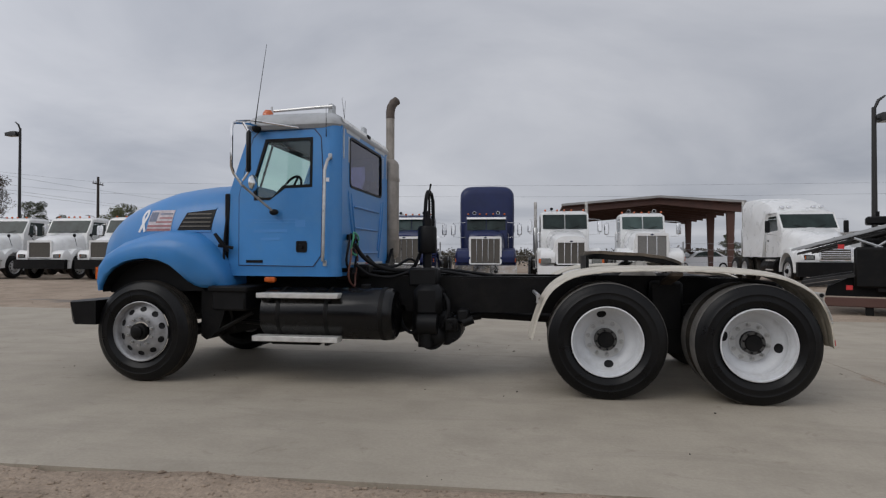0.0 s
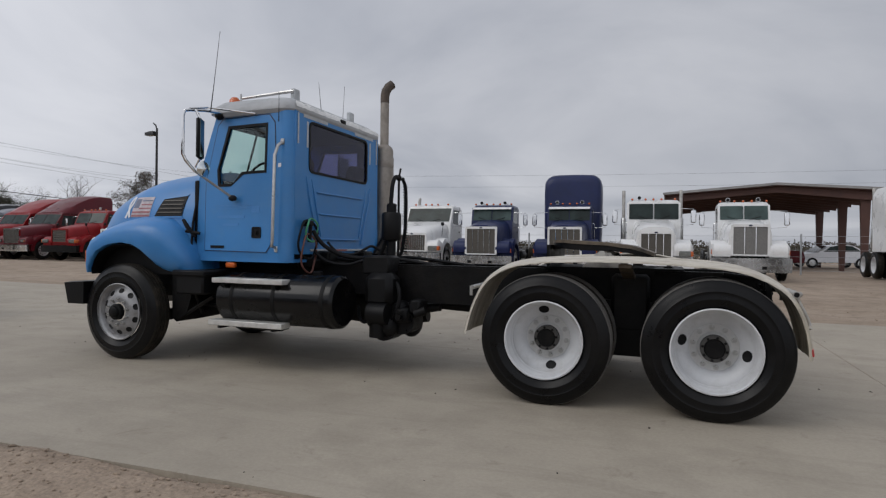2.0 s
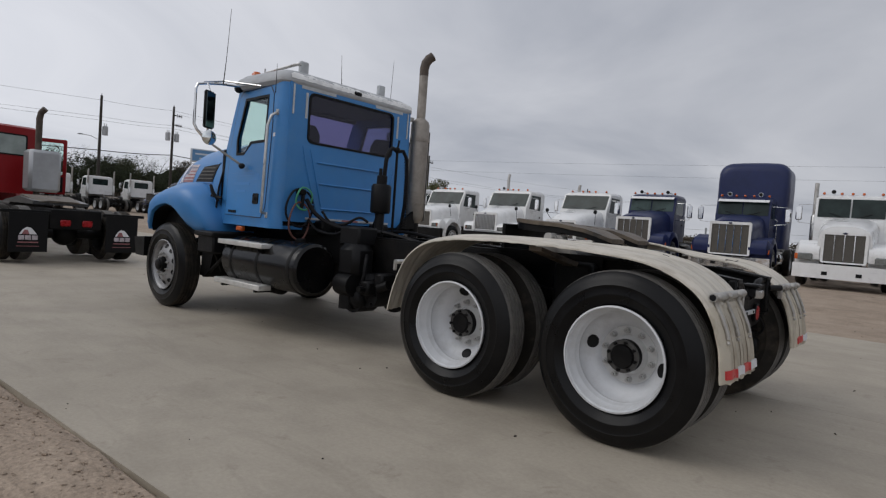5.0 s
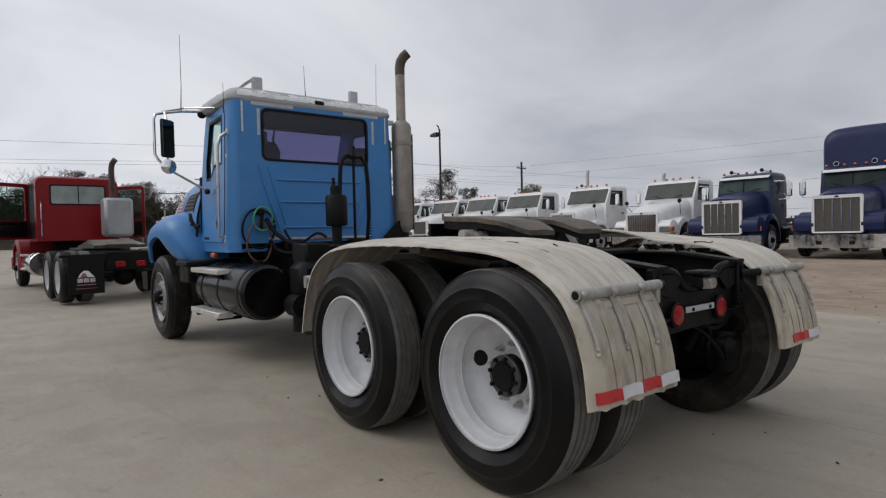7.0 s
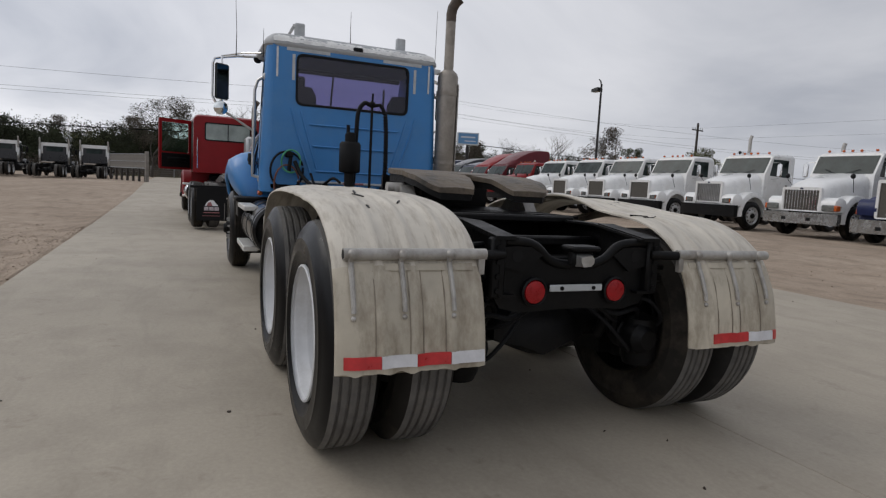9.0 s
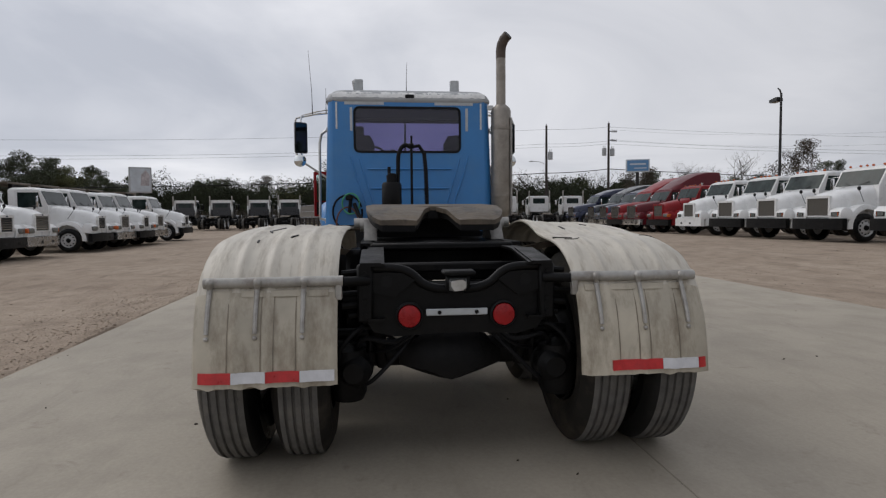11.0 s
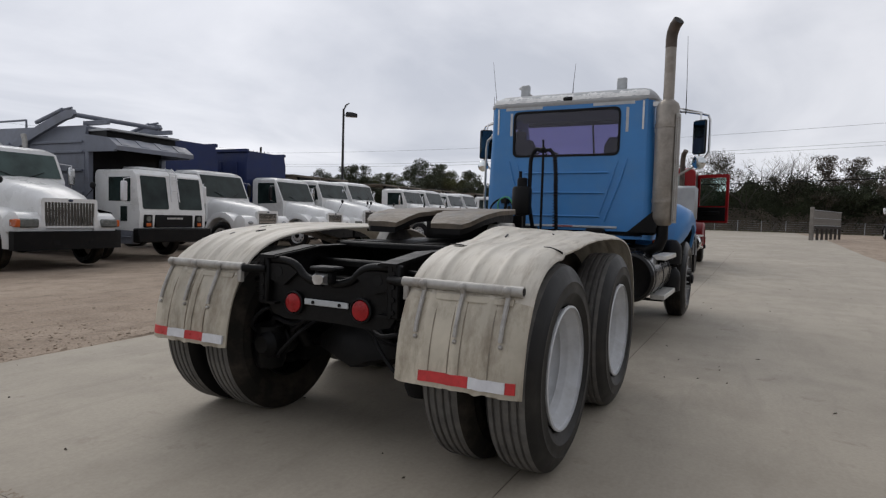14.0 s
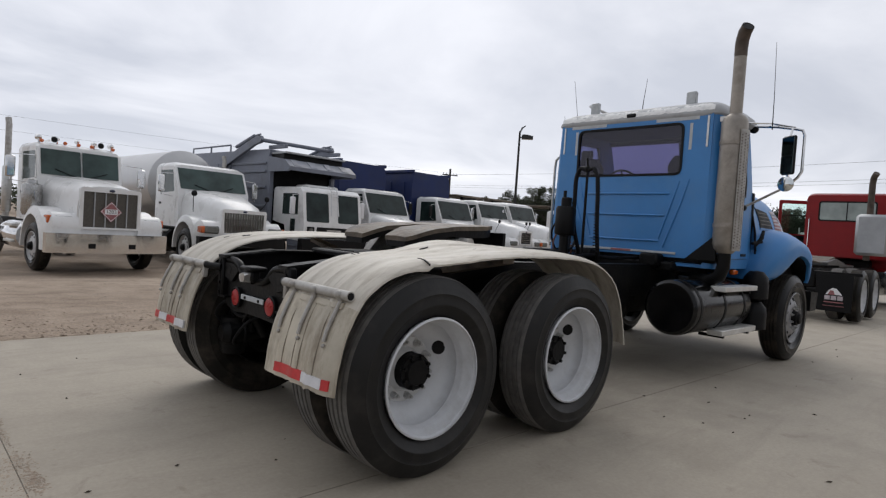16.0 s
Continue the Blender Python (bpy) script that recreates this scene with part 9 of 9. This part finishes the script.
# ---------------------------------------------------------------- small things on the ground
def pebbles(name, label, n, x0, x1, y0, y1, mat, r0, r1, seed, z=0.0):
    r = random.Random(seed)
    g = Geo()
    for _ in range(n):
        x, y, s = r.uniform(x0, x1), r.uniform(y0, y1), r.uniform(r0, r1)
        g.ball((x, y, (0.0 if lane_edge(x) < y < LANE_Y1 else ground_height(x, y)) + s * 0.3), s, 6, 4, (r.uniform(0.7, 1.3), r.uniform(0.7, 1.3), 0.6))
    tagged(part(name, g, mat), label, "stones", kind="stuff")


STONE = material("dusty_stone", (0.30, 0.26, 0.21), 0.9, var=0.3, scale=8)
STONE_DARK = material("dark_grit", (0.07, 0.055, 0.045), 0.9, var=0.4, scale=9)
pebbles("loose_stones", "small loose stones on the dirt", 350, -8, 7, -1.5, 3.15, STONE, 0.004, 0.012, 3, -0.01)
pebbles("loose_stones", "small loose stones along the dirt's edge", 250, -16, 8, 13.0, 20, STONE, 0.006, 0.015, 4, -0.01)
pebbles("road_grit", "dark grit scattered on the concrete", 80, -12, 8, 3.4, 12.6, STONE_DARK, 0.003, 0.010, 5, 0.0)
def clods(n, seed):
    """Crumbled earth, thickest along the slab's edge and in patches."""
    r, g = random.Random(seed), Geo()
    while len(g.f) < n * 24:
        x = r.uniform(-11, 5.5)
        y = lane_edge(x) - 0.03 - abs(r.gauss(0, 0.75))
        if noise.noise((x * 0.9, y * 1.3, 3)) + 0.6 * noise.noise((x * 2.7, y * 2.7, 8)) < r.uniform(-0.7, 0.6):
            continue
        q = r.uniform(0.004, 0.008) if r.random() < 0.85 else r.uniform(0.008, 0.017)
        g.ball((x, y, ground_height(x, y) + q * 0.25), q, 6, 4, (r.uniform(0.7, 1.6), r.uniform(0.7, 1.3), r.uniform(0.4, 0.65)))
    tagged(part("dirt_clods", g, DIRT), "crumbled clods and small stones on the rutted dirt", "stones", kind="stuff")


clods(5000, 6)
pebbles("dirt_clods", "crumbled clods along the far dirt edge", 500, -14, 9, 13.0, 22, DIRT, 0.008, 0.02, 7, -0.01)
pud = part("puddle", Geo().prism([(-14.3 + 1.7 * math.cos(a) * (1 + 0.15 * math.sin(3 * a)), 14.95 + 0.80 * math.sin(a) * (1 + 0.2 * math.cos(2 * a))) for a in np.linspace(0, 2 * math.pi, 28, endpoint=False)], "z", -0.05, -0.010), WET)
tagged(pud, "shallow muddy puddle in the dirt", "puddle")



def joint_grit(seed):
    """Rust-brown crumbs of soil and concrete along a broken slab joint."""
    r, g = random.Random(seed), Geo()
    for x, y, rx, ry, n in ((3.58, 6.1, 0.012, 0.30, 200), (3.60, 6.68, 0.05, 0.07, 200), (3.66, 7.0, 0.05, 0.16, 260), (3.55, 6.95, 0.02, 0.08, 240), (3.60, 8.6, 0.015, 0.7, 120)):
        for _ in range(n):
            px, py, q = r.gauss(x, rx), r.gauss(y, ry), r.uniform(0.002, 0.007)
            a = r.uniform(0, 6.28)
            g.add([(px + q * 1.3 * math.cos(a + t), py + q * math.sin(a + t), 0.0005) for t in (0, 1.4, 2.9, 4.5)] + [(px, py, 0.001 + q * 0.3)], [(0, 1, 4), (1, 2, 4), (2, 3, 4), (3, 0, 4)])
    tagged(part("joint_grit", g, RUSTY_SOIL), "rust-brown grit crumbled along a slab joint", "grit", kind="stuff")


joint_grit(31)


def leaf_litter(seed):
    """Dry leaves and twig ends blown over the lane."""
    r, g = random.Random(seed), Geo()
    spots = [(-0.96, 8.21), (-1.55, 8.03), (-0.88, 8.56), (-0.75, 8.57), (-0.64, 7.8), (-0.33, 8.43), (-0.31, 8.65), (-4.08, 8.16), (0.12, 9.34), (2.53, 7.35), (2.97, 7.14), (3.39, 7.22), (3.17, 5.66), (2.34, 7.1)]
    spots += [(r.uniform(-9, 6), r.uniform(7.9, 12.0)) for _ in range(10)]
    for x, y in spots:
        a, l, w = r.uniform(0, 3.14), r.uniform(0.008, 0.028), r.uniform(0.003, 0.007)
        c, d = math.cos(a), math.sin(a)
        g.hull([(x + c * p - d * q, y + d * p + c * q, z) for p, q, z in ((-l, 0, 0.002), (-l * 0.3, w, 0.003), (l * 0.5, w * 0.8, 0.003), (l, 0, 0.008), (l * 0.4, -w, 0.003), (-l * 0.4, -w * 0.9, 0.003), (0, 0, 0.011))])
    tagged(part("leaf_litter", g, DRY_LEAF), "dry brown leaves and twig ends on concrete", "leaves", kind="stuff")


leaf_litter(21)
build_slabs()
